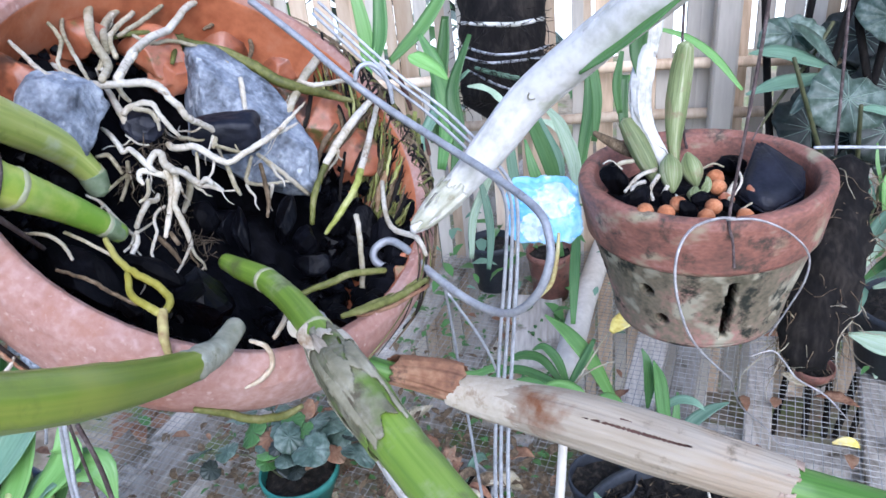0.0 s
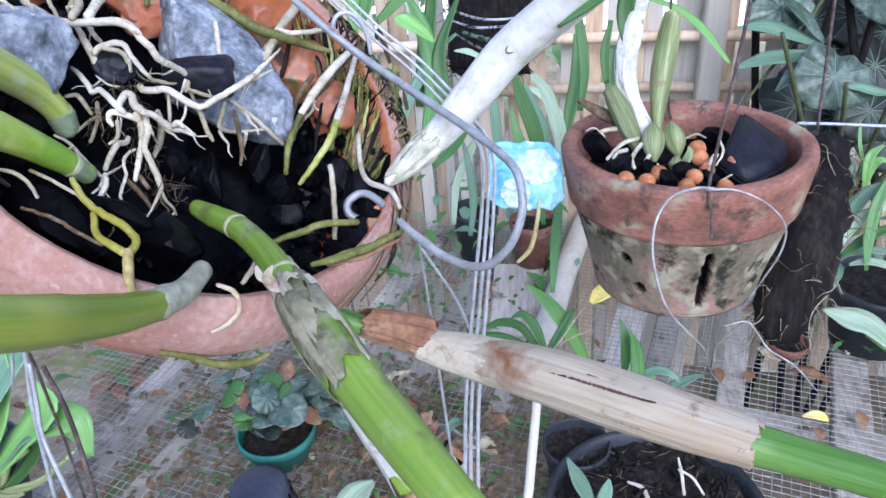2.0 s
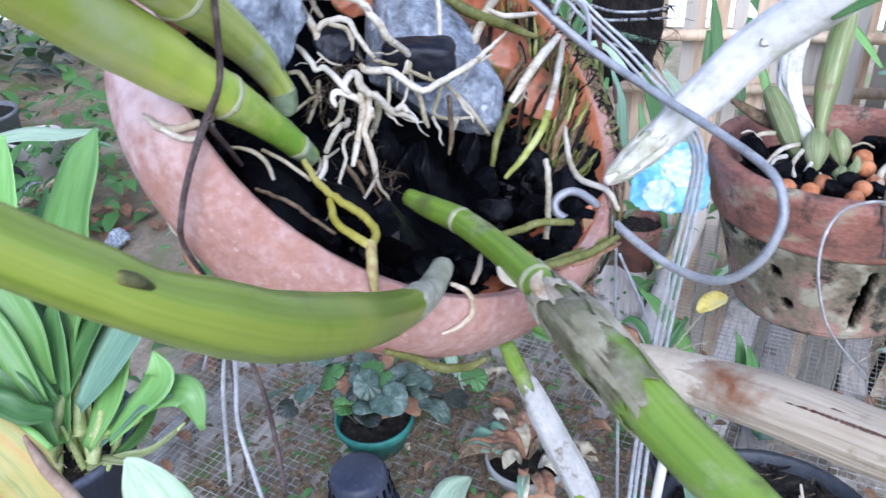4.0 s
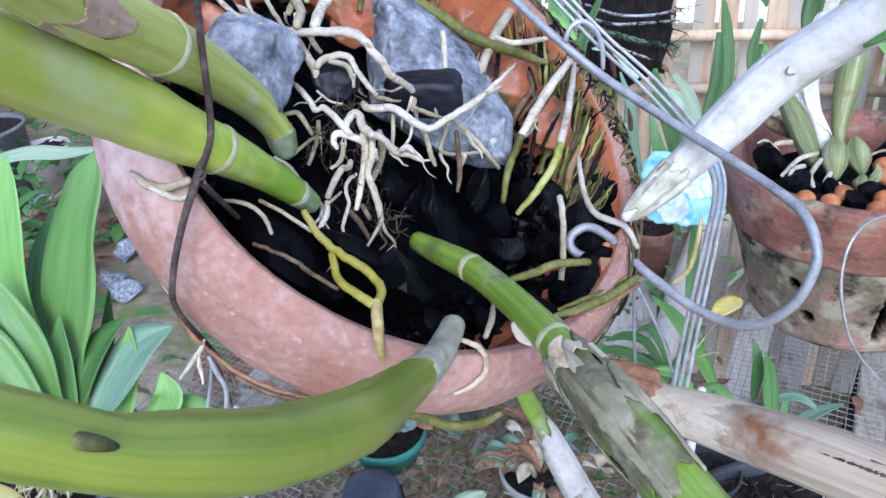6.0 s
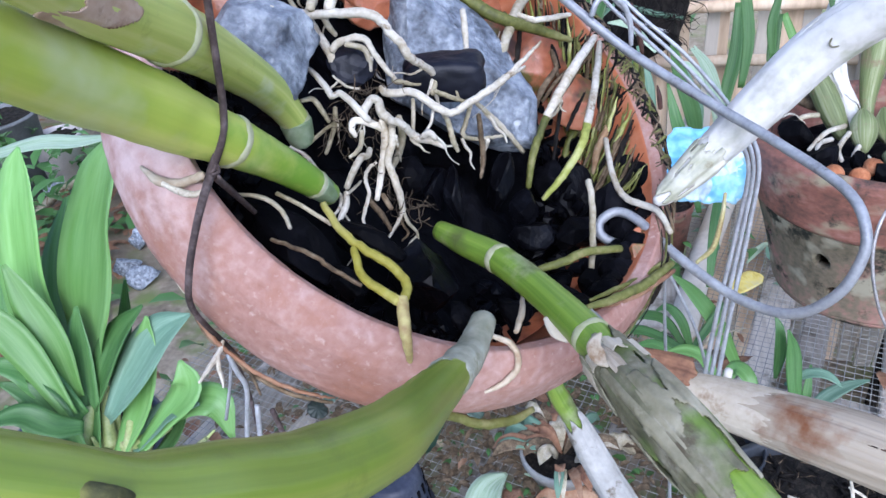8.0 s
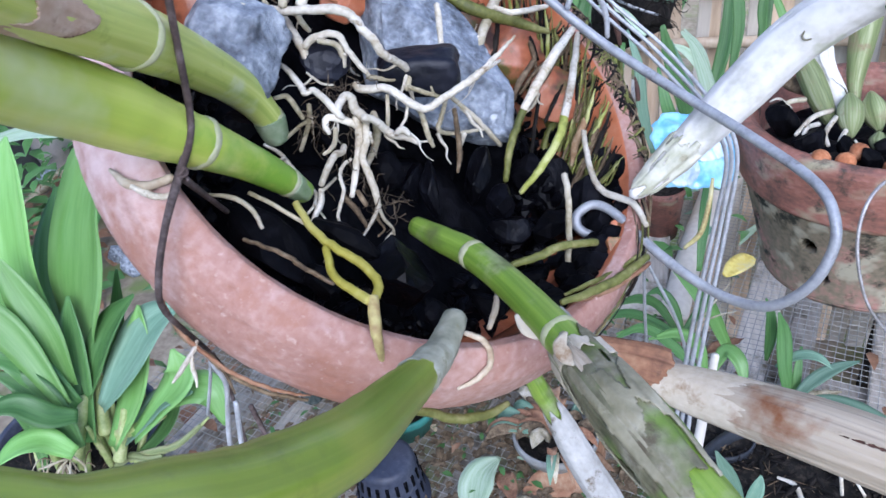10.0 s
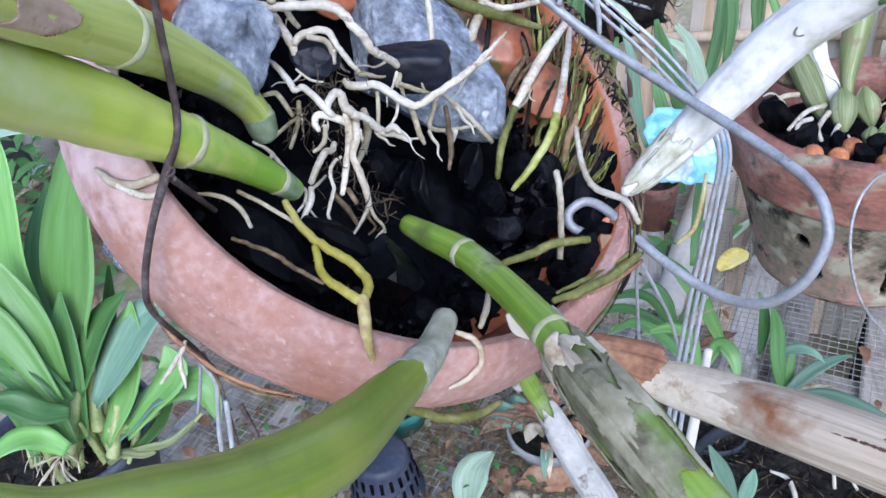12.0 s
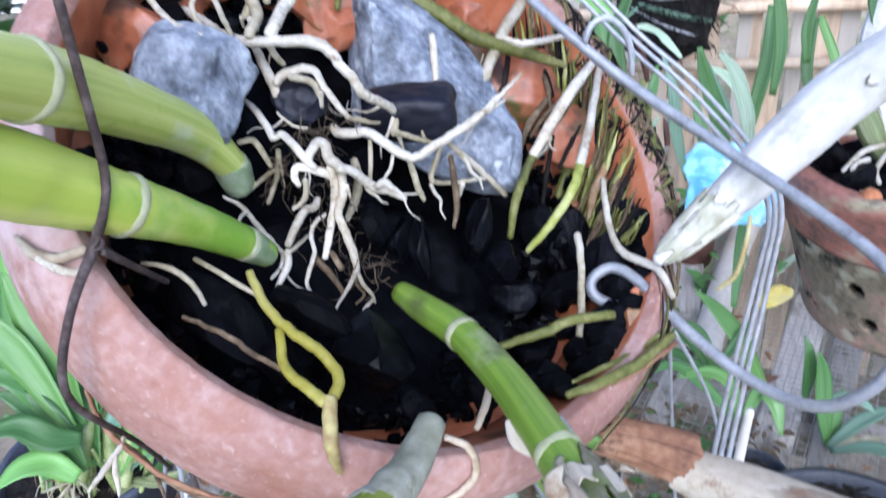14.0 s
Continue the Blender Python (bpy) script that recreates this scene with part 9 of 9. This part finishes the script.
L("leaf", [(0.1433, 0.5660, 0.7606, 0.00084), (0.1476, 0.5663, 0.7636, 0.00335), (0.1499, 0.5684, 0.7685, 0.00293), (0.1492, 0.5710, 0.7733, 0.00084)], M_BULB, dendrobium)
shard((0.1630, 0.5632, 0.7591), (0.0063, 0.0050, 0.0039), (58, 23, -3), 301, M_SHARD)
shard((0.1827, 0.5726, 0.7585), (0.0055, 0.0042, 0.0034), (35, 53, -37), 302, M_SHARD)
coal((0.1436, 0.5555, 0.7625), (0.0083, 0.0062, 0.0058), (58, 23, -3), 303, M_CHAR)
coal((0.1192, 0.5514, 0.7639), (0.0074, 0.0062, 0.0055), (35, 53, -37), 304, M_CHAR)
coal((0.1635, 0.5532, 0.7558), (0.0091, 0.0062, 0.0061), (55, 31, -9), 305, M_CHAR)
T("stem", [(-0.4606, 0.4730, 0.4482, 0.00221), (-0.4723, 0.4685, 0.4475, 0.00387), (-0.4943, 0.4676, 0.4473, 0.00445), (-0.5106, 0.4606, 0.4373, 0.00336)], M_BULB, left_orchid)
T("stem", [(-0.4230, 0.4976, 0.4712, 0.00219), (-0.4445, 0.4818, 0.4573, 0.00357), (-0.4673, 0.4742, 0.4525, 0.00387), (-0.4890, 0.4696, 0.4475, 0.00278)], M_BULB, left_orchid)
T("root", [(-0.5497, 0.4386, 0.4590, 0.00109), (-0.5556, 0.4237, 0.4514, 0.00135), (-0.5589, 0.4113, 0.4457, 0.00081)], M_ROOT2, left_orchid)
T("root", [(-0.5471, 0.4385, 0.4578, 0.00109), (-0.5462, 0.4259, 0.4502, 0.00135), (-0.5397, 0.4158, 0.4433, 0.00081)], M_ROOT2, left_orchid)
T("root", [(-0.5455, 0.4396, 0.4585, 0.00109), (-0.5323, 0.4319, 0.4519, 0.00135), (-0.5195, 0.4274, 0.4492, 0.00081)], M_ROOT2, left_orchid)
T("root", [(-0.0154, 0.3439, 0.9130, 0.00102), (-0.0151, 0.3283, 0.9045, 0.00119), (-0.0159, 0.3142, 0.8963, 0.00116), (-0.0180, 0.3070, 0.8887, 0.00077)], M_YEL2, orchid)
T("root", [(-0.0132, 0.3402, 0.9112, 0.00081), (-0.0126, 0.3265, 0.9032, 0.00109), (-0.0132, 0.3140, 0.8953, 0.00097), (-0.0150, 0.3077, 0.8878, 0.00068)], M_OLIVE, orchid)
T("root", [(-0.0176, 0.3310, 0.9076, 0.00080), (-0.0176, 0.3211, 0.9015, 0.00108), (-0.0188, 0.3120, 0.8952, 0.00087), (-0.0204, 0.3087, 0.8887, 0.00059)], M_YEL2, orchid)
T("root", [(-0.0550, 0.3305, 0.9283, 0.00079), (-0.0547, 0.3211, 0.9235, 0.00126), (-0.0547, 0.3135, 0.9195, 0.00067)], M_TRUNK, orchid)
T("root", [(-0.0455, 0.3304, 0.9257, 0.00059), (-0.0429, 0.3271, 0.9210, 0.00088), (-0.0406, 0.3236, 0.9164, 0.00059)], M_TRUNK, orchid)
T("root", [(-0.0383, 0.3099, 0.9098, 0.00057), (-0.0390, 0.3008, 0.9018, 0.00075), (-0.0398, 0.2955, 0.8924, 0.00057)], M_TRUNK, orchid)
T("root", [(-0.0252, 0.3413, 0.9245, 0.00070), (-0.0313, 0.3245, 0.9197, 0.00097), (-0.0391, 0.3108, 0.9175, 0.00084), (-0.0436, 0.3026, 0.9131, 0.00056)], M_FIBRE, orchid)
T("root", [(-0.0228, 0.3364, 0.9180, 0.00060), (-0.0226, 0.3255, 0.9100, 0.00088), (-0.0240, 0.3170, 0.9055, 0.00077), (-0.0263, 0.3113, 0.8987, 0.00048)], M_FIBRE, orchid)
T("root", [(-0.0293, 0.3227, 0.9133, 0.00049), (-0.0330, 0.3126, 0.9075, 0.00077), (-0.0362, 0.3061, 0.9012, 0.00057)], M_TRUNK, orchid)
T("root", [(-0.0104, 0.3265, 0.9053, 0.00059), (-0.0094, 0.3178, 0.8988, 0.00087), (-0.0110, 0.3085, 0.8928, 0.00077), (-0.0114, 0.3021, 0.8855, 0.00048)], M_TRUNK, orchid)
T("root", [(-0.0075, 0.3173, 0.9011, 0.00058), (-0.0077, 0.3080, 0.8953, 0.00085), (-0.0090, 0.3008, 0.8885, 0.00066)], M_TRUNK, orchid)
coal((-0.0114, 0.2935, 0.8894), (0.0055, 0.0064, 0.0048), (53, 14, 7), 401, M_CHAR)
coal((-0.0084, 0.2871, 0.8859), (0.0054, 0.0063, 0.0047), (37, 44, -25), 402, M_CHAR)
coal((-0.0152, 0.3016, 0.8899), (0.0053, 0.0056, 0.0044), (3, 55, -68), 403, M_CHAR)
coal((-0.0129, 0.2627, 0.8799), (0.0051, 0.0051, 0.0041), (48, 30, -6), 404, M_CHAR)
coal((-0.0168, 0.2497, 0.8801), (0.0049, 0.0049, 0.0039), (48, 30, -6), 405, M_CHAR)
shard((-0.0089, 0.2631, 0.8807), (0.0054, 0.0059, 0.0034), (48, 30, -5), 406, M_SHARD)
# Dark brown liner added inside the dry sheath, to shade its crack.
T("inner_sheath", [(0.0429, 0.2432, 0.8351, 0.00820), (0.0629, 0.2322, 0.8380, 0.00877), (0.0801, 0.2264, 0.8366, 0.00874), (0.0963, 0.2209, 0.8353, 0.00806)], M_BROWN2, orchid)

KNOT = Vector((-0.0955, 0.1925, 0.9447))


def wire_knot():
    """Turns of wire wound round themselves where the hanger crosses the rim."""
    for k in range(2):
        rows = []
        tilt = Matrix.Rotation(1.1 * k, 3, Vector((0.3, 0.5, 0.8)).normalized())
        for i in range(11):
            a = 2 * math.pi * i / 9
            rows.append((*(KNOT + tilt @ Vector((0.0008 * math.cos(a), 0.0008 * math.sin(a), 0.0003 * (i - 5)))), 0.0004))
        v, f = sweep(spline(rows, 3), 8, 0.05, k)
        mesh_ob("knot", v, f, M_RUSTWIRE, rust_wire)


def bud_ring():
    """The oval scar of an old bud: a thin raised ring with a small pith."""
    at, n, d = Vector((0.0385, 0.2864, 0.9375)), Vector((0.12, -0.90, 0.42)).normalized(), Vector((0.0202, -0.0066, 0.0183))
    d = (d - n * d.dot(n)).normalized()
    e = n.cross(d)
    rows = [(*(at + d * 0.0023 * math.cos(a) + e * 0.0014 * math.sin(a)), 0.00026) for a in (2 * math.pi * i / 16 for i in range(17))]
    v, f = sweep(rows, 6, 0.2, 3)
    mesh_ob("bud_scar", v, f, M_SHEATH, orchid, "grey oval bud scar on the white cane")
    part("bud_pith", lump(at - n * 0.0002, (0.0010, 0.0005, 0.0006), 7, 0.2, (0, -35, 0), 2), M_SHEATH, orchid)


def orchid_base():
    """Crowded swollen stem feet and dead roots at the foot of the ground orchid."""
    rng = random.Random(77)
    for k in range(13):
        p = Vector((-0.562 + rng.gauss(0, 0.022), 0.472 + rng.gauss(0, 0.012), 0.412))
        if (p - Vector((-0.590, 0.497, 0.412))).length > 0.074:
            continue
        lean = Vector((rng.gauss(0, 0.016), 0.012 + rng.gauss(0, 0.008), 0))
        r = rng.uniform(0.0035, 0.0065)
        h = rng.uniform(0.055, 0.10)
        rows = [(*(p + lean * q + Vector((0, 0, h * q))), r * w) for q, w in ((0, 0.9), (0.3, 1.0), (0.65, 0.8), (1.0, 0.5))]
        v, f = sweep(spline(rows, 4), 12, 0.08, k)
        mesh_ob("stem", v, f, M_STEM, left_orchid)
    for k in range(22):
        p = Vector((-0.560 + rng.gauss(0, 0.018), 0.448 + rng.gauss(0, 0.008), 0.452))
        d = Vector((rng.gauss(0, 0.8), rng.gauss(-0.5, 0.4), rng.gauss(-0.5, 0.3))).normalized() * rng.uniform(0.012, 0.026)
        rows = [(*(p + d * q + Vector((0, 0, 0.004 * math.sin(3 * q)))), 0.0010 - 0.0005 * q) for q in (0, 0.35, 0.7, 1.0)]
        v, f = sweep(spline(rows, 3), 6, 0.15, k)
        mesh_ob("root", v, f, (M_ROOT2, M_ROOT_TAN, M_FIBRE)[k % 3], left_orchid)


def lip_roots():
    """Old dark and olive roots that climb out of the pot over its far lip."""
    rng = random.Random(57)
    a, b = (Vector(q) - RIM for q in ((-0.0474, 0.3256, 0.9311), (-0.0079, 0.3135, 0.8933)))
    a, b = ((q - AXIS * q.dot(AXIS)).normalized() for q in (a, b))
    turn = math.atan2(AXIS.dot(a.cross(b)), a.dot(b))
    over = [(0.0700, -0.030), (0.0715, -0.023), (0.0730, -0.016), (0.0745, -0.007), (0.0765, -0.0005), (0.0800, 0.0006), (0.0838, -0.0030), (0.0872, -0.0110), (0.0885, -0.0210)]
    for k in range(130):
        ang = turn * rng.uniform(0.05, 1.28)
        thin = rng.uniform(0.0002, 0.0006)
        drift = rng.gauss(0, 0.05)
        first, last = rng.randint(0, 3), rng.randint(6, 9)
        rows = []
        for r, z in over[first:last]:
            d = Matrix.Rotation(ang, 3, AXIS) @ a
            rows.append((*(RIM + d * (r + thin * 0.7 + rng.uniform(0, 0.0012)) + AXIS * (z + thin * 0.5)), thin * rng.uniform(0.7, 1.2)))
            drift = drift * 0.8 + rng.gauss(0, 0.06)
            ang += drift
        v, f = sweep(spline(rows, 4), 7, 0.25, k)
        mesh_ob("root", v, f, (M_TRUNK, M_FIBRE, M_TRUNK, M_FIBRE, M_OLIVE)[k % 5], orchid)


def charcoal_chips():
    """Small broken charcoal heaped up against the pot's inner wall."""
    rng = random.Random(83)
    a, b = (Vector(q) - RIM for q in ((-0.0474, 0.3256, 0.9311), (-0.0079, 0.3135, 0.8933)))
    a, b = ((q - AXIS * q.dot(AXIS)).normalized() for q in (a, b))
    turn = math.atan2(AXIS.dot(a.cross(b)), a.dot(b))
    verts, faces = [], []
    for k in range(520):
        u = rng.uniform(0, 2 * math.pi)
        behind = math.cos(u - 0.35 * turn) > 0.35
        r = rng.uniform(0.050, 0.0715)
        z = rng.uniform(-0.034, -0.024 if behind else -0.036 + 0.018 * (r / 0.0715) ** 3)
        p = RIM + (Matrix.Rotation(u, 3, AXIS) @ a) * r + AXIS * z
        size = rng.uniform(0.0018, 0.0044)
        bm = lump(p, (size, size * rng.uniform(0.6, 1), size * rng.uniform(0.5, 0.9)), 900 + k, 0.15, (rng.uniform(0, 360), rng.uniform(0, 360), 0), 1, True)
        bm.verts.index_update()
        base = len(verts)
        verts += [v.co.copy() for v in bm.verts]
        faces += [[v.index + base for v in f.verts] for f in bm.faces]
        bm.free()
    ob = mesh_ob("charcoal_chips", verts, faces, M_CHAR_WET, smooth=False)
    tagged(ob, "small black charcoal chips heaped against the pot's wall", "charcoal", kind="stuff")


charcoal_chips()
wire_knot()
orchid_base()
lip_roots()
bud_ring()

# ---- the second pot ----
P2 = Vector((0.1527, 0.6062, 0.7645))
p2_m = axis_turn((-0.010, 0.030, 1.0))
p2_turn = p2_m.copy()
p2_m.translation = P2
pot_two = thing("clay_pot", P2, "weathered terracotta orchid pot with holes, hung on wires", "flower pot", turn=p2_turn)
rim2 = [(0.0840, -0.003), (0.0905, 0.0), (0.0955, -0.002), (0.0968, -0.008), (0.0950, -0.020), (0.0925, -0.034), (0.0910, -0.045), (0.0890, -0.0475), (0.0855, -0.049), (0.0755, -0.049), (0.0815, -0.012)]
v, f = lathe(rim2, p2_m, 240, 0.012, 7.0, 4, 0.8)
mesh_ob("rim", v, f, M_CLAY2, pot_two)
HOLES = [(-2.21, -0.073, 0.0064, 0.0064), (-2.08, -0.100, 0.006, 0.006), (-1.43, -0.086, 0.0048, 0.030), (-0.62, -0.070, 0.0064, 0.0064), (-0.72, -0.088, 0.0064, 0.0064), (-0.80, -0.106, 0.0064, 0.0064), (-2.9, -0.073, 0.0064, 0.0064), (0.9, -0.09, 0.0064, 0.0064)]


def pierced_wall():
    """The pot's lower wall, with round holes and a slit cut right through it."""
    seg, lines = 420, 64
    spin = math.atan2(p2_m[1][0], p2_m[0][0])
    out, inn = [], []
    for i in range(lines + 1):
        u = i / lines
        z = -0.0493 - 0.0727 * u
        ro = 0.0872 - 0.0192 * u - 0.0012 * math.sin(u * 3)
        o, q = [], []
        for j in range(seg):
            a = 2 * math.pi * j / seg
            w = 1 + 0.008 * noise.noise(Vector((math.cos(a) * 1.5 + 7, math.sin(a) * 1.5, z * 30))) + 0.004 * noise.fractal(Vector((math.cos(a) * 11 + 7, math.sin(a) * 11, z * 160)), 0.8, 2, 3)
            o.append(p2_m @ Vector((ro * w * math.cos(a), ro * w * math.sin(a), z)))
            q.append(p2_m @ Vector(((ro - 0.010) * math.cos(a), (ro - 0.010) * math.sin(a), z)))
        out.append(o)
        inn.append(q)

    def keep(i, j):
        z = -0.0493 - 0.0727 * (i + 0.5) / lines
        r = 0.0872 - 0.0192 * (i + 0.5) / lines
        for a, hz, w, h in HOLES:
            da = (2 * math.pi * (j + 0.5) / seg + spin - a + math.pi) % (2 * math.pi) - math.pi
            x, y = da * r / w, (z - hz) / h
            x += 0.35 * noise.noise(Vector((a * 5, z * 260, 0)))
            if h > 2 * w:
                if abs(y) < 1 and abs(x) < 1 - 0.35 * y * y:
                    return False
            elif x * x + y * y < 1:
                return False
        return True
    v, f, _ = shell(out, inn, keep)
    mesh_ob("body", v, f, M_CLAY2_LOW, pot_two)
    v, f = lathe([(0.0678, -0.1222), (0.0660, -0.1262), (0.0620, -0.1270), (0.0, -0.127), (0.0, -0.1222)], p2_m, 96, 0.006, 7.0)
    mesh_ob("base", v, f, M_CLAY2_LOW, pot_two)


pierced_wall()
potting("charcoal_mix", p2_m, 0.079, -0.030, 9, M_CHAR, "black charcoal in the weathered pot", 0.006)
